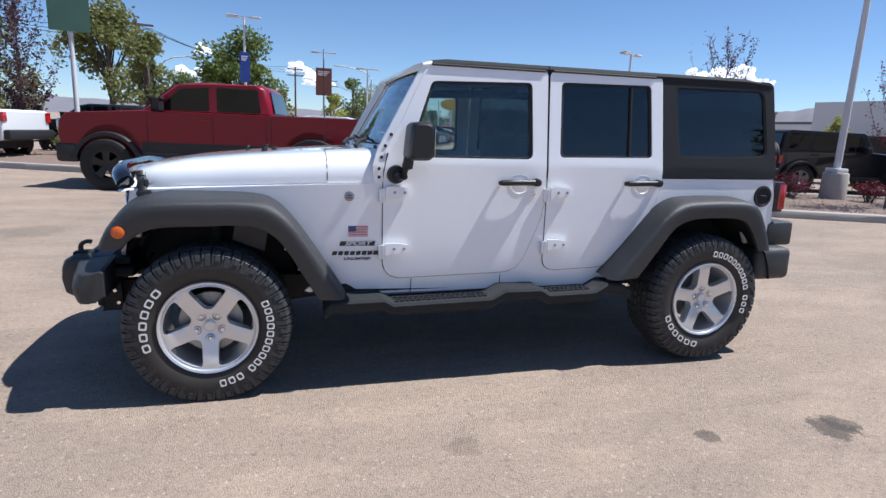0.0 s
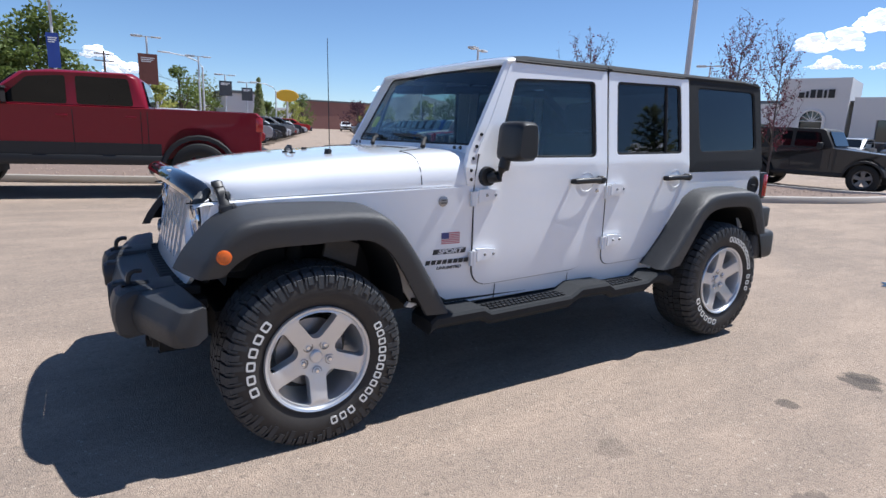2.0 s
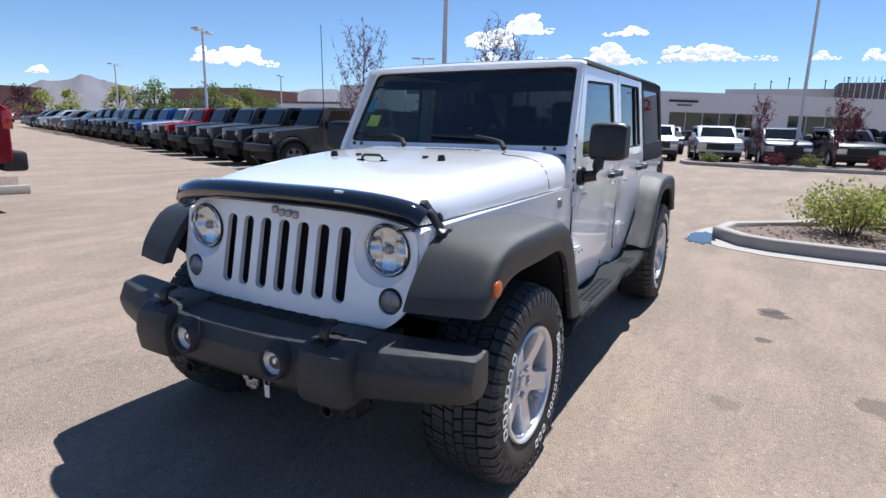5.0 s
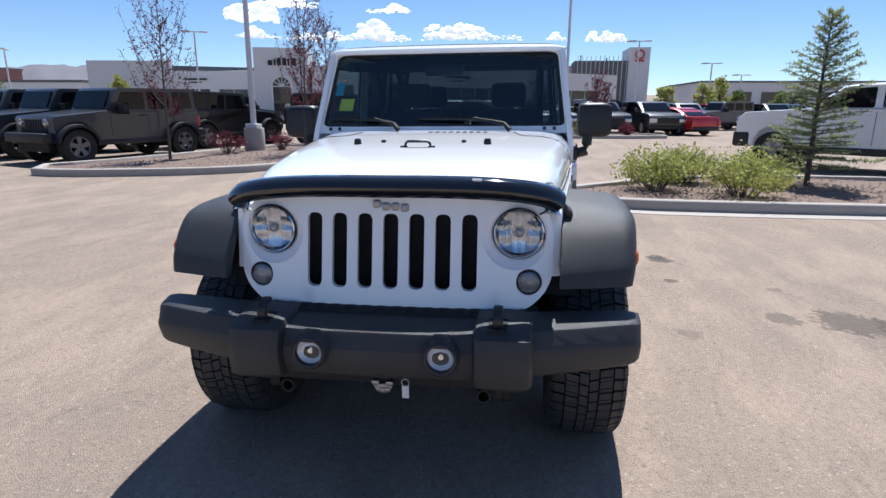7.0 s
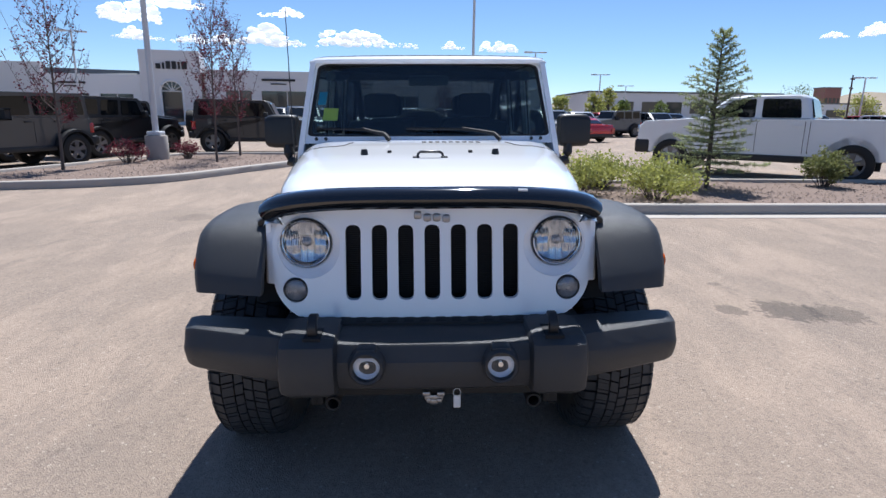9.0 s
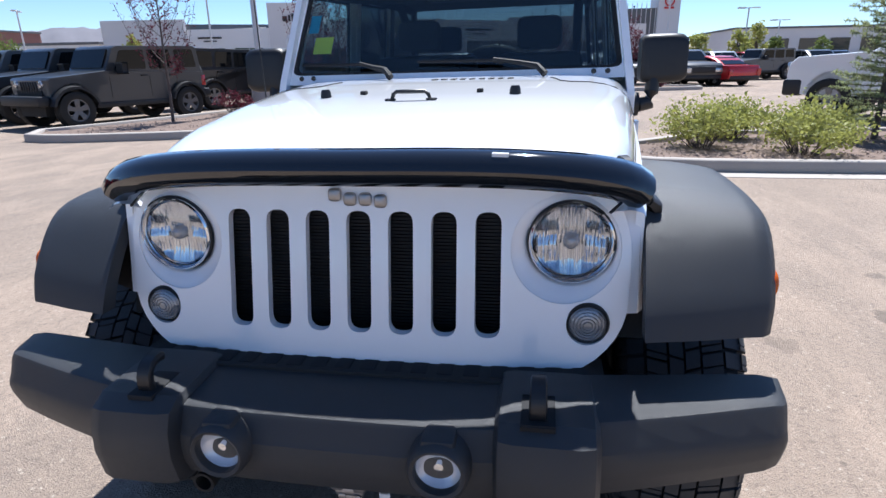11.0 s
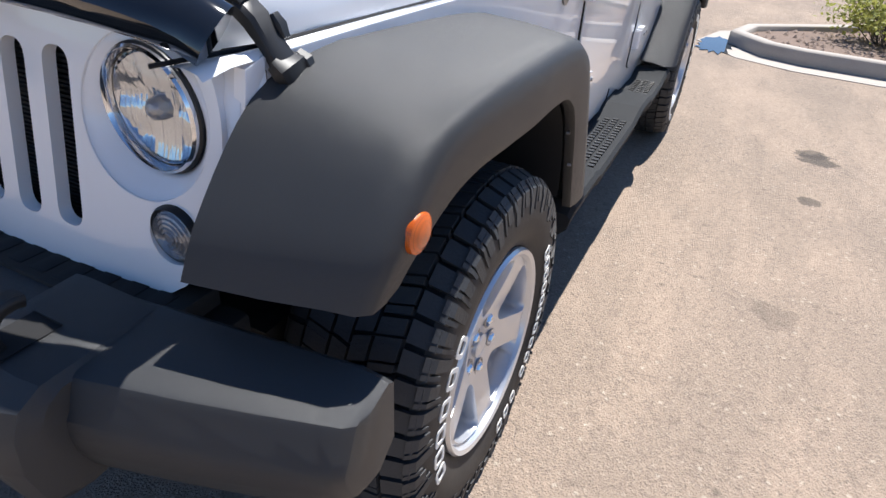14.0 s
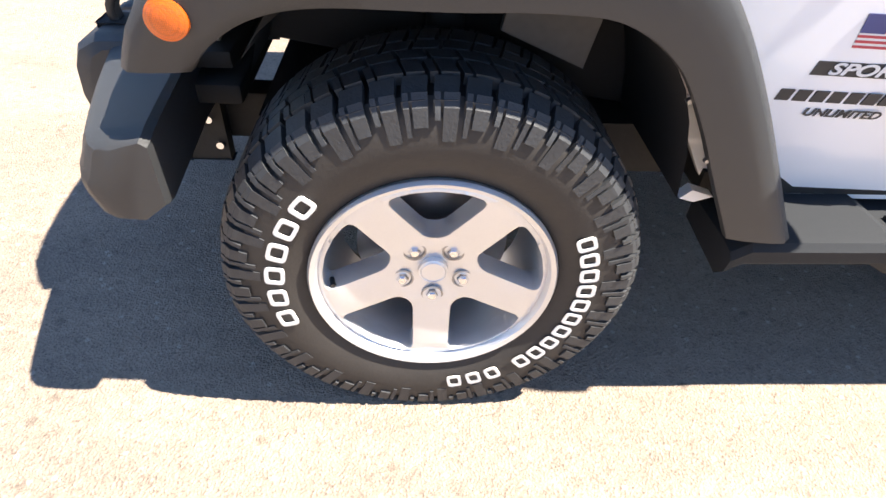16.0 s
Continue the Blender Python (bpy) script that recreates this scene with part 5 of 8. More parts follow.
    col = mixed(grain, mixed(0.22, col, (0.42, 0.34, 0.26)), mixed(0.30, col, (0.15, 0.125, 0.108)))
    clot = nt.nodes.new("ShaderNodeMath")
    clot.operation = "MULTIPLY"
    L(ramp(noise_(17, 6, 0.8).outputs["Fac"], 0.61, 0.66), clot.inputs[0])
    L(ramp(noise_(1.3, 3).outputs["Fac"], 0.40, 0.60), clot.inputs[1])
    col = mixed(clot.outputs[0], col, mixed(0.6, col, (0.075, 0.064, 0.056)))
    stone = nt.nodes.new("ShaderNodeTexVoronoi")
    stone.inputs["Scale"].default_value = 48
    L(pos, stone.inputs["Vector"])
    pick = nt.nodes.new("ShaderNodeSeparateColor")
    L(stone.outputs["Color"], pick.inputs[0])
    lone = nt.nodes.new("ShaderNodeMath")
    lone.operation = "MULTIPLY"
    L(ramp(stone.outputs["Distance"], 0.36, 0.24), lone.inputs[0])
    L(ramp(pick.outputs[2], 0.965, 0.975), lone.inputs[1])
    col = mixed(lone.outputs[0], col, mixed(0.45, col, (0.60, 0.52, 0.42)))
    # oil stains and damp patches, each with a ragged rim
    warp = noise_(9.0, 7, 0.78)
    for x, y, r, st in ((3.03, -1.80, 0.125, 0.75), (3.12, -1.76, 0.09, 0.6), (2.33, -1.73, 0.062, 0.65), (1.50, -2.72, 0.25, 0.6), (1.50, -2.28, 0.13, 0.5), (1.42, -3.05, 0.22, 0.5), (2.2, -2.5, 0.07, 0.3), (1.12, -1.58, 0.09, 0.3), (-5.5, 8.1, 0.35, 0.55), (5.3, 3.2, 0.3, 0.3), (-2.5, 4.0, 0.4, 0.22)):
        d = nt.nodes.new("ShaderNodeVectorMath")
        d.operation = "DISTANCE"
        d.inputs[1].default_value = (x, y, 0)
        L(pos, d.inputs[0])
        k = nt.nodes.new("ShaderNodeMath")
        k.operation, k.inputs[1].default_value = "MULTIPLY_ADD", -2.8 * r
        L(warp.outputs["Fac"], k.inputs[0])
        L(d.outputs["Value"], k.inputs[2])
        f = ramp(k.outputs[0], -r * 0.40, -r * 0.62)
        g = nt.nodes.new("ShaderNodeMath")
        g.operation, g.inputs[1].default_value = "MULTIPLY", st
        L(f, g.inputs[0])
        col = mixed(g.outputs[0], col, (0.070, 0.062, 0.056))
    # hairline cracks
    bend = noise_(0.9, 4, 0.6)
    shift = nt.nodes.new("ShaderNodeVectorMath")
    shift.operation = "MULTIPLY_ADD"
    shift.inputs[1].default_value = (1.6, 1.6, 0)
    L(bend.outputs["Color"], shift.inputs[0])
    L(pos, shift.inputs[2])
    cr = nt.nodes.new("ShaderNodeTexVoronoi")
    cr.feature = "DISTANCE_TO_EDGE"
    cr.inputs["Scale"].default_value = 0.21
    L(shift.outputs[0], cr.inputs["Vector"])
    crack = ramp(cr.outputs["Distance"], 0.0010, 0.0003)
    part_crack = nt.nodes.new("ShaderNodeMath")
    part_crack.operation = "MULTIPLY"
    L(crack, part_crack.inputs[0])
    L(ramp(noise_(0.5).outputs["Fac"], 0.62, 0.72), part_crack.inputs[1])
    col = mixed(part_crack.outputs[0], col, (0.13, 0.112, 0.097))
    L(col, bsdf.inputs["Base Color"])
    bsdf.inputs["Roughness"].default_value = 0.9
    bsdf.inputs["Specular IOR Level"].default_value = 0.25
    bump = nt.nodes.new("ShaderNodeBump")
    bump.inputs["Strength"].default_value, bump.inputs["Distance"].default_value = 0.75, 0.006
    hsum = nt.nodes.new("ShaderNodeMath")
    hsum.operation = "ADD"
    L(vor.outputs["Distance"], hsum.inputs[0])
    L(noise_(70, 6, 0.8).outputs["Fac"], hsum.inputs[1])
    L(hsum.outputs[0], bump.inputs["Height"])
    L(bump.outputs[0], bsdf.inputs["Normal"])
    return m


ASPHALT = asphalt()
b = bmesh.new()
bmesh.ops.create_grid(b, x_segments=1, y_segments=1, size=2500)
tagged(part("ground", b, ASPHALT, None, smooth=0), "pale weathered asphalt car park ground", "ground", kind="structure")

# ---- materials of the car park ----
CONCRETE = mat("pale kerb concrete", (0.40, 0.36, 0.32), 0.85, vary=0.16, scale=2.5, fine=60, bump=0.3, bump_scale=90)
MULCH = mat("brown gravel bed", (0.19, 0.135, 0.105), 0.95, vary=0.45, scale=6, fine=45, bump=0.9, bump_scale=40)
STONE = mat("gravel stone", (0.30, 0.225, 0.18), 0.9, vary=0.5, scale=9, fine=40)
BARK = mat("grey-brown bark", (0.10, 0.08, 0.07), 0.9, vary=0.3, scale=9, bump=0.5, bump_scale=60)
RUST = mat("red-brown leaves", (0.145, 0.022, 0.038), 0.7, thin=0.35, vary=0.4, scale=3)
PURPLE = mat("dark purple leaves", (0.085, 0.035, 0.05), 0.7, thin=0.3, vary=0.45, scale=3)
LIME = mat("yellow-green leaves", (0.36, 0.37, 0.10), 0.6, thin=0.4, vary=0.4, scale=4)
LEAF = mat("green leaves", (0.14, 0.185, 0.045), 0.65, thin=0.4, vary=0.45, scale=1.2)
OLIVE = mat("olive leaves", (0.20, 0.215, 0.075), 0.7, thin=0.4, vary=0.45, scale=1.2)
NEEDLE = mat("spruce needles", (0.32, 0.36, 0.17), 0.7, thin=0.45, vary=0.4, scale=5)
POLE = mat("white painted steel", (0.62, 0.63, 0.64), 0.4, vary=0.06, scale=2)
WOOD = mat("weathered pole wood", (0.13, 0.095, 0.075), 0.9, vary=0.3, scale=5)
STUCCO = mat("pale grey wall panels", (0.66, 0.66, 0.67), 0.8, vary=0.05, scale=0.4, fine=8)
STUCCO2 = mat("white wall panels", (0.78, 0.78, 0.78), 0.75, vary=0.05, scale=0.4, fine=8)
SLATE = mat("dark grey cladding", (0.13, 0.135, 0.14), 0.6, vary=0.12, scale=0.7)
TAN = mat("tan timber cladding", (0.42, 0.24, 0.12), 0.7, vary=0.2, scale=1.0)
BRICKRED = mat("red-brown wall", (0.26, 0.13, 0.11), 0.8, vary=0.2, scale=0.6)
SHOPGLASS = mat("shop window glass", (0.035, 0.045, 0.05), 0.05, vary=0.2, scale=0.5, spec=0.8)
# bluish grey because distance haze is mixed into the hills' base colour
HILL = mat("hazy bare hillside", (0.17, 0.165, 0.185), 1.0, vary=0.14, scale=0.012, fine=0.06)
TANHILL = mat("dry tan hillside", (0.30, 0.245, 0.18), 1.0, vary=0.3, scale=0.012, fine=0.06)
BANNERG = mat("dark green banner", (0.05, 0.12, 0.09), 0.7, vary=0.3, scale=2)
BANNERB = mat("blue banner", (0.03, 0.07, 0.32), 0.7, vary=0.3, scale=2)
BANNERK = mat("dark poster banner", (0.06, 0.065, 0.075), 0.6, vary=0.5, scale=4)
BANNERR = mat("red brown poster", (0.16, 0.055, 0.04), 0.6, vary=0.5, scale=5)
YELLOW = mat("yellow sign", (0.65, 0.38, 0.02), 0.6, vary=0.1)
SIGNRED = mat("red sign", (0.55, 0.03, 0.03), 0.5, vary=0.1)
CARGLASS = mat("dark car glass", (0.006, 0.008, 0.010), 0.03, vary=0.1, spec=0.3)
TRIM = mat("black car trim", (0.015, 0.015, 0.016), 0.55, vary=0.2)
LAMPCLEAR = mat("car lamp", (0.55, 0.56, 0.58), 0.12, metal=0.7, vary=0.2, scale=20)


def paint(name, rgb, metal=0.2, coat=0.8, spec=0.5):
    return mat(name, rgb, 0.35, metal=metal, vary=0.04, scale=1.5, fine=30, coat=coat, spec=spec)


PAINT = {"red": paint("deep red paint", (0.19, 0.002, 0.013), 0, 0.3, 0.25), "white": paint("white paint", (0.74, 0.75, 0.76), 0), "grey": paint("granite grey paint", (0.034, 0.038, 0.042), 0, 0.6), "black": paint("black paint", (0.008, 0.008, 0.010), 0, 0.6), "silver": paint("silver paint", (0.40, 0.41, 0.42), 0.5), "blue": paint("bright blue paint", (0.01, 0.12, 0.50)), "brightred": paint("bright red paint", (0.50, 0.012, 0.014)), "navy": paint("dark blue paint", (0.012, 0.018, 0.04)), "teal": paint("slate paint", (0.075, 0.088, 0.10), 0, 0.6), "lightgrey": paint("light grey paint", (0.22, 0.225, 0.23))}


# ---- parked vehicles; local front towards -x, origin on the ground under the middle ----
def slab(bm, prof, w, inset=0.035, soft=0.07):
    """A body block: a side profile drawn across the width with softened sides."""
    c = Vector((sum(p[0] for p in prof) / len(prof), sum(p[1] for p in prof) / len(prof)))
    rings = []
    for y, k in ((-w, inset), (-w + soft * 0.3, inset * 0.35), (-w + soft, 0), (w - soft, 0), (w - soft * 0.3, inset * 0.35), (w, inset)):
        ring = []
        for p in prof:
            d = c - Vector(p)
            q = Vector(p) + d.normalized() * min(k, d.length * 0.4)
            ring.append((q.x, y, q.y))
        rings.append(ring)
    n = len(prof)
    vs = [[bm.verts.new(p) for p in r] for r in rings]
    for a, b_ in zip(vs, vs[1:]):
        for i in range(n):
            bm.faces.new((a[i], a[(i + 1) % n], b_[(i + 1) % n], b_[i]))
    for r in (vs[0][::-1], vs[-1]):
        f = bm.faces.new(r)
        bmesh.ops.triangulate(bm, faces=[f])
    return bm


def arch(cx, z0, r, n=9):
    """Points of a wheel opening from front to rear, on the underside."""
    return [(cx - r * math.cos(math.pi * k / (n - 1)), z0 + r * math.sin(math.pi * k / (n - 1))) for k in range(n)]


SPEC = {
    "pickup": dict(w=0.99, wx=(-1.92, 1.87), wr=0.44, ww=0.145, low=0.60, nose=[(-2.92, 0.62), (-2.97, 0.95), (-2.94, 1.20), (-2.80, 1.34), (-1.30, 1.44)], tail=[(2.86, 1.44), (2.93, 1.38), (2.93, 0.72)], cab=[(-1.36, 1.42), (-0.72, 1.94), (-0.3, 2.0), (0.88, 2.0), (1.00, 1.92), (1.12, 1.42)], cw=0.92, wins=[[(-1.02, 1.46), (-0.60, 1.86), (-0.08, 1.91), (-0.08, 1.46)], [(0.06, 1.46), (0.06, 1.91), (0.82, 1.90), (0.88, 1.46)]], doors=(-1.2, -0.01, 0.98, 1.08), ws=[(-1.27, 1.47), (-0.76, 1.90)], rg=[(1.00, 1.88), (1.10, 1.47)], handle=1.28, flare=True),
    "wagon": dict(w=0.97, wx=(-1.46, 1.50), wr=0.39, ww=0.12, low=0.42, nose=[(-2.34, 0.45), (-2.42, 0.75), (-2.38, 0.98), (-2.25, 1.08), (-1.15, 1.18)], tail=[(2.30, 1.16), (2.42, 1.05), (2.42, 0.6)], cab=[(-1.22, 1.15), (-0.45, 1.66), (-0.1, 1.74), (1.7, 1.74), (2.05, 1.66), (2.36, 1.15)], cw=0.86, wins=[[(-0.85, 1.20), (-0.36, 1.58), (0.05, 1.64), (0.05, 1.20)], [(0.15, 1.20), (0.15, 1.65), (1.05, 1.65), (1.08, 1.20)], [(1.16, 1.22), (1.14, 1.64), (1.68, 1.63), (1.98, 1.22)]], doors=(-0.95, 0.1, 1.1), ws=[(-1.12, 1.20), (-0.48, 1.63)], rg=[(2.08, 1.62), (2.32, 1.22)], handle=1.05, flare=False),
    "sedan": dict(w=0.91, wx=(-1.40, 1.42), wr=0.335, ww=0.11, low=0.30, nose=[(-2.25, 0.32), (-2.34, 0.55), (-2.28, 0.72), (-2.05, 0.82), (-1.05, 0.93)], tail=[(1.75, 0.98), (2.25, 0.95), (2.34, 0.80), (2.34, 0.45)], cab=[(-1.10, 0.90), (-0.35, 1.36), (0.1, 1.43), (0.65, 1.41), (1.15, 1.28), (1.78, 0.95)], cw=0.76, wins=[[(-0.75, 0.96), (-0.25, 1.28), (0.12, 1.33), (0.12, 0.96)], [(0.22, 0.97), (0.22, 1.33), (0.75, 1.30), (1.15, 1.02)]], doors=(-0.8, 0.17, 1.1), ws=[(-1.02, 0.95), (-0.37, 1.33)], rg=[(0.98, 1.31), (1.68, 0.99)], handle=0.85, flare=False),
    "jeep": dict(w=0.78, wx=(-1.50, 1.45), wr=0.41, ww=0.135, low=0.52, nose=[(-1.96, 0.70), (-1.98, 1.06), (-1.92, 1.12), (-0.62, 1.26)], tail=[(2.05, 1.18), (2.08, 1.10), (2.08, 0.70)], cab=[(-0.66, 1.22), (-0.40, 1.74), (-0.30, 1.80), (1.88, 1.83), (1.97, 1.78), (2.06, 1.16)], cw=0.74, wins=[[(-0.40, 1.27), (-0.22, 1.70), (0.40, 1.72), (0.42, 1.27)], [(0.52, 1.27), (0.50, 1.72), (1.12, 1.73), (1.18, 1.27)], [(1.28, 1.29), (1.26, 1.73), (1.82, 1.74), (1.90, 1.29)]], doors=(-0.58, 0.46, 1.22), ws=[(-0.62, 1.30), (-0.43, 1.71)], rg=[(1.975, 1.72), (2.045, 1.26)], handle=1.12, flare=True, spare=True),
}
BGW = {}
SPEC["lifted"] = dict(SPEC["pickup"])
for key in ("nose", "tail", "cab", "ws", "rg"):
    SPEC["lifted"][key] = [(x, z + 0.07) for x, z in SPEC["pickup"][key]]
SPEC["lifted"]["wins"] = [[(x, z + 0.07) for x, z in w_] for w_ in SPEC["pickup"]["wins"]]
SPEC["lifted"]["nose"] = [(x + 0.16 if x < -2 else x, z) for x, z in SPEC["lifted"]["nose"]]
SPEC["lifted"].update(wr=0.475, low=0.66, handle=1.35)
SPEC["white"] = dict(SPEC["pickup"])
for key in ("nose", "tail", "cab", "ws", "rg"):
    SPEC["white"][key] = [(x, z if z < 0.7 else 0.7 + (z - 0.7) * 0.97) for x, z in SPEC["pickup"][key]]
SPEC["white"]["wins"] = [[(x, 0.7 + (z - 0.7) * 0.97) for x, z in w_] for w_ in SPEC["pickup"]["wins"]]
SPEC["white"]["nose"] = [(x + 0.13 if x < -2 else x, z) for x, z in SPEC["white"]["nose"]]
SPEC["white"].update(handle=1.26, flare=False, low=0.52, wx=(-1.94, 1.95))


def bg_wheel_meshes():
    b = bmesh.new()
    revolve(b, [(0.60, -0.30), (0.66, -0.33), (0.85, -0.33), (0.97, -0.29), (1.0, -0.24), (1.0, -0.15), (0.97, -0.145), (0.97, -0.125), (1.0, -0.12), (1.0, -0.01), (0.97, -0.005), (0.97, 0.005), (1.0, 0.01), (1.0, 0.12), (0.97, 0.125), (0.97, 0.145), (1.0, 0.15), (1.0, 0.24), (0.97, 0.29), (0.66, 0.33), (0.60, 0.30)], 36)
    r = rim_mesh(0.60, -0.27, 0.4, 5, 17)
    for key, q in (("tyre", b), ("rim", r)):
        bmesh.ops.recalc_face_normals(q, faces=q.faces)
        me = bpy.data.meshes.new(key)
        q.to_mesh(me)
        q.free()
        BGW[key] = me


def vehicle(kind, colour, label, m, group="", rim=None, lower=None):
    sp = SPEC[kind]
    if not BGW:
        bg_wheel_meshes()
    P = PAINT[colour]
    car = thing({"pickup": "pickup_truck", "lifted": "pickup_truck", "white": "pickup_truck", "wagon": "parked_suv", "sedan": "parked_car", "jeep": "parked_off_roader"}[kind], label, {"pickup": "pickup truck", "lifted": "pickup truck", "white": "pickup truck", "wagon": "car", "sedan": "car", "jeep": "car"}[kind], group, m=m)
    w, low, R = sp["w"], sp["low"], sp["wr"]
    ar = R * 1.2
    under = [(sp["tail"][-1][0] - 0.02, low + 0.05)] + arch(sp["wx"][1], max(low, R * 0.9), ar)[::-1] + arch(sp["wx"][0], max(low, R * 0.9), ar)[::-1]
    part("body", slab(bmesh.new(), sp["nose"] + sp["tail"] + under, w), P, car, smooth=35)
    part("cab", slab(bmesh.new(), sp["cab"], sp["cw"], 0.10 if kind != "jeep" else 0.03, 0.16 if kind != "jeep" else 0.06), P if kind != "jeep" or colour != "black" else TRIM, car, smooth=40)
    b = bmesh.new()
    box(b, sp["wx"][0] - 0.3, sp["wx"][1] + 0.3, -w + 0.3, w - 0.3, low - 0.12, low + 0.25)
    for x in sp["wx"]:
        box(b, x - ar, x + ar, -w + 0.28, w - 0.28, R * 0.7, R + ar * 0.9)
    part("underbody", b, UNDER, car)
    if sp.get("spare") or kind in ("pickup", "lifted", "white"):
        b = bmesh.new()
        for y in (-w * 0.96, w * 0.96):
            box(b, sp["wx"][0] + ar, sp["wx"][1] - ar, y - 0.08, y + 0.08, low - 0.10, low + (0.02 if kind == "jeep" else 0.06), 0.02)
        part("sill", b, TRIM, car)
    # glass
    zc0, zc1 = min(p[1] for p in sp["cab"]), max(p[1] for p in sp["cab"])
    for s in (1, -1):
        for win in sp["wins"]:
            poly = rounded(win, 0.05, 3)
            def gy(u, v, d, s=s):
                return (u, -s * (sp["cw"] + 0.006 - (0.02 if d else 0)), v)
            part("side_window", sheet(poly, [], 1, 0, (), (), gy), CARGLASS, car, smooth=0)
        for x in sp["doors"]:
            b = bmesh.new()
            tube(b, [(x, -s * (w + 0.001), low + 0.12), (x, -s * (w + 0.001), zc0 - 0.04)], 0.006, 4)
            part("door_seam", b, GASKET, car)
        for x in sp["doors"][1:3]:
            b = bmesh.new()
            box(b, x - 0.24, x - 0.06, -s * (w + 0.03), -s * (w - 0.02), sp["handle"] - 0.018, sp["handle"] + 0.018, 0.008)
            part("door_handle", b, TRIM if kind == "jeep" else P, car)
        b = bmesh.new()
        mx = sp["wins"][0][0][0] + 0.1
        box(b, mx - 0.10, mx + 0.04, -s * (sp["cw"] + 0.10), -s * (sp["cw"] + 0.29), zc0 + 0.03, zc0 + 0.24, 0.03)
        box(b, mx - 0.05, mx, -s * (sp["cw"] - 0.05), -s * (sp["cw"] + 0.12), zc0 + 0.05, zc0 + 0.10)
        part("door_mirror", b, TRIM if kind in ("jeep", "pickup", "lifted", "white") else P, car)
        nx, nz = sp["nose"][1]
        b = bmesh.new()
        if kind == "jeep":
            revolve(b, [(0.0, -0.03), (0.07, -0.02), (0.09, 0.02)], 20, (nx - 0.005, -s * 0.50, 0.98), "x")
        else:
            hz = sp["nose"][2][1] if kind in ("pickup", "lifted", "white") else sp["nose"][1][1] + 0.08
            box(b, nx - 0.015, nx + 0.22, -s * (w - 0.02), -s * (w - 0.38), hz - 0.16, hz + 0.03, 0.03)
        part("headlight", b, LAMPCLEAR, car)
        tx = sp["tail"][-2][0]
        b = bmesh.new()
        box(b, tx - 0.10, tx + 0.03, -s * (w + 0.006), -s * (w - 0.16), sp["tail"][-2][1] - 0.28, sp["tail"][-2][1] - 0.02, 0.02)
        part("tail_lamp", b, REDLENS, car)
        for x in sp["wx"]:
            mm = pose(x, -s * (w - 0.10 + (0.10 if sp["flare"] else 0)), R, 0, 0, 0 if s == 1 else 180) @ Matrix.Diagonal((R, R * 1.02, R, 1))
            wh = part_of("wheel", BGW["rim"], None, car, m=mm)
            wh.material_slots[0].link = "OBJECT" if wh.material_slots else "DATA"
            if wh.material_slots:
                wh.material_slots[0].material = rim or (GREYRIM if kind in ("jeep", "white") else ALLOY)
            part_of("tyre", BGW["tyre"], RUBBER, wh)
            if sp["flare"]:
                b = bmesh.new()
                pts_o = arch(x, R * 0.95, ar * 1.14, 13)[1:-1]
                pts_i = arch(x, R * 0.95, ar * 0.98, 13)[1:-1]
                wo = 0.17 if kind == "jeep" else 0.09
                loft(b, [[(o[0], -s * (w - 0.03), o[1]), (o[0], -s * (w + wo * 0.8), o[1] - 0.02), (o[0] * 0.7 + i[0] * 0.3, -s * (w + wo), o[1] * 0.7 + i[1] * 0.3), (i[0], -s * (w + wo), i[1]), (i[0], -s * (w - 0.03), i[1])] for o, i in zip(pts_o, pts_i)])
                part("flare", b, TRIM, car, smooth=50)
    ws, rg = sp["ws"], sp["rg"]
    for nm, ((xa, za), (xb, zb)), d in (("windscreen", ws, -1), ("rear_window", rg, 1)):
        b = bmesh.new()
        n = Vector(((zb - za), 0, -(xb - xa))).normalized()
        if n.x * d < 0:
            n = -n
        ya, yb_ = sp["cw"] - 0.10, sp["cw"] - (0.20 if kind != "jeep" else 0.10)
        if nm == "rear_window":
            ya, yb_ = yb_, ya
        q = [(xa, -ya, za), (xa, ya, za), (xb, yb_, zb), (xb, -yb_, zb)]
        loft(b, [[tuple(Vector(p) + n * 0.035) for p in q], [tuple(Vector(p) + n * 0.0) for p in q]])
        part(nm, b, CARGLASS, car, smooth=0)
    nx = sp["nose"][1][0]
    b = bmesh.new()
    if kind == "jeep":
        for k in range(7):
            y = -0.30 + 0.1 * k
            box(b, nx - 0.02, nx + 0.02, y - 0.03, y + 0.03, 0.80, 1.04, 0.02)
    else:
        gz = sp["nose"][2][1]
        box(b, nx - 0.02, nx + 0.06, -w * 0.62, w * 0.62, gz - 0.36, gz - 0.05, 0.03)
    part("grille", b, TRIM, car)
    b = bmesh.new()
    if kind == "jeep":
        box(b, nx - 0.28, nx - 0.02, -0.80, 0.80, 0.52, 0.74, 0.05)
        part("front_bumper", b, TRIM, car)
        b = bmesh.new()
        box(b, 2.02, 2.24, -0.80, 0.80, 0.52, 0.74, 0.04)
    elif kind in ("pickup", "lifted", "white"):
        box(b, nx - 0.05, nx + 0.35, -w - 0.02, w + 0.02, 0.50, 0.86, 0.06)
        part("front_bumper", b, lower or P, car)
        b = bmesh.new()
        box(b, 2.78, 3.10, -w + 0.02, w - 0.02, 0.58, 0.86, 0.05)
    else:
        box(b, nx - 0.02, nx + 0.25, -w + 0.05, w - 0.05, low - 0.08, low + 0.10, 0.04)
        part("front_bumper", b, TRIM, car)
        b = bmesh.new()
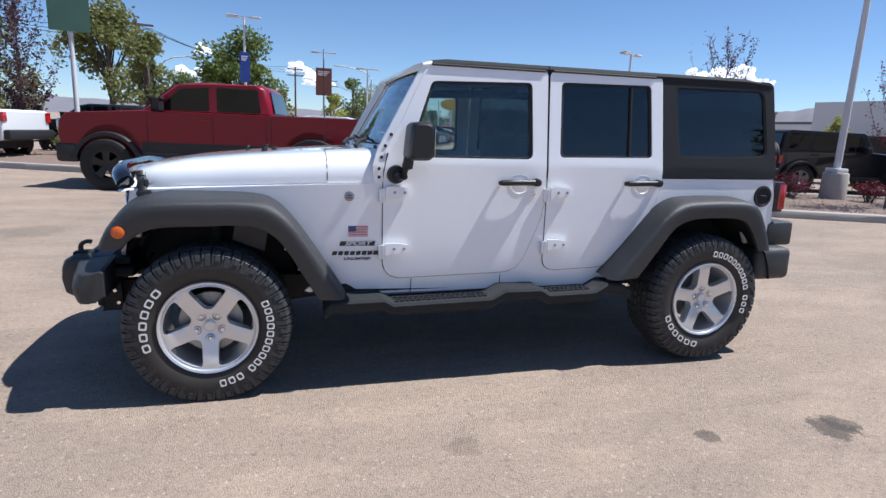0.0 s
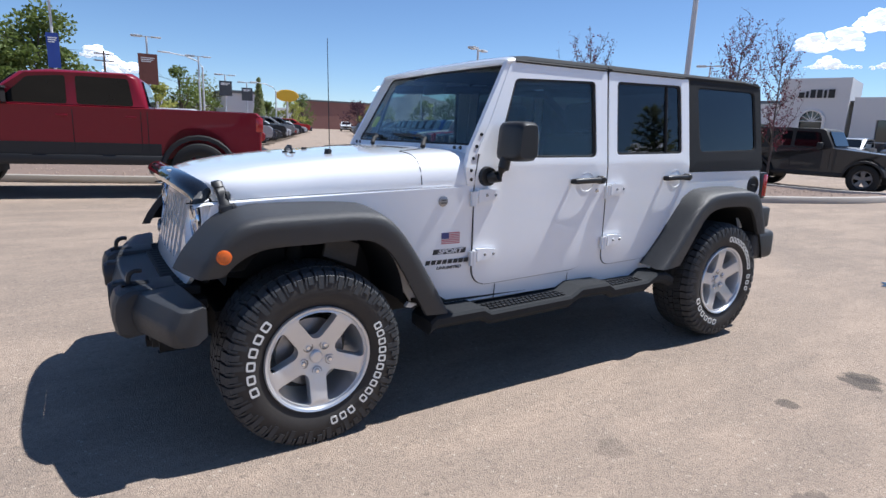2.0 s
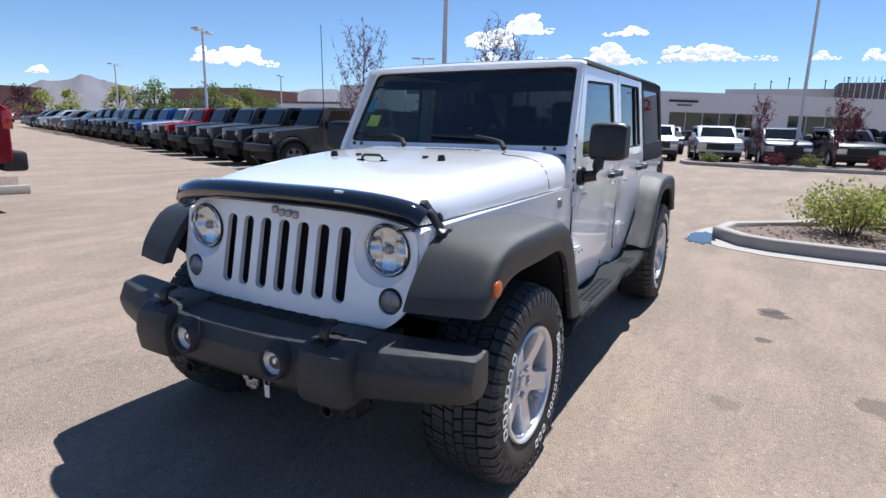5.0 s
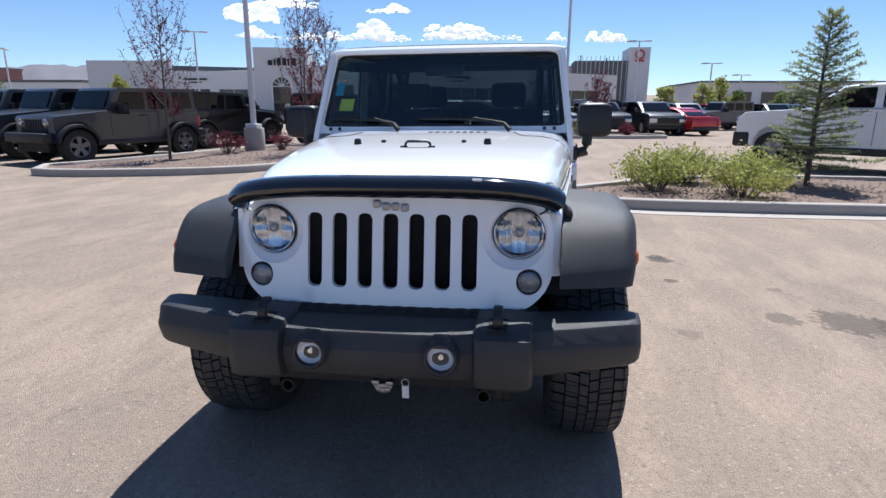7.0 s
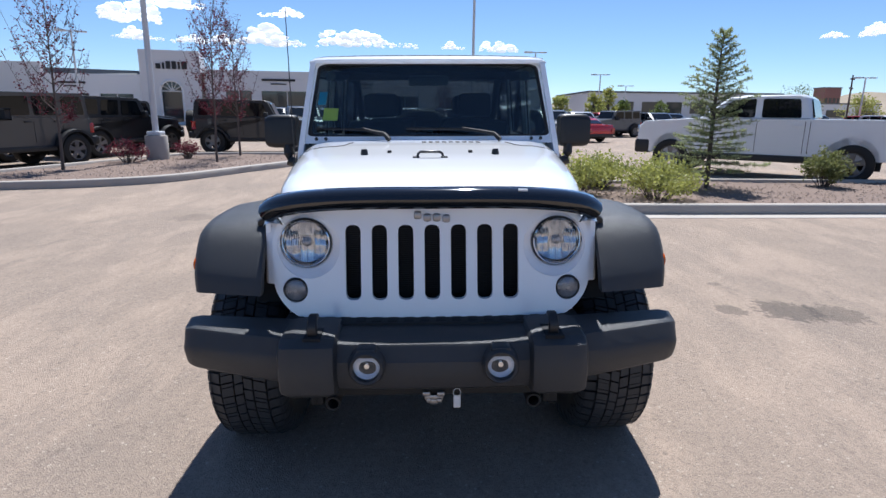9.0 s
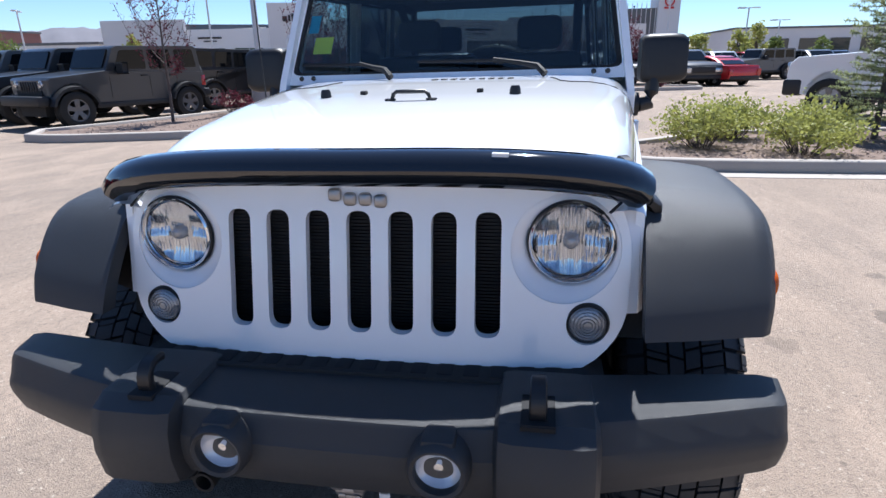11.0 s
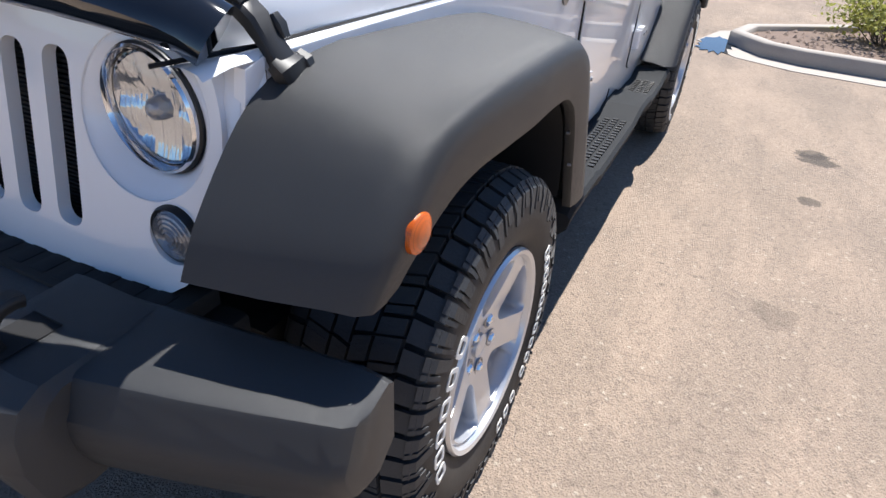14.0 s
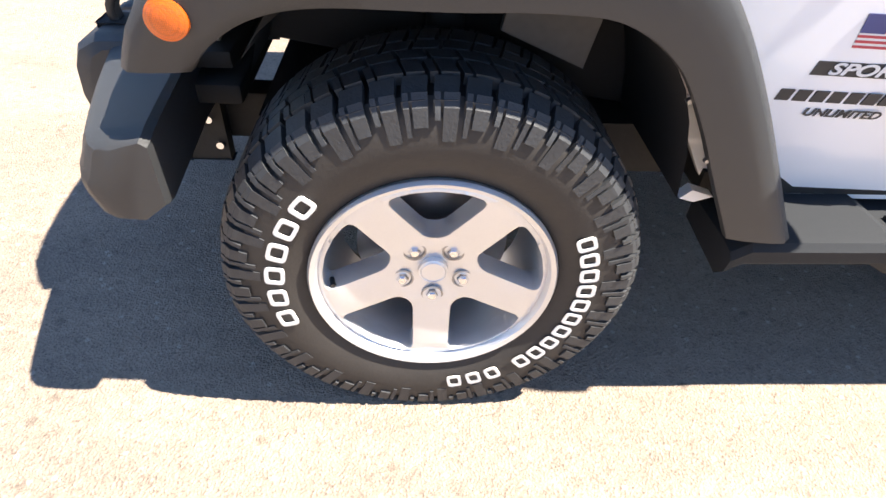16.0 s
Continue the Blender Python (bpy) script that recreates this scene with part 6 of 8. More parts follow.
        box(b, sp["tail"][-1][0] - 0.2, sp["tail"][-1][0] + 0.04, -w + 0.05, w - 0.05, low, low + 0.18, 0.04)
    part("rear_bumper", b, lower or TRIM, car)
    if kind in ("pickup", "lifted", "white"):
        b = bmesh.new()
        box(b, 1.16, 2.82, -w + 0.12, w - 0.12, sp["tail"][0][1] - 0.002, sp["tail"][0][1] + 0.006)
        part("bed_cover", b, TRIM, car)
        if lower and kind == "lifted":
            for y in (-1, 1):
                b = bmesh.new()
                box(b, sp["wx"][0] + ar * 1.05, sp["wx"][1] - ar * 1.05, y * (w - 0.004), y * (w + 0.005), low + 0.02, low + 0.26)
                part("lower_cladding", b, lower, car)
    if sp.get("spare"):
        wh = part_of("spare_wheel", BGW["rim"], None, car, m=pose(2.26, 0.0, 1.05, 0, 0, 90) @ Matrix.Diagonal((R, R, R, 1)))
        part_of("tyre", BGW["tyre"], RUBBER, wh)
        if wh.material_slots:
            wh.material_slots[0].link = "OBJECT"
            wh.material_slots[0].material = rim or (GREYRIM if kind in ("jeep", "white") else ALLOY)
    return car


bg_wheel_meshes()
BGW["rim"].materials.append(ALLOY)
BLACKRIM = mat("satin black rim", (0.02, 0.02, 0.022), 0.35, metal=0.4, vary=0.1)
GREYRIM = mat("machined grey rim", (0.16, 0.16, 0.165), 0.38, metal=0.7, vary=0.5, scale=9, fine=30)

# red lifted pickup parked beyond the SUV
vehicle("lifted", "red", "deep red lifted crew-cab pickup with black flares", pose(-0.66, 9.13, 0, 0, 0, -9.5), rim=BLACKRIM, lower=TRIM)
# white pickup on the other side of the planted island
vehicle("white", "white", "white crew-cab pickup behind the planted island", pose(11.9, -8.45, 0, 0, 0, 230.6), lower=TRIM)
# white pickup tail and dark wagon at the left kerb
vehicle("white", "white", "white pickup seen from its tailgate", pose(-9.5, 16.8, 0, 0, 0, -15), group="pickups at the kerb")
vehicle("wagon", "black", "black SUV parked behind the red pickup", pose(-5.6, 20.0, 0, 0, 0, -18), rim=BLACKRIM)

# row of off-road SUVs with their noses in one line
first = Vector((11.63, 10.3, 0))
for k, (c, lab) in enumerate((("grey", "granite grey"), ("grey", "granite grey"), ("teal", "slate grey"), ("grey", "granite grey"), ("brightred", "bright red"), ("white", "white"), ("blue", "bright blue"), ("grey", "granite grey"), ("black", "black"), ("grey", "granite grey"), ("silver", "silver"), ("black", "black"), ("grey", "granite grey"))):
    q = first + Vector((0.335, 0.942, 0)) * 2.45 * k
    vehicle("jeep", c, f"{lab} four-door off-road SUV parked in the row", pose(q.x, q.y, 0, 0, 0, -19), group="off-roaders in the row")
# black ones behind the lamp post
vehicle("jeep", "black", "black off-road SUV parked behind the lamp post", pose(17.0, 10.2, 0, 0, 0, 161), group="off-roaders behind the post")
vehicle("jeep", "black", "black off-road SUV parked side-on beside the kerbed island", pose(18.54, 5.93, 0, 0, 0, 98.6), group="off-roaders behind the post")
vehicle("jeep", "black", "black off-road SUV parked behind the lamp post", pose(22.4, 12.4, 0, 0, 0, 161), group="off-roaders behind the post")

# line of SUVs before the showroom
for k, (c, kd, lab) in enumerate((("black", "wagon", "black"), ("silver", "wagon", "silver"), ("white", "wagon", "white"), ("navy", "wagon", "dark blue"), ("black", "wagon", "black"), ("grey", "wagon", "grey"))):
    vehicle(kd, c, f"{lab} SUV parked before the showroom", pose(29.5 + 0.35 * k, 6.6 - 2.75 * k, 0, 0, 0, 12), group="SUVs before the showroom")
for k in range(5):
    vehicle("wagon", ("silver", "black", "white", "navy", "grey")[k], f"{('silver', 'black', 'white', 'dark blue', 'grey')[k]} SUV in the second line", pose(38.5 + 0.3 * k, 13.5 - 2.9 * k, 0, 0, 0, 12), group="SUVs in the second line")

# vehicles on the far side of the aisle, right of the SUV
vehicle("jeep", "black", "black off-road SUV by the far island", pose(33.0, -5.2, 0, 0, 0, 104), group="far parked cars")
vehicle("jeep", "teal", "grey off-road SUV across the aisle", pose(38.3, -13.0, 0, 0, 0, -65), group="far parked cars")
vehicle("sedan", "black", "black car by the far island", pose(37.0, -8.9, 0, 0, 0, 100), group="far parked cars")
vehicle("sedan", "brightred", "bright red car in the far aisle", pose(31.2, -8.5, 0, 0, 0, 208), group="far parked cars")
vehicle("wagon", "white", "white SUV by the far wall", pose(40.0, 0.2, 0, 0, 0, 95), group="far parked cars")
protos = {}
rnd = random.Random(5)


def park(kind, colour, m, group):
    """A copy of an already built vehicle, or the first of its kind and colour."""
    key = (kind, colour)
    if key in protos:
        return tagged(copy_thing(protos[key], m), group=group)
    word = {"navy": "dark blue", "teal": "slate grey", "lightgrey": "light grey", "brightred": "red"}.get(colour, colour)
    protos[key] = vehicle(kind, colour, f"{word} {'car' if kind == 'sedan' else 'SUV' if kind == 'wagon' else 'pickup'} in a far parking row", m, group)
    return protos[key]


COL = ("white", "silver", "black", "lightgrey", "navy", "white", "brightred", "grey")
# left-hand display row along the aisle
for k in range(22):
    p = Vector((3.6, 24.4, 0)) + Vector((0.38, 0.925, 0)) * 2.75 * k
    if k % 2 == 0 or k < 12:
        park(("sedan", "wagon")[k % 3 == 0], COL[(k * 3) % 8], pose(p.x, p.y, 0, 0, 0, 165), "left display row")
for k in range(9):
    p = first + Vector((0.335, 0.942, 0)) * (2.45 * 13 + 3.2 * k)
    park(("wagon", "sedan")[k % 2], COL[(k * 5 + 1) % 8], pose(p.x, p.y, 0, 0, 0, -19), "far end of the row")
for k in range(3):
    park("wagon", ("white", "lightgrey", "white")[k], pose(42 + k * 3.4, 99 - k * 1.2, 0, 0, 0, 68), "cars closing the aisle")
# cars in the distance on the right
for j in range(2):
    for k in range(11):
        p = Vector((43 + j * 8, -12.0 - 2.9 * k - j * 1.5, 0))
        park(("wagon", "sedan")[(k + j) % 2], COL[(k * 3 + j * 2 + 1) % 8], pose(p.x - 0.9 * k * 0.3, p.y, 0, 0, 0, 8), "rows in the distance")


# ---- planted islands, trees, posts ----
def kerb(name, pts, label, closed=True, h=0.15, wd=0.15, gutter=True):
    """A concrete kerb run: rounded top, upright face and a flat gutter strip outside."""
    P = [Vector((x, y, 0)) for x, y in pts]
    n = len(P)
    prof = [(0.0, 0.0), (0.0, h - 0.02), (0.02, h), (wd - 0.01, h), (wd, h - 0.01), (wd, -0.02)]
    if gutter:
        prof = [(-0.32, -0.01), (-0.32, 0.006), (-0.01, 0.006)] + prof
    rings = []
    for i, p in enumerate(P):
        a = P[i - 1] if (closed or i) else p
        c = P[(i + 1) % n] if (closed or i < n - 1) else p
        d = (c - a).normalized()
        nrm = Vector((-d.y, d.x, 0))
        rings.append([p + nrm * u + Vector((0, 0, v)) for u, v in prof])
    if closed:
        rings.append(rings[0])
    b = bmesh.new()
    loft(b, rings, closed=True, caps=not closed)
    bmesh.ops.remove_doubles(b, verts=b.verts, dist=1e-4)
    return tagged(part(name, b, CONCRETE, None, smooth=50), label, "kerb", kind="structure")


def bed(name, pts, label, z=0.09, bumpy=0.03, stones=900, seed=1):
    """A gravel bed inside a kerb with loose stones on it."""
    rr = random.Random(seed)
    b = bmesh.new()
    ring = [b.verts.new((x, y, z)) for x, y in pts]
    es = [b.edges.new((ring[i], ring[(i + 1) % len(ring)])) for i in range(len(ring))]
    bmesh.ops.triangle_fill(b, use_beauty=True, edges=es)
    bmesh.ops.subdivide_edges(b, edges=b.edges, cuts=3, use_grid_fill=True)
    for v in b.verts:
        v.co.z = z + bumpy * noise.noise(v.co * 1.3)
    tagged(part(name, b, MULCH, None, smooth=60), label, "gravel bed", kind="structure")
    xs, ys = [p[0] for p in pts], [p[1] for p in pts]

    def inside(x, y):
        c = False
        for i in range(len(pts)):
            (x1, y1), (x2, y2) = pts[i - 1], pts[i]
            if (y1 > y) != (y2 > y) and x < (x2 - x1) * (y - y1) / (y2 - y1) + x1:
                c = not c
        return c

    V, F = [], []
    made = 0
    while made < stones:
        x, y = rr.uniform(min(xs), max(xs)), rr.uniform(min(ys), max(ys))
        if not inside(x, y):
            continue
        made += 1
        s = rr.uniform(0.012, 0.036)
        base = len(V)
        a = rr.uniform(0, 6.28)
        for k, (u, v, w) in enumerate(((1, 0, 0), (0, 1, 0), (-1, 0, 0), (0, -1, 0), (0, 0, 0.7))):
            q = s * rr.uniform(0.7, 1.3)
            V.append((x + q * (u * math.cos(a) - v * math.sin(a)), y + q * (u * math.sin(a) + v * math.cos(a)), z + 0.008 + q * w + bumpy * noise.noise(Vector((x, y, z)) * 1.3)))
        F += [(base, base + 1, base + 4), (base + 1, base + 2, base + 4), (base + 2, base + 3, base + 4), (base + 3, base, base + 4)]
    me = bpy.data.meshes.new("gravel")
    me.from_pydata(V, [], F)
    tagged(part_of("gravel", me, STONE, smooth=0), "loose brown gravel stones in the bed", "gravel", kind="stuff")


def leaves(pts, size, rr, up=0.3):
    """Small folded leaves, one at each point."""
    V, F = [], []
    for p in pts:
        s = size * rr.uniform(0.6, 1.35)
        d = Vector((rr.gauss(0, 1), rr.gauss(0, 1), rr.gauss(0, 0.7) + up)).normalized()
        a = d.cross(Vector((rr.gauss(0, 1), rr.gauss(0, 1), rr.gauss(0, 1)))).normalized()
        n = d.cross(a)
        i = len(V)
        p = Vector(p)
        V += [p, p + d * s * 0.5 + a * s * 0.33 + n * s * 0.1, p + d * s, p + d * s * 0.5 - a * s * 0.33 + n * s * 0.1]
        F += [(i, i + 1, i + 2), (i, i + 2, i + 3)]
    me = bpy.data.meshes.new("leaves")
    me.from_pydata([tuple(v) for v in V], [], F)
    return me


def young_tree(x, y, h, leaf, n_leaf, label, seed, spread=0.28, size=0.05, first=0.28, limbs=26, name="young_tree", r0=0.035):
    """A slim trunk with many rising branches and sparse leaves."""
    rr = random.Random(seed)
    t = thing(name, label, "tree", m=pose(x, y, 0))
    b = bmesh.new()
    lean = Vector((rr.uniform(-0.03, 0.03), rr.uniform(-0.03, 0.03), 0))
    trunk = [Vector((0, 0, h * k / 8)) + lean * h * (k / 8) ** 2 + Vector((rr.uniform(-1, 1), rr.uniform(-1, 1), 0)) * 0.02 for k in range(9)]
    tube(b, trunk, [r0 * (1 - k / 8.6) + 0.004 for k in range(9)], 8)
    part("trunk", b, BARK, t)
    b = bmesh.new()
    tips = []
    for k in range(limbs):
        q = first + (1 - first) * (k / limbs) ** 0.9 * 0.93
        base = trunk[min(int(q * 8), 7)].lerp(trunk[min(int(q * 8) + 1, 8)], q * 8 % 1)
        a = k * 2.4 + rr.uniform(-0.4, 0.4)
        ln = h * spread * (1.15 - 0.75 * (q - first) / (1 - first)) * rr.uniform(0.7, 1.2)
        d = Vector((math.cos(a), math.sin(a), 0))
        pts = [base + d * ln * s_ * (1 - 0.25 * s_) + Vector((0, 0, ln * (0.55 * s_ + 0.75 * s_ * s_))) for s_ in (0, 0.3, 0.6, 1.0)]
        tube(b, pts, [r0 * 0.32, r0 * 0.24, r0 * 0.15, 0.003], 5, caps=False)
        for s_ in range(14):
            f = rr.uniform(0.15, 1.0)
            i = min(int(f * 3), 2)
            o = pts[i].lerp(pts[i + 1], f * 3 - i)
            e = o + Vector((rr.gauss(0, 0.10), rr.gauss(0, 0.10), rr.uniform(0.05, 0.22))) * h * 0.22
            tube(b, [o, o.lerp(e, 0.5) + Vector((0, 0, 0.01)), e], [0.006, 0.004, 0.002], 4, caps=False)
            tips += [o, e, o.lerp(e, 0.5)]
    part("branch_stuff", b, BARK, t)["kind"] = "stuff"
    tips.sort(key=lambda p: p.z)
    pts = [tips[int(len(tips) * rr.random() ** 1.7)] + Vector((rr.gauss(0, 1), rr.gauss(0, 1), rr.gauss(0, 1))) * 0.035 * h / 3 for _ in range(n_leaf)]
    o = part_of("crown", leaves(pts, size, rr), leaf, t, smooth=0)
    o["kind"] = "stuff"
    return t


def big_tree(x, y, h, w, leaf, label, seed, n=5200, size=0.28, low=0.25):
    """A broad tree: trunk, limbs and a crown of leaf clumps with gaps."""
    rr = random.Random(seed)
    t = thing("broad_tree", label, "tree", m=pose(x, y, 0))
    b = bmesh.new()
    tube(b, [(0, 0, 0), (0.05, 0, h * 0.25), (0, 0.1, h * 0.5), (0.1, 0, h * 0.8)], [h * 0.03, h * 0.024, h * 0.014, 0.03], 8)
    clumps = []
    for k in range(26):
        a, q = k * 2.4 + rr.uniform(-0.5, 0.5), rr.uniform(low, 0.95)
        rad = w * 0.5 * math.sin(math.pi * min(1, (q - low) / (1 - low) * 0.8 + 0.2)) * rr.uniform(0.45, 1.0)
        c = Vector((rad * math.cos(a), rad * math.sin(a), h * q))
        clumps.append((c, w * rr.uniform(0.10, 0.21)))
        tube(b, [(0, 0, h * max(0.15, q - 0.3)), tuple(c * 0.5 + Vector((0, 0, h * (q - 0.05) * 0.5))), tuple(c)], [h * 0.010, h * 0.006, 0.01], 5, caps=False)
    part("trunk", b, BARK, t)
    pts = []
    for _ in range(n):
        c, r = rr.choice(clumps)
        v = Vector((rr.gauss(0, 1), rr.gauss(0, 1), rr.gauss(0, 0.8))).normalized() * r * rr.uniform(0.5, 1.08)
        pts.append(c + v)
    o = part_of("crown", leaves(pts, size, rr, 0.1), leaf, t, smooth=0)
    o["kind"] = "stuff"
    return t


def shrub(x, y, r, h, leaf, label, seed, n=2600, size=0.055, z=0.09, group="shrubs in the island", name="shrub"):
    rr = random.Random(seed)
    t = thing(name, label, "shrub", group, m=pose(x, y, z))
    b = bmesh.new()
    tips = []
    for k in range(46):
        a, rad = k * 2.4, r * math.sqrt(rr.random()) * 0.95
        e = Vector((rad * math.cos(a), rad * math.sin(a), h * (1 - 0.45 * (rad / r) ** 2) * rr.uniform(0.7, 1.15)))
        o = Vector((rad * 0.25 * math.cos(a), rad * 0.25 * math.sin(a), 0))
        m_ = o.lerp(e, 0.5) + Vector((rr.gauss(0, 0.03), rr.gauss(0, 0.03), 0.05))
        tube(b, [o, m_, e], [0.006, 0.004, 0.002], 4, caps=False)
        tips += [e, e, m_.lerp(e, 0.5), m_, e]
    part("stem_stuff", b, BARK, t)["kind"] = "stuff"
    tips.sort(key=lambda p: p.z)
    pts = [tips[int(len(tips) * rr.random() ** 1.7)] + Vector((rr.gauss(0, 1), rr.gauss(0, 1), rr.gauss(0, 0.8))) * r * 0.13 for _ in range(n)]
    pts = [p for p in pts if p.z > 0.02]
    o = part_of("foliage", leaves(pts, size, rr, 0.5), leaf, t, smooth=0)
    o["kind"] = "stuff"
    return t


def conifer(x, y, h, label, seed, z=0.09):
    """A young spruce: whorled drooping branches with needle tufts."""
    rr = random.Random(seed)
    t = thing("young_spruce", label, "tree", m=pose(x, y, z))
    b = bmesh.new()
    tube(b, [(0, 0, 0), (0.02, 0.01, h * 0.4), (-0.01, 0.02, h * 0.75), (0.02, 0, h)], [0.05, 0.036, 0.018, 0.004], 8)
    part("trunk", b, BARK, t)
    b = bmesh.new()
    V, F = [], []
    for k in range(105):
        q = 0.10 + 0.88 * (k / 105) ** 0.95
        a = k * 2.4 + rr.uniform(-0.3, 0.3)
        ln = h * 0.30 * (1 - q) ** 0.72 * rr.uniform(0.5, 1.3) + 0.07
        d = Vector((math.cos(a), math.sin(a), 0))
        o = Vector((0, 0, h * q))
        rise = 0.10 + 0.5 * q
        pts = [o + d * ln * s_ + Vector((0, 0, ln * (rise * s_ + 0.12 * s_ * s_ - (0.35 * (1 - q)) * s_))) for s_ in (0, 0.35, 0.7, 1.0)]
        tube(b, pts, [0.009, 0.007, 0.004, 0.002], 4, caps=False)
        sprays = [(pts, 1.0)]
        for s_ in range(5):
            f = 0.25 + 0.15 * s_
            i = min(int(f * 3), 2)
            p = pts[i].lerp(pts[i + 1], f * 3 - i)
            sd = d.cross(Vector((0, 0, 1))) * (1 if s_ % 2 else -1)
            e = p + (d * 0.6 + sd * 0.8).normalized() * ln * 0.42 * (1.1 - f * 0.5) + Vector((0, 0, 0.01))
            tube(b, [p, e], [0.004, 0.002], 4, caps=False)
            sprays.append(([p, e], 0.7))
        for sp_, m_ in sprays:
            cnt = int(60 * m_ * max(0.4, ln / (h * 0.2)))
            for _ in range(cnt):
                f = rr.random() * (len(sp_) - 1)
                i = min(int(f), len(sp_) - 2)
                p = sp_[i].lerp(sp_[i + 1], f - i)
                along = (sp_[i + 1] - sp_[i]).normalized()
                nd = (along * 0.6 + Vector((rr.gauss(0, 1), rr.gauss(0, 1), rr.gauss(0, 0.8) + 0.25)).normalized()).normalized()
                e = p + nd * rr.uniform(0.04, 0.075)
                sd = nd.cross(Vector((0, 0, 1)))
                sd = sd.normalized() * 0.0085 if sd.length > 0.01 else Vector((0.005, 0, 0))
                i0 = len(V)
                V += [tuple(p - sd), tuple(p + sd), tuple(e)]
                F.append((i0, i0 + 1, i0 + 2))
    part("branch_stuff", b, BARK, t)["kind"] = "stuff"
    me = bpy.data.meshes.new("needles")
    me.from_pydata(V, [], F)
    o = part_of("needles", me, NEEDLE, t, smooth=0)
    o["kind"] = "stuff"
    return t


# island with shrubs and the spruce, beside the driver's rear corner
isl = [(6.02, -1.38), (6.27, -1.12), (6.65, -1.02), (7.1, -1.12), (7.7, -1.75), (8.8, -3.1), (9.5, -5.0), (9.65, -8.0), (9.5, -12.5), (6.2, -12.8), (6.08, -9.0), (5.94, -6.0), (5.82, -3.6), (5.80, -2.3), (5.86, -1.75)]
isl = [(p.x, p.y) for p in glide([(*p, 0) for p in isl], 44)]
kerb("kerb_planted_island", isl[::-1], "pale concrete kerb with gutter round the planted island")
bed("bed_planted_island", [(6.0 + (x - 6.0) * 0.985 + 0.03, -6 + (y + 6) * 0.985) for x, y in isl], "brown gravel bed of the planted island", stones=2600, seed=3)
for k, (x, y, r, h) in enumerate(((7.28, -2.62, 0.66, 0.62), (8.35, -3.35, 0.55, 0.56), (6.78, -3.80, 0.70, 0.62), (8.35, -4.55, 0.5, 0.46))):
    shrub(x, y, r, h, LIME, "bright yellow-green leafy shrub in the gravel bed", 20 + k)
shrub(8.7, -7.95, 0.42, 0.66, OLIVE, "upright green shrub in the gravel bed", 31, 2400, 0.06)
conifer(8.42, -5.42, 2.92, "young thin green spruce in the gravel bed", 8)

# puddle in the gutter at the island's nose
PUDDLE = mat("shallow water", (0.035, 0.04, 0.045), 0.03, vary=0.2, scale=3, spec=0.8)
b = bmesh.new()
rim_p = [(6.34 + r_ * math.cos(a_) * 1.35 - 0.25 * math.sin(a_), -0.93 + 0.55 * r_ * math.sin(a_) + 0.30 * r_ * math.cos(a_)) for a_, r_ in ((2 * math.pi * k / 28, 0.30 * (1 + 0.22 * math.sin(3 * k) + 0.12 * math.sin(7.3 * k))) for k in range(28))]
b.faces.new([b.verts.new((x, y, 0.0095)) for x, y in rim_p])
tagged(part("water_puddle", b, PUDDLE, None, smooth=0), "shallow puddle in the gutter at the island nose", "puddle", kind="structure")

# island with the lamp post
isl2 = [(7.75, 9.3), (7.65, 8.5), (8.0, 7.3), (8.45, 6.2), (9.2, 5.3), (10.3, 4.75), (11.6, 4.25), (13.0, 3.65), (14.8, 3.1), (16.6, 2.95), (17.4, 3.2), (17.3, 3.75), (16.6, 4.3), (16.3, 5.6), (16.1, 7.2), (15.0, 7.9), (13.7, 8.2), (12.0, 8.7), (10.1, 9.2), (8.6, 9.8)]
isl2 = [(p.x, p.y) for p in glide([(*p, 0) for p in isl2], 48)]
kerb("kerb_post_island", isl2, "pale concrete kerb round the lamp-post island", gutter=False)
bed("bed_post_island", [(12.5 + (x - 12.5) * 0.98, 6.5 + (y - 6.5) * 0.98) for x, y in isl2], "brown gravel bed round the lamp post", stones=1800, seed=4)
young_tree(10.75, 8.2, 3.6, RUST, 1500, "young bare tree with a few red leaves", 41, 0.30)
young_tree(13.27, 5.66, 4.0, RUST, 2400, "young bare tree with red leaves", 42, 0.26)
young_tree(15.6, 5.75, 4.0, RUST, 1500, "young bare tree with red leaves", 43, 0.26)
for k, (x, y, r, h) in enumerate(((12.75, 7.75, 0.5, 0.58), (14.3, 6.85, 0.35, 0.5))):
    shrub(x, y, r, h, RUST, "dark red low shrub by the lamp post", 50 + k, 900, 0.05, group="red shrubs")


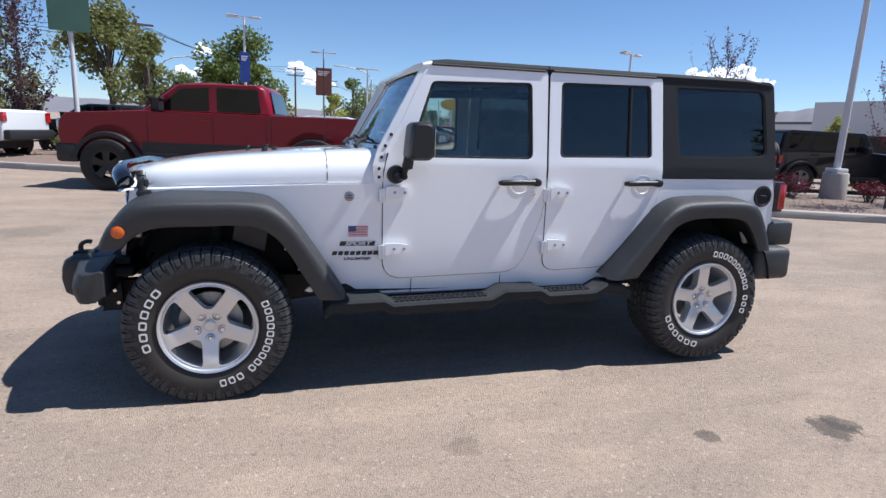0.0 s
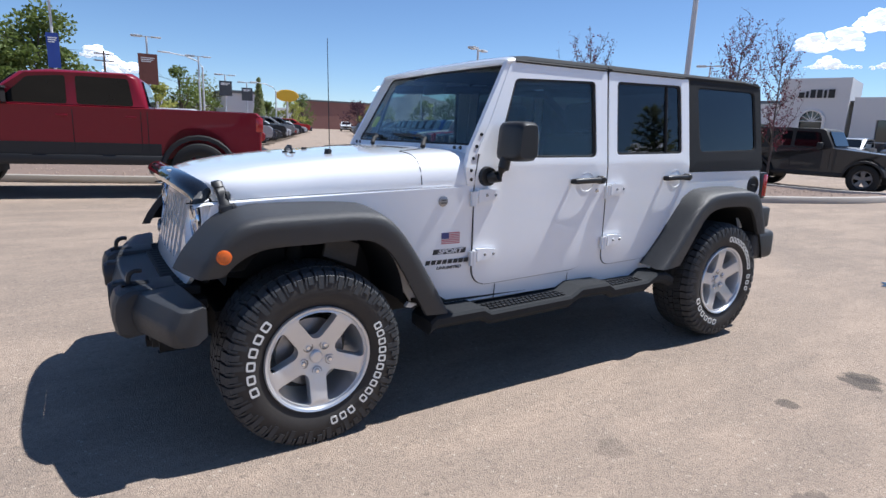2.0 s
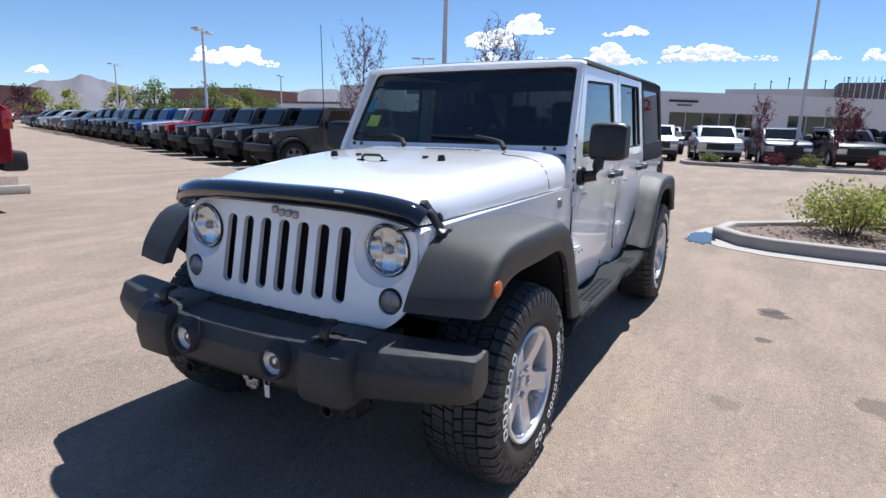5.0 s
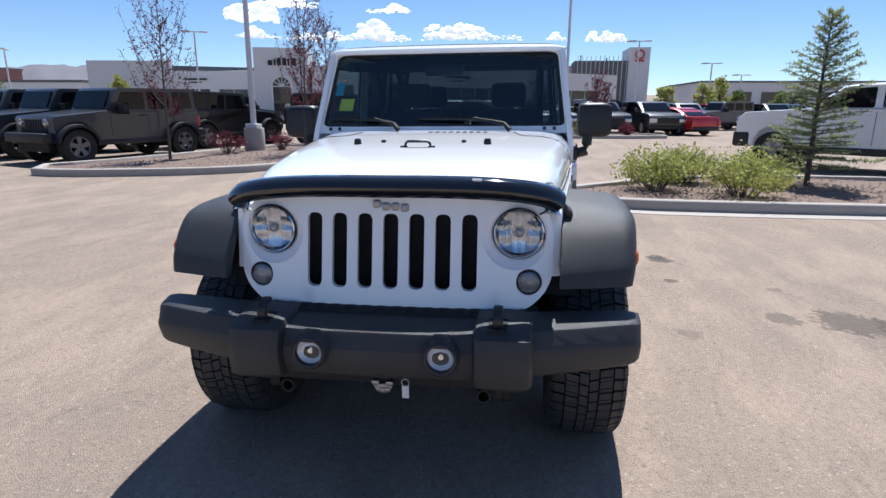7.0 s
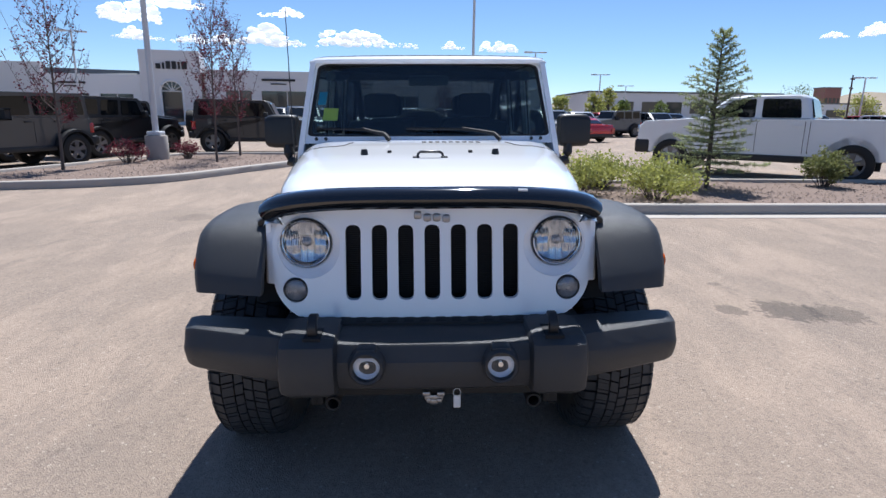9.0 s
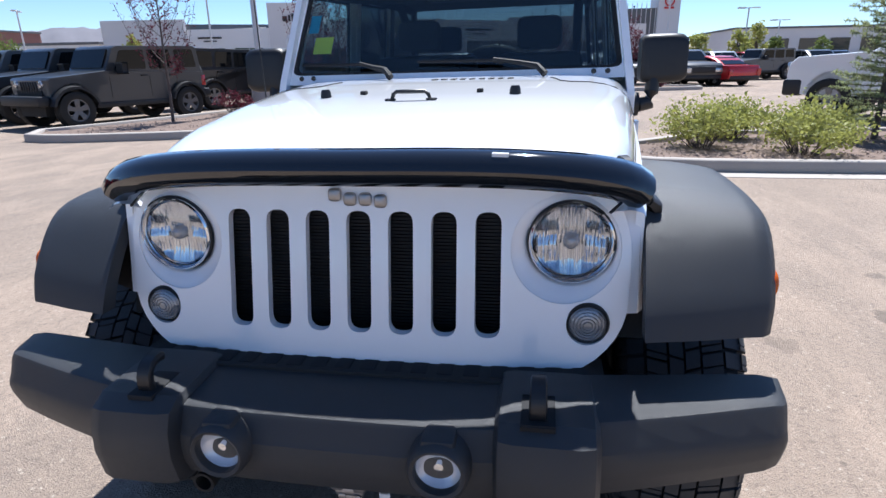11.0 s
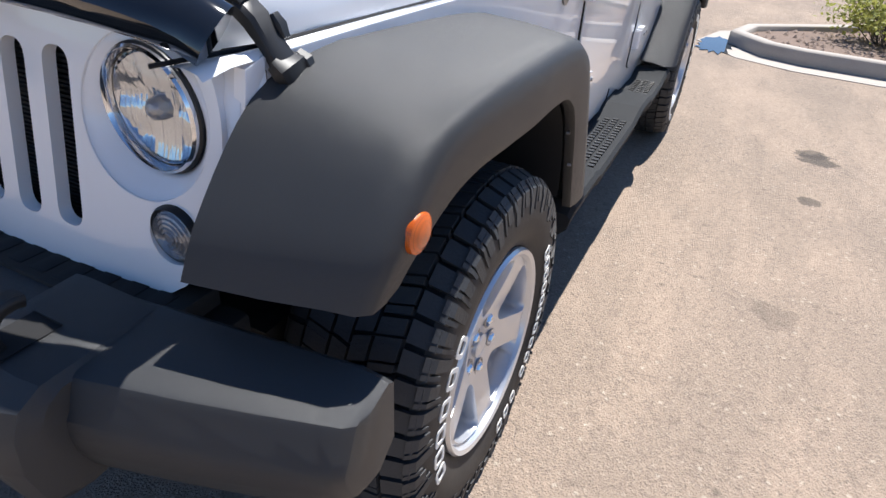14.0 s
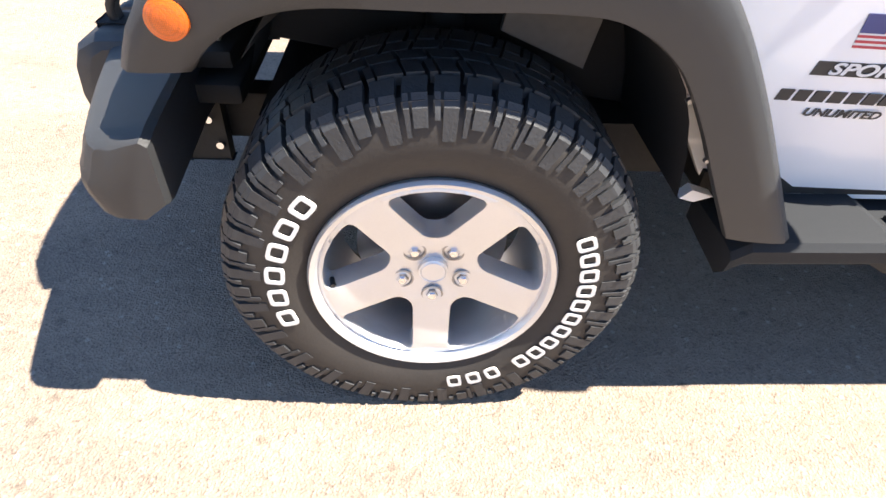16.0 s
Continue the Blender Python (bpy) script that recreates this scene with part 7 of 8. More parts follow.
def lamp_post(x, y, h, label, heads=2, banner=None, base=True, turn=0.0, r=0.085, group=""):
    t = thing("lamp_post", label, "lamp post", group, m=pose(x, y, 0, 0, 0, turn))
    if base:
        b = bmesh.new()
        tube(b, [(0, 0, 0), (0, 0, 0.72), (0, 0, 0.75)], [0.30, 0.29, 0.27], 28)
        part("concrete_base", b, CONCRETE, t)
        b = bmesh.new()
        box(b, -0.18, 0.18, -0.18, 0.18, 0.75, 0.86, 0.02)
        part("base_cover", b, POLE, t)
    b = bmesh.new()
    tube(b, [(0, 0, 0.0 if not base else 0.8), (0, 0, h)], [r, r * 0.72], 10)
    part("pole", b, POLE, t)
    for s in ((1, -1) if heads == 2 else (1,)):
        b = bmesh.new()
        box(b, s * 0.05, s * 0.35, -0.03, 0.03, h - 0.06, h, 0)
        part("arm", b, POLE, t)
        b = bmesh.new()
        box(b, s * 0.30, s * 0.95, -0.17, 0.17, h - 0.07, h + 0.02, 0.02)
        part("lamp_head", b, POLE, t)
    if banner:
        m_, z0, z1, wd = banner
        b = bmesh.new()
        box(b, -wd / 2, wd / 2, -r - 0.03, -r - 0.01, z0, z1, 0)
        part("banner", b, m_, t)
        b = bmesh.new()
        for k in range(3):
            box(b, -wd * 0.36, wd * (0.36 - 0.1 * k), -r - 0.036, -r - 0.031, z1 - (z1 - z0) * (0.12 + 0.06 * k) - 0.06, z1 - (z1 - z0) * (0.12 + 0.06 * k))
        part("banner_bars", b, WHITEDECAL, t)
    return t


lamp_post(13.9, 7.5, 7.4, "tall white lamp post on a concrete base", group="lamp posts")


# ---- lamp posts, power lines, buildings, trees and hills beyond ----
lamp_post(-6.0, 18.3, 6.4, "white post with a dark green pennant banner", 2, (BANNERG, 3.95, 5.6, 1.15), False, 10, group="lamp posts")
lamp_post(-1.4, 33.5, 7.3, "white lamp post with a blue flag banner", 2, (BANNERB, 3.6, 5.3, 0.55), False, 0, group="lamp posts")
lamp_post(4.0, 44.5, 6.9, "white lamp post with a poster banner", 2, (BANNERR, 3.6, 5.7, 1.25), False, 0, group="lamp posts")
lamp_post(8.0, 48.0, 6.2, "white lamp post by the display row", 2, None, False, 0, group="lamp posts")
lamp_post(12.0, 57.5, 5.6, "white lamp post with a poster banner", 2, (BANNERK, 3.6, 5.0, 1.2), False, 0, group="lamp posts")
lamp_post(16.0, 65.5, 5.5, "white lamp post with a poster banner", 2, (BANNERK, 3.5, 4.9, 1.2), False, 0, group="lamp posts")
lamp_post(18.6, 24.4, 5.75, "grey lamp post behind the row of off-roaders", 2, None, False, 30, group="lamp posts")
lamp_post(33.5, 56.5, 6.4, "grey lamp post far down the row", 2, None, False, 30, group="lamp posts")
lamp_post(44.5, 45.0, 6.0, "grey lamp post before the trees", 2, None, False, 30, group="lamp posts")
lamp_post(40.0, 24.4, 6.7, "grey lamp post before the showroom", 2, None, False, -60, group="lamp posts")
lamp_post(29.0, -2.45, 8.0, "tall lamp post by the far island", 2, None, True, -90, group="lamp posts")
lamp_post(49.0, -9.4, 6.7, "lamp post before the parking garage", 2, None, False, -90, group="lamp posts")
lamp_post(60.0, -18.4, 5.7, "lamp post in the far lot", 2, None, False, -90, group="lamp posts")
lamp_post(70.0, -24.6, 5.1, "lamp post in the far lot", 2, None, False, -90, group="lamp posts")
lamp_post(50.0, -39.5, 5.1, "lamp post in the far lot", 2, None, False, -90, group="lamp posts")


def power_pole(x, y, h, turn, label="brown wooden power pole with crossarms", arm=1.1, lean=0.0):
    t = thing("power_pole", label, "power pole", "power poles", m=pose(x, y, 0, 0, lean, turn))
    b = bmesh.new()
    tube(b, [(0, 0, 0), (0, 0, h)], [h * 0.018, h * 0.012], 8)
    part("pole", b, WOOD, t)
    for z in (h - 0.35, h - 1.15):
        b = bmesh.new()
        box(b, -arm, arm, -0.06, 0.06, z - 0.07, z + 0.07)
        part("crossarm", b, WOOD, t)


PP = [(-20.0, 40.0, 8.2), (-9.0, 43.0, 8.0), (2.9, 80.0, 8.8), (9.0, 95.0, 8.6), (17.0, 112.0, 8.6)]
for x, y, h in PP:
    power_pole(x, y, h, 15)
power_pole(50.0, -38.3, 5.3, 130, arm=0.45)
b = bmesh.new()
for i in range(len(PP) - 1):
    for s in (-0.9, 0.0, 0.9):
        (x0, y0, h0), (x1, y1, h1) = PP[i], PP[i + 1]
        tube(b, [(x0 + (x1 - x0) * k / 8 + s, y0 + (y1 - y0) * k / 8, h0 - 0.3 + (h1 - h0) * k / 8 - 1.0 * 4 * (k / 8) * (1 - k / 8) - 0.3 * s) for k in range(9)], 0.018, 4)
tagged(part("power_lines", b, GASKET, None), "thin dark sagging power lines", "power line", kind="structure")


def street_lamp(x, y, h, turn, reach=2.4):
    t = thing("street_lamp", "curved-arm grey street lamp", "street lamp", "street lamps", m=pose(x, y, 0, 0, 0, turn))
    b = bmesh.new()
    tube(b, [(0, 0, 0), (0, 0, h * 0.86), (reach * 0.12, 0, h * 0.93), (reach * 0.4, 0, h * 0.98), (reach * 0.8, 0, h)], [0.10, 0.075, 0.06, 0.05, 0.045], 8)
    part("pole", b, POLE, t)
    b = bmesh.new()
    box(b, reach * 0.78, reach * 1.05, -0.12, 0.12, h - 0.05, h + 0.06, 0.02)
    part("lamp_head", b, POLE, t)


street_lamp(-8.2, 47.0, 6.1, 5)
street_lamp(9.0, 52.0, 6.6, 190, 3.4)
street_lamp(20.0, 68.0, 5.7, 190, 3.0)

# showroom: long wall, arched tower, receding wing
SH = thing("showroom", "pale grey car showroom with an arched tower and large windows", "building")


def wall_run(p0, p1, h, th, openings, material, parent, name="wall", z0=0.0):
    """A wall from p0 to p1 with window openings (along, width, sill, head) that go through it."""
    a, b_ = Vector((*p0, 0)), Vector((*p1, 0))
    d = (b_ - a).normalized()
    n = Vector((d.y, -d.x, 0))
    ln = (b_ - a).length
    holes = [[(s, q0), (s + w, q0), (s + w, q1), (s, q1)] for s, w, q0, q1 in openings]
    bm = sheet([(0, z0), (ln, z0), (ln, h), (0, h)], holes, 1, 0, (), (), lambda u, v, k: tuple(a + d * u + n * (th * k) + Vector((0, 0, v))))
    wl = part(name, bm, material, parent, smooth=0)
    for s, w, q0, q1 in openings:
        bm = bmesh.new()
        c = [(s, q0), (s + w, q0), (s + w, q1), (s, q1)]
        loft(bm, [[tuple(a + d * u + n * (th * 0.5) + Vector((0, 0, v))) for u, v in c], [tuple(a + d * u + n * (th * 0.6) + Vector((0, 0, v))) for u, v in c]])
        win = part("window", bm, SHOPGLASS, parent, "large dark shop window", smooth=0)
        bm = bmesh.new()
        for k in range(1, max(2, int(w / 1.9))):
            u = s + w * k / max(2, int(w / 1.9))
            tube(bm, [tuple(a + d * u + n * th * 0.4 + Vector((0, 0, q0))), tuple(a + d * u + n * th * 0.4 + Vector((0, 0, q1)))], 0.05, 4)
        tube(bm, [tuple(a + d * s + n * th * 0.4 + Vector((0, 0, q0 + (q1 - q0) * 0.35))), tuple(a + d * (s + w) + n * th * 0.4 + Vector((0, 0, q0 + (q1 - q0) * 0.35)))], 0.05, 4)
        part("mullion", bm, POLE, win)
    return wl


wall_run((60.8, 10.8), (59.6, 22.7), 5.55, 0.5, [(1.2, 5.2, 0.5, 3.55), (7.4, 2.6, 0.5, 3.55)], STUCCO, SH)
wall_run((78.0, -12.0), (60.8, 10.8), 5.45, 0.5, [(3.0, 9.0, 0.5, 3.4), (16.0, 9.5, 0.5, 3.4)], STUCCO, SH)
wall_run((58.2, 28.6), (57.5, 37.5), 4.9, 0.5, [(0.8, 3.2, 0.5, 3.0), (5.0, 3.4, 0.5, 3.0)], STUCCO2, SH)
wall_run((57.0, 37.5), (56.0, 46.5), 5.9, 0.5, [], STUCCO, SH)
wall_run((56.0, 46.5), (66.0, 48.0), 5.9, 0.5, [], STUCCO, SH)
b = bmesh.new()
loft(b, [[(61.2, 11.0, 5.2), (60.1, 22.5, 5.2), (58.6, 28.0, 4.7), (57.6, 37.5, 4.7), (56.6, 46.3, 5.6), (85, 48, 5.6), (95, -12, 5.2), (78.5, -11.5, 5.2)], [(61.2, 11.0, 5.3), (60.1, 22.5, 5.3), (58.6, 28.0, 4.8), (57.6, 37.5, 4.8), (56.6, 46.3, 5.7), (85, 48, 5.7), (95, -12, 5.3), (78.5, -11.5, 5.3)]])
part("roof", b, SLATE, SH, smooth=0)
# tower with the arched window
a0, a1 = Vector((59.3, 23.0, 0)), Vector((57.8, 28.4, 0))
dt = (a1 - a0).normalized()
nt_ = Vector((dt.y, -dt.x, 0))
arc = [(1.75, 0.3)] + [(2.8 - 1.05 * math.cos(math.pi * k / 14), 3.35 + 1.05 * math.sin(math.pi * k / 14)) for k in range(15)] + [(3.85, 0.3)]
bm = sheet([(0, 0), (5.6, 0), (5.6, 7.3), (0, 7.3)], [arc], 1, 0, (), (), lambda u, v, k: tuple(a0 + dt * u - nt_ * (-0.6 * k) + Vector((0, 0, v))))
tower = part("tower", bm, STUCCO, SH, "pale tower with an arched window", smooth=0)
bm = bmesh.new()
for u0, u1 in ((0.0, 0.5), (5.1, 5.6)):
    c = [a0 + dt * u0, a0 + dt * u1, a0 + dt * u1 + nt_ * 6, a0 + dt * u0 + nt_ * 6]
    loft(bm, [[tuple(p + nt_ * 0.6) for p in c], [tuple(p + nt_ * 0.6 + Vector((0, 0, 7.25))) for p in c]])
part("tower_side", bm, STUCCO, SH, smooth=0)
bm = bmesh.new()
loft(bm, [[tuple(a0 + dt * u + nt_ * 0.35 + Vector((0, 0, v))) for u, v in arc], [tuple(a0 + dt * u + nt_ * 0.45 + Vector((0, 0, v))) for u, v in arc]])
aw = part("arched_window", bm, SHOPGLASS, SH, "dark arched window with white bars", smooth=0)
bm = bmesh.new()
ring = [a0 + dt * u - nt_ * 0.05 + Vector((0, 0, v)) for u, v in arc]
tube(bm, ring, 0.14, 6)
for k in range(1, 6):
    t = math.pi * k / 6
    tube(bm, [tuple(a0 + dt * 2.8 + nt_ * 0.3 + Vector((0, 0, 3.35))), tuple(a0 + dt * (2.8 - 1.02 * math.cos(t)) + nt_ * 0.3 + Vector((0, 0, 3.35 + 1.02 * math.sin(t))))], 0.05, 4)
tube(bm, [tuple(a0 + dt * 1.75 + nt_ * 0.3 + Vector((0, 0, 3.35))), tuple(a0 + dt * 3.85 + nt_ * 0.3 + Vector((0, 0, 3.35)))], 0.06, 4)
part("arch_trim", bm, STUCCO2, aw)


def bars(parent, o, d, n_, items, material, name="sign_bar"):
    for u, w, z, h in items:
        bm = bmesh.new()
        c = [(u, z), (u + w, z), (u + w, z + h), (u, z + h)]
        loft(bm, [[tuple(o + d * x - n_ * 0.10 + Vector((0, 0, v))) for x, v in c], [tuple(o + d * x + n_ * 0.02 + Vector((0, 0, v))) for x, v in c]])
        part(name, bm, material, parent, smooth=0)


bars(tower, a0, dt, nt_, [(1.2, 0.5, 5.5, 0.75), (1.85, 0.2, 5.5, 0.7), (2.2, 0.4, 5.5, 0.75), (2.75, 0.4, 5.5, 0.75), (3.3, 0.2, 5.5, 0.6), (3.65, 0.45, 5.5, 0.5)], TRIM)
o1, o2 = Vector((60.8, 10.8, 0)), Vector((59.6, 22.7, 0))
d1 = (o2 - o1).normalized()
bars(SH, o1, d1, Vector((d1.y, -d1.x, 0)), [(2.9, 3.4, 4.55, 0.22), (3.8, 1.6, 4.2, 0.12)], TRIM)
o3 = Vector((58.2, 28.6, 0))
d3 = (Vector((57.5, 37.5, 0)) - o3).normalized()
bars(SH, o3, d3, Vector((d3.y, -d3.x, 0)), [(5.2, 2.6, 3.95, 0.18), (5.8, 1.4, 3.65, 0.12)], TRIM)
o4 = Vector((78.0, -12.0, 0))
d4 = (o1 - o4).normalized()
bars(SH, o4, d4, Vector((d4.y, -d4.x, 0)), [(22.5, 3.2, 4.4, 0.22), (23.2, 1.6, 4.05, 0.12)], TRIM)

# parking garage with a sign tower
PG = thing("parking_garage", "long pale parking garage with open decks and a sign tower", "building")
for z0, z1, m_ in ((0, 2.2, SLATE), (2.2, 5.2, STUCCO), (6.8, 8.2, STUCCO2), (9.4, 11.2, STUCCO)):
    b = bmesh.new()
    box(b, 148, 185, -26, 10, z0, z1)
    part("deck_wall", b, m_, PG, smooth=0)
b = bmesh.new()
box(b, 152, 184, -25, 9, 2.0, 10.5)
part("deck_core", b, SLATE, PG, smooth=0)
b = bmesh.new()
box(b, 142, 160, 0, 9, 0, 6.8)
part("dark_wing", b, SLATE, PG, smooth=0)
b = bmesh.new()
box(b, 138, 150, -15.5, -2, 3.0, 6.6)
part("timber_canopy", b, TAN, PG, smooth=0)
b = bmesh.new()
box(b, 140, 152, -23.0, -11.0, 0, 11.8)
part("ribbed_block", b, SLATE, PG, smooth=0)
for k in range(12):
    b = bmesh.new()
    box(b, 139.8, 140.0, -22.8 + k, -22.66 + k, 0, 12.9)
    part("fin", b, STUCCO, PG, smooth=0)
b = bmesh.new()
box(b, 139, 150, -27.6, -23.0, 0, 14.6)
st = part("sign_tower", b, STUCCO, PG, "pale sign tower with a red emblem", smooth=0)
b = bmesh.new()
revolve(b, [(0.75, 0), (1.05, -0.15), (0.75, -0.2)], 28, (138.95, -25.3, 13.0), "x")
box(b, 138.8, 139.0, -26.3, -24.3, 11.5, 11.9)
part("sign_emblem", b, SIGNRED, st)
for k in range(9):
    b = bmesh.new()
    x, y = 150 + (k % 3) * 8, -24 + k * 3.6
    tube(b, [(x, y, 11), (x, y, 13.6)], 0.10, 6)
    box(b, x - 0.5, x + 0.5, y - 0.2, y + 0.2, 13.5, 13.7)
    part("roof_lamp", b, TRIM, PG)


def hall(name, label, x0, x1, y0, y1, h, m_, wins=0, wm=None):
    t = thing(name, label, "building")
    b = bmesh.new()
    box(b, x0, x1, y0, y1, 0, h)
    part("wall", b, m_, t, smooth=0)
    b = bmesh.new()
    box(b, x0 - 0.2, x1 + 0.2, y0 - 0.2, y1 + 0.2, h, h + 0.35)
    part("roof", b, SLATE if m_ is not SLATE else STUCCO, t, smooth=0)
    for k in range(wins):
        b = bmesh.new()
        w = (y1 - y0) / wins
        box(b, x0 - 0.08, x0 + 0.1, y0 + w * (k + 0.15), y0 + w * (k + 0.8), h * 0.35, h * 0.72)
        part("window", b, wm or SHOPGLASS, t, smooth=0)
    return t


hall("far_hall", "long pale flat-roofed hall", 120, 150, -75, -34, 6.2, STUCCO, 8)
hall("far_hall", "long pale flat-roofed hall", 150, 170, -120, -80, 5.2, STUCCO2, 5)
hall("far_tower_block", "red-brown multi-storey block far off", 193, 199, -139.5, -134, 11.5, BRICKRED, 4)
hall("low_shop", "low white building with dark windows", 74, 90, 62, 76, 4.3, STUCCO2, 4)
hall("low_shop", "red-brown low building behind the trees", 92, 110, 105, 130, 8.0, BRICKRED, 4)
hall("brown_shop", "brown low building at the end of the aisle", 44, 60, 125, 135, 6.0, BRICKRED, 0)
hall("grey_block", "plain grey block by the street", 15.5, 19.5, 74, 80, 4.6, STUCCO, 0)

# yellow roadside sign
t = thing("roadside_sign", "yellow roadside sign on a post", "sign", m=pose(27.0, 86.0, 0, 0, 0, 0))
b = bmesh.new()
tube(b, [(0, 0, 0), (0, 0, 4.6)], 0.15, 8)
part("post", b, POLE, t)
b = bmesh.new()
revolve(b, [(0.0, -0.15), (1.7, -0.15), (1.8, 0), (1.7, 0.15), (0, 0.15)], 28, (0, 0, 5.2))
for v in b.verts:
    v.co.z = 5.2 + (v.co.z - 5.2) * 0.5
part("panel", b, YELLOW, t)

# trees
young_tree(-7.3, 17.6, 5.4, PURPLE, 3600, "young tree with dense dark purple leaves", 61, 0.24, 0.085, 0.2, 34, "purple_leaf_tree", 0.05)
big_tree(-9.0, 20.2, 4.6, 2.6, OLIVE, "slim leafy olive-green tree beyond the lot", 62, 3200, 0.15)
big_tree(-13.5, 22.0, 3.8, 3.6, LEAF, "low bushy green tree", 63, 3600, 0.16)
big_tree(-10.6, 42.0, 8.6, 6.4, OLIVE, "large airy leafy olive-green tree beyond the lot", 64, 5200, 0.3, 0.3)
big_tree(-7.3, 37.0, 6.6, 3.0, OLIVE, "tall narrow green tree", 65, 4200, 0.22, 0.1)
big_tree(-2.9, 57.5, 9.3, 8.0, LEAF, "round dense green tree", 66, 6500, 0.38, 0.3)
big_tree(-7.0, 49.0, 5.0, 4.0, LEAF, "low leafy green tree", 67, 2600, 0.25, 0.1)
for k, (x, y, h, w, m_) in enumerate(((5.5, 52, 4.2, 2.4, LIME), (8.5, 62, 6.2, 4.6, LEAF), (13, 78, 6.8, 7, OLIVE), (24.5, 88, 4.2, 4, LEAF), (31, 96, 5.0, 4, LIME), (34, 100, 6.0, 5, LEAF), (40.5, 90, 4.8, 5.5, PURPLE), (46, 96, 4.6, 5, LIME), (34, 66, 4.0, 3.4, LIME), (37, 62, 4.4, 3.6, LIME), (41, 60, 4.2, 4, LEAF), (44, 66, 5.6, 6, LEAF), (49, 62, 5.6, 7, LEAF), (46, 54, 3.8, 3.4, LIME), (53, 60, 5.2, 7, LEAF), (60, 64, 4.8, 6, LEAF), (52, 40, 4.2, 2.0, LIME), (-4, 44, 4.0, 3.6, LEAF), (0.5, 46, 3.6, 3, OLIVE), (11, 66, 4.6, 4, LEAF), (16, 84, 5, 5, LEAF), (20, 92, 5, 6, OLIVE))):
    big_tree(x, y, h, w, m_, {LIME: "slim young yellow-green street tree", LEAF: "leafy green tree beyond the lot", OLIVE: "leafy olive-green tree beyond the lot", PURPLE: "round dark purple-leaved tree beyond the lot"}[m_], 70 + k, 1500, 0.30, 0.15)
# cypress
rr = random.Random(9)
t = thing("cypress", "dark narrow pointed cypress", "tree", m=pose(18.0, 68.0, 0))
b = bmesh.new()
tube(b, [(0, 0, 0), (0, 0, 5.9)], [0.15, 0.02], 6)
part("trunk", b, BARK, t)
pts = []
for _ in range(2600):
    q = rr.random() ** 0.8
    a = rr.uniform(0, 6.28)
    pts.append(Vector((0.85 * (1 - q) ** 0.8 * math.cos(a) * rr.uniform(0.8, 1), 0.85 * (1 - q) ** 0.8 * math.sin(a) * rr.uniform(0.8, 1), 0.4 + 5.7 * q)))
o = part_of("crown", leaves(pts, 0.26, rr, 1.5), NEEDLE, t, smooth=0)
o["kind"] = "stuff"
# right-hand side: far island trees and shrubs, street trees
for k, (x, y, h) in enumerate(((28.5, -0.9, 2.8), (28.0, -3.9, 2.9), (30.0, -4.6, 2.5))):
    young_tree(x, y, h, RUST, 700, "young tree with dark red leaves on the far island", 100 + k, 0.30, 0.09)
for k, (x, y) in enumerate(((26.0, 0.8), (26.3, -1.7), (26.7, -3.0), (26.8, -5.3))):
    shrub(x, y, 0.45, 0.5, RUST if k % 2 else OLIVE, "low shrub on the far island", 110 + k, 500, 0.09, 0.05, "far island shrubs")
far_isl = [(p.x - 3.5, p.y) for p in glide([(28.6, 1.2, 0), (28.4, -1.5, 0), (28.7, -5.0, 0), (29.6, -7.0, 0), (30.8, -7.0, 0), (32.5, -5.0, 0), (33.5, -1.0, 0), (33.2, 1.6, 0), (30.6, 2.2, 0), (28.9, 1.7, 0)], 26)]
kerb("kerb_far_island", far_isl, "pale kerb of the far island", gutter=False)
bed("bed_far_island", [(27.5 + (x - 27.5) * 0.97, -2.6 + (y + 2.6) * 0.97) for x, y in far_isl], "gravel bed of the far island", stones=200, seed=6)
for k, (x, y, h, w, m_) in enumerate(((57, -17, 3.6, 2.4, LIME), (60, -19.5, 4.4, 2.6, LIME), (66, -23, 3.2, 2.2, LEAF), (72, -30, 3.4, 2.4, LEAF), (74, -48, 4.2, 5, LIME), (79, -52, 5.2, 6, LEAF), (70, -55, 4.4, 5, LIME), (52, -12.5, 3.4, 2.0, LIME), (95, -62, 7, 8, LEAF))):
    big_tree(x, y, h, w, m_, {LIME: "slim yellow-green young street tree", LEAF: "leafy green street tree far off"}[m_], 130 + k, 1300, 0.26, 0.15)
# left kerb and stones behind the red pickup
lk = [(-24.0, 20.0), (-14.0, 16.1), (-7.0, 13.3), (-1.3, 10.95), (3.2, 9.9)]
kerb("kerb_street_side", [(p.x, p.y) for p in glide([(*p, 0) for p in lk], 20)][::-1], "pale kerb along the street-side bed", False, gutter=False)
bed("bed_street_side", [(-24.0, 20.1), (-14.0, 16.2), (-7.0, 13.4), (-1.3, 11.05), (3.1, 10.0), (4.0, 12.0), (-1.0, 16.0), (-7, 19.5), (-14, 22.5), (-24, 26.0)], "stony bed along the street side", 0.10, 0.06, 2200, 12)
for k, (x, y) in enumerate(((-9.5, 18.2), (-8.4, 17.6), (-11.2, 19.6), (-5.9, 17.0), (-12.6, 19.0))):
    shrub(x, y, 0.5, 0.75, OLIVE, "green bushy shrub in the stony bed", 150 + k, 900, 0.08, 0.08, "street-side shrubs")


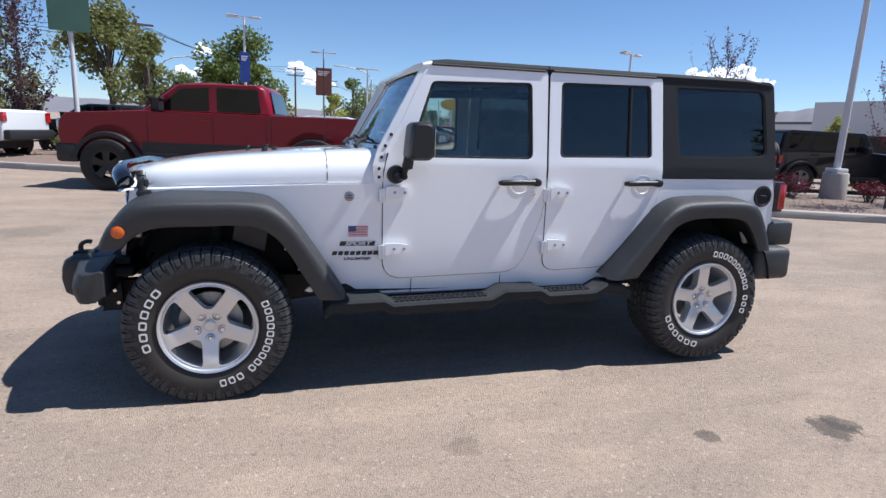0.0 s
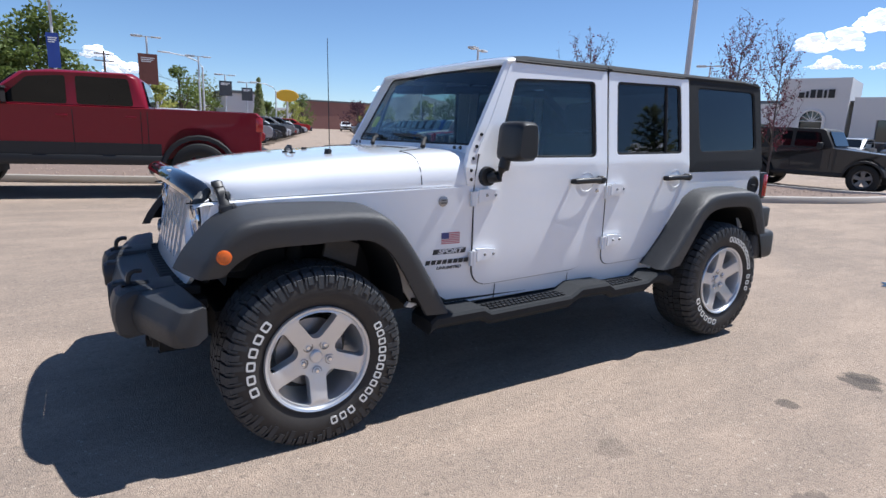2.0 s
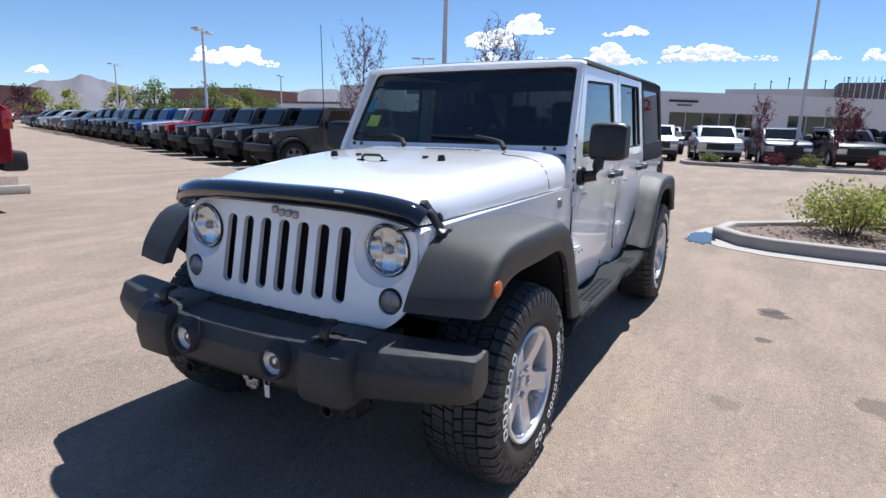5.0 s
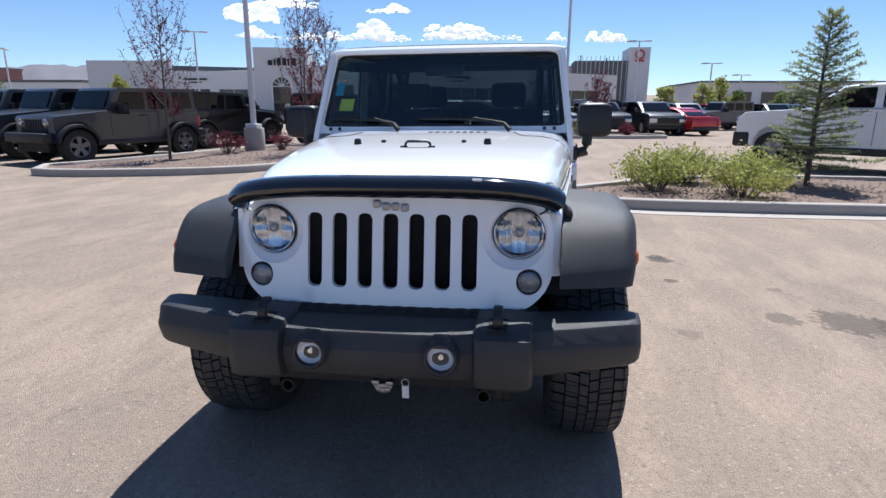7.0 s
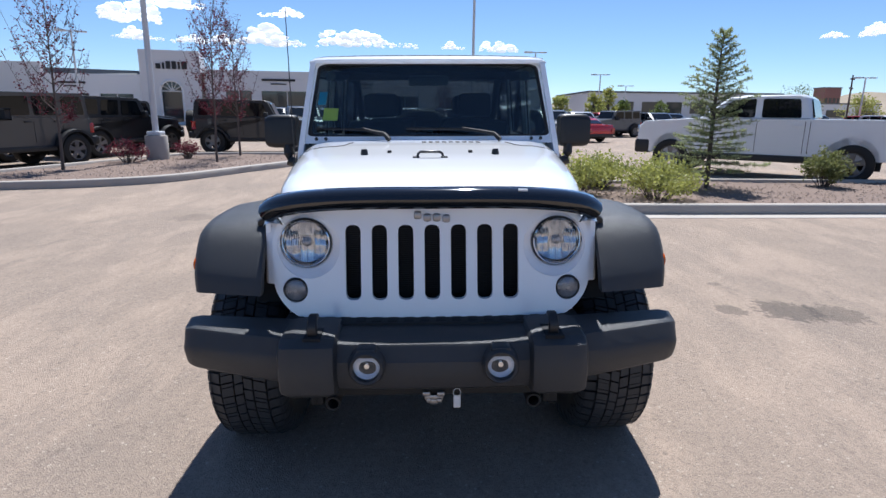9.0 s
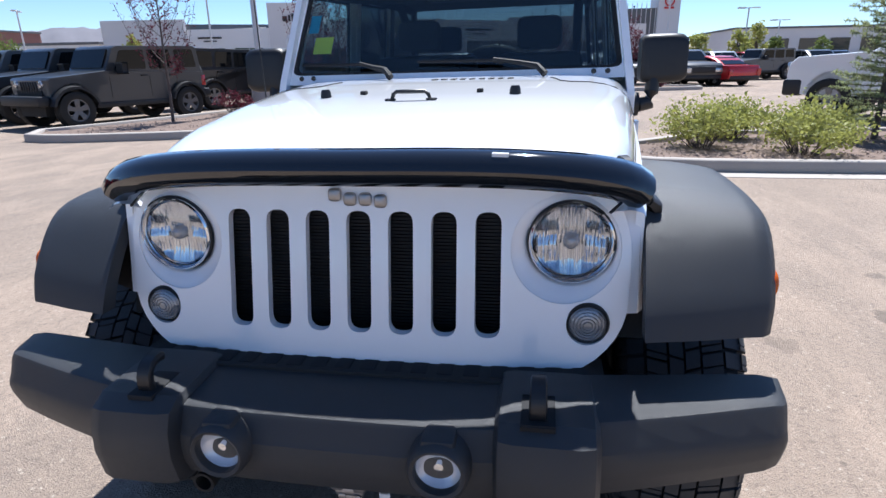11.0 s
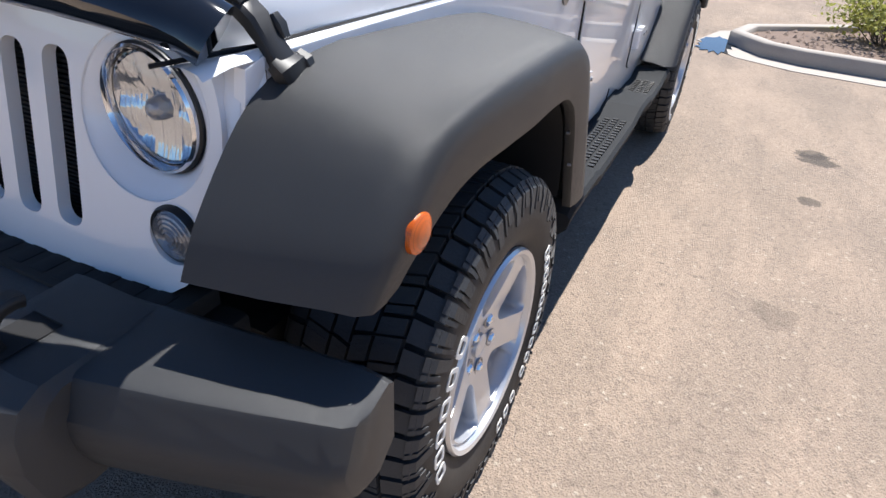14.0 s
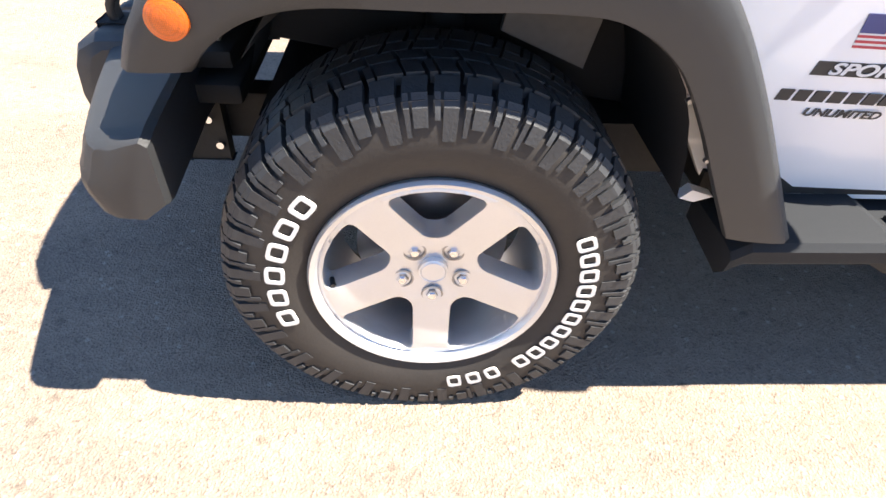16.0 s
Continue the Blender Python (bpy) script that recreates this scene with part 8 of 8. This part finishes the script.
# hills
def hills(name, pts, dist_label, base_y=0, hill=HILL):
    """A far ridge: a wide band of sloping, folded ground from (bearing, distance, height) knots."""
    b = bmesh.new()
    n = 150
    A = [p[0] for p in pts]
    rows = []
    for i in range(n):
        a = A[0] + (A[-1] - A[0]) * i / (n - 1)
        h = float(np.interp(a, A, [p[2] for p in pts]))
        D = float(np.interp(a, A, [p[1] for p in pts]))
        col = []
        for j in range(12):
            q = j / 11
            d = D * (0.80 + 0.28 * q)
            nz = noise.fractal(Vector((a * 0.35, q * 2.0, base_y)), 1.0, 2.0, 5)
            z = h * (q**1.25) * (1 + 0.14 * nz) + h * 0.05 * nz * q
            t = radians(a)
            col.append((d * math.sin(t), d * math.cos(t), z - 2))
        rows.append(col)
    loft(b, rows, closed=False)
    tagged(part(name, b, hill, None, smooth=80), dist_label, "hills", kind="structure")


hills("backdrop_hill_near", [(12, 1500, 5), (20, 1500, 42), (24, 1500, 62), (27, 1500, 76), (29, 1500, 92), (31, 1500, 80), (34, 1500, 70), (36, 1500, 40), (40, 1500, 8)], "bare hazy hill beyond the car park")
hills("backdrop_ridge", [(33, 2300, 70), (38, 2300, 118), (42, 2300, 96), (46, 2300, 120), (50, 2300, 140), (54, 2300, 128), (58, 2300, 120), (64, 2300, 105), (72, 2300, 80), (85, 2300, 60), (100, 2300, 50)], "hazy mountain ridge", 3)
hills("backdrop_ridge_south", [(100, 2300, 50), (120, 2300, 70), (140, 2300, 120), (160, 2300, 190), (180, 2300, 230), (200, 2300, 200), (225, 2300, 150), (250, 2300, 110), (285, 2300, 60)], "bare tan ridge across the valley", 7, TANHILL)
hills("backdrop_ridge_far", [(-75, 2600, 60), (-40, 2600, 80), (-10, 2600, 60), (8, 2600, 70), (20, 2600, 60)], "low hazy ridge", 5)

# clouds: clusters of billows high and far off
CLOUD = mat("white cloud", (0.90, 0.90, 0.92), 1.0, vary=0.03, scale=0.01, spec=0.0)
# added glow stands for sunlight scattered through the clouds, which face away from it
cb = CLOUD.node_tree.nodes["Principled BSDF"]
cb.inputs["Emission Color"].default_value = (0.86, 0.90, 0.97, 1)
cb.inputs["Emission Strength"].default_value = 0.50


def cloud(bearing, elev, wide, tall, seed, dist=3200):
    rr2 = random.Random(seed)
    t = radians(bearing)
    c = Vector((dist * math.sin(t), dist * math.cos(t), dist * math.tan(radians(elev))))
    side = Vector((math.cos(t), -math.sin(t), 0))
    W, H = dist * math.tan(radians(wide)), dist * math.tan(radians(tall))
    b = bmesh.new()
    hump = [(rr2.uniform(-0.4, 0.4), rr2.uniform(0.10, 0.25), rr2.uniform(0.5, 1.0)) for _ in range(4)]
    for k in range(100):
        u = rr2.uniform(-0.5, 0.5)
        env = max(0.12, max(hh * math.exp(-((u - c0) / w0) ** 2) for c0, w0, hh in hump)) * (1 - (2 * u) ** 4)
        r = H * rr2.uniform(0.05, 0.25) * (0.3 + 0.9 * env)
        p = c + side * W * u + Vector((0, 0, 1)) * (r * 0.4 + (H - r) * 0.85 * env * rr2.random() - H * 0.3) + Vector((math.sin(t), math.cos(t), 0)) * rr2.uniform(-1, 1) * H
        m_ = Matrix.Translation(p) @ Matrix.Diagonal((r * 1.4, r * 1.4, r * 0.75, 1))
        q = bmesh.ops.create_icosphere(b, subdivisions=3 if r > H * 0.11 else 2, radius=1.0, matrix=m_)
        for v in q["verts"]:
            d = v.co - p
            v.co = p + d * (1 + 0.40 * noise.fractal(v.co / (H * 0.22), 1.0, 2.0, 4))
    ob = part("cloud", b, CLOUD, None, smooth=180)
    tagged(ob, "small white fair-weather cloud", "cloud", kind="structure")


for k, (az, el, wd, tl) in enumerate(((-5.0, 6.0, 3.6, 1.3), (2.1, 5.0, 2.4, 1.2), (3.9, 3.9, 3.2, 1.4), (-7.2, 3.9, 3.0, 1.2), (41.0, 5.5, 7.5, 2.0), (26, 3.4, 1.6, 0.7), (64.6, 7.9, 4.6, 1.9), (68.1, 9.2, 4.4, 1.8), (70.2, 6.2, 5.5, 1.2), (65.0, 6.2, 4.0, 1.0), (75.6, 6.6, 6.5, 2.0), (76.8, 8.7, 4.0, 1.0), (84.6, 6.7, 9.5, 1.9), (92.6, 6.3, 2.2, 0.9), (96.9, 6.2, 3.6, 1.2), (124.5, 6.5, 2.0, 0.6), (128.0, 6.7, 4.0, 1.2))):
    cloud(az, el, wd, tl, 200 + k)
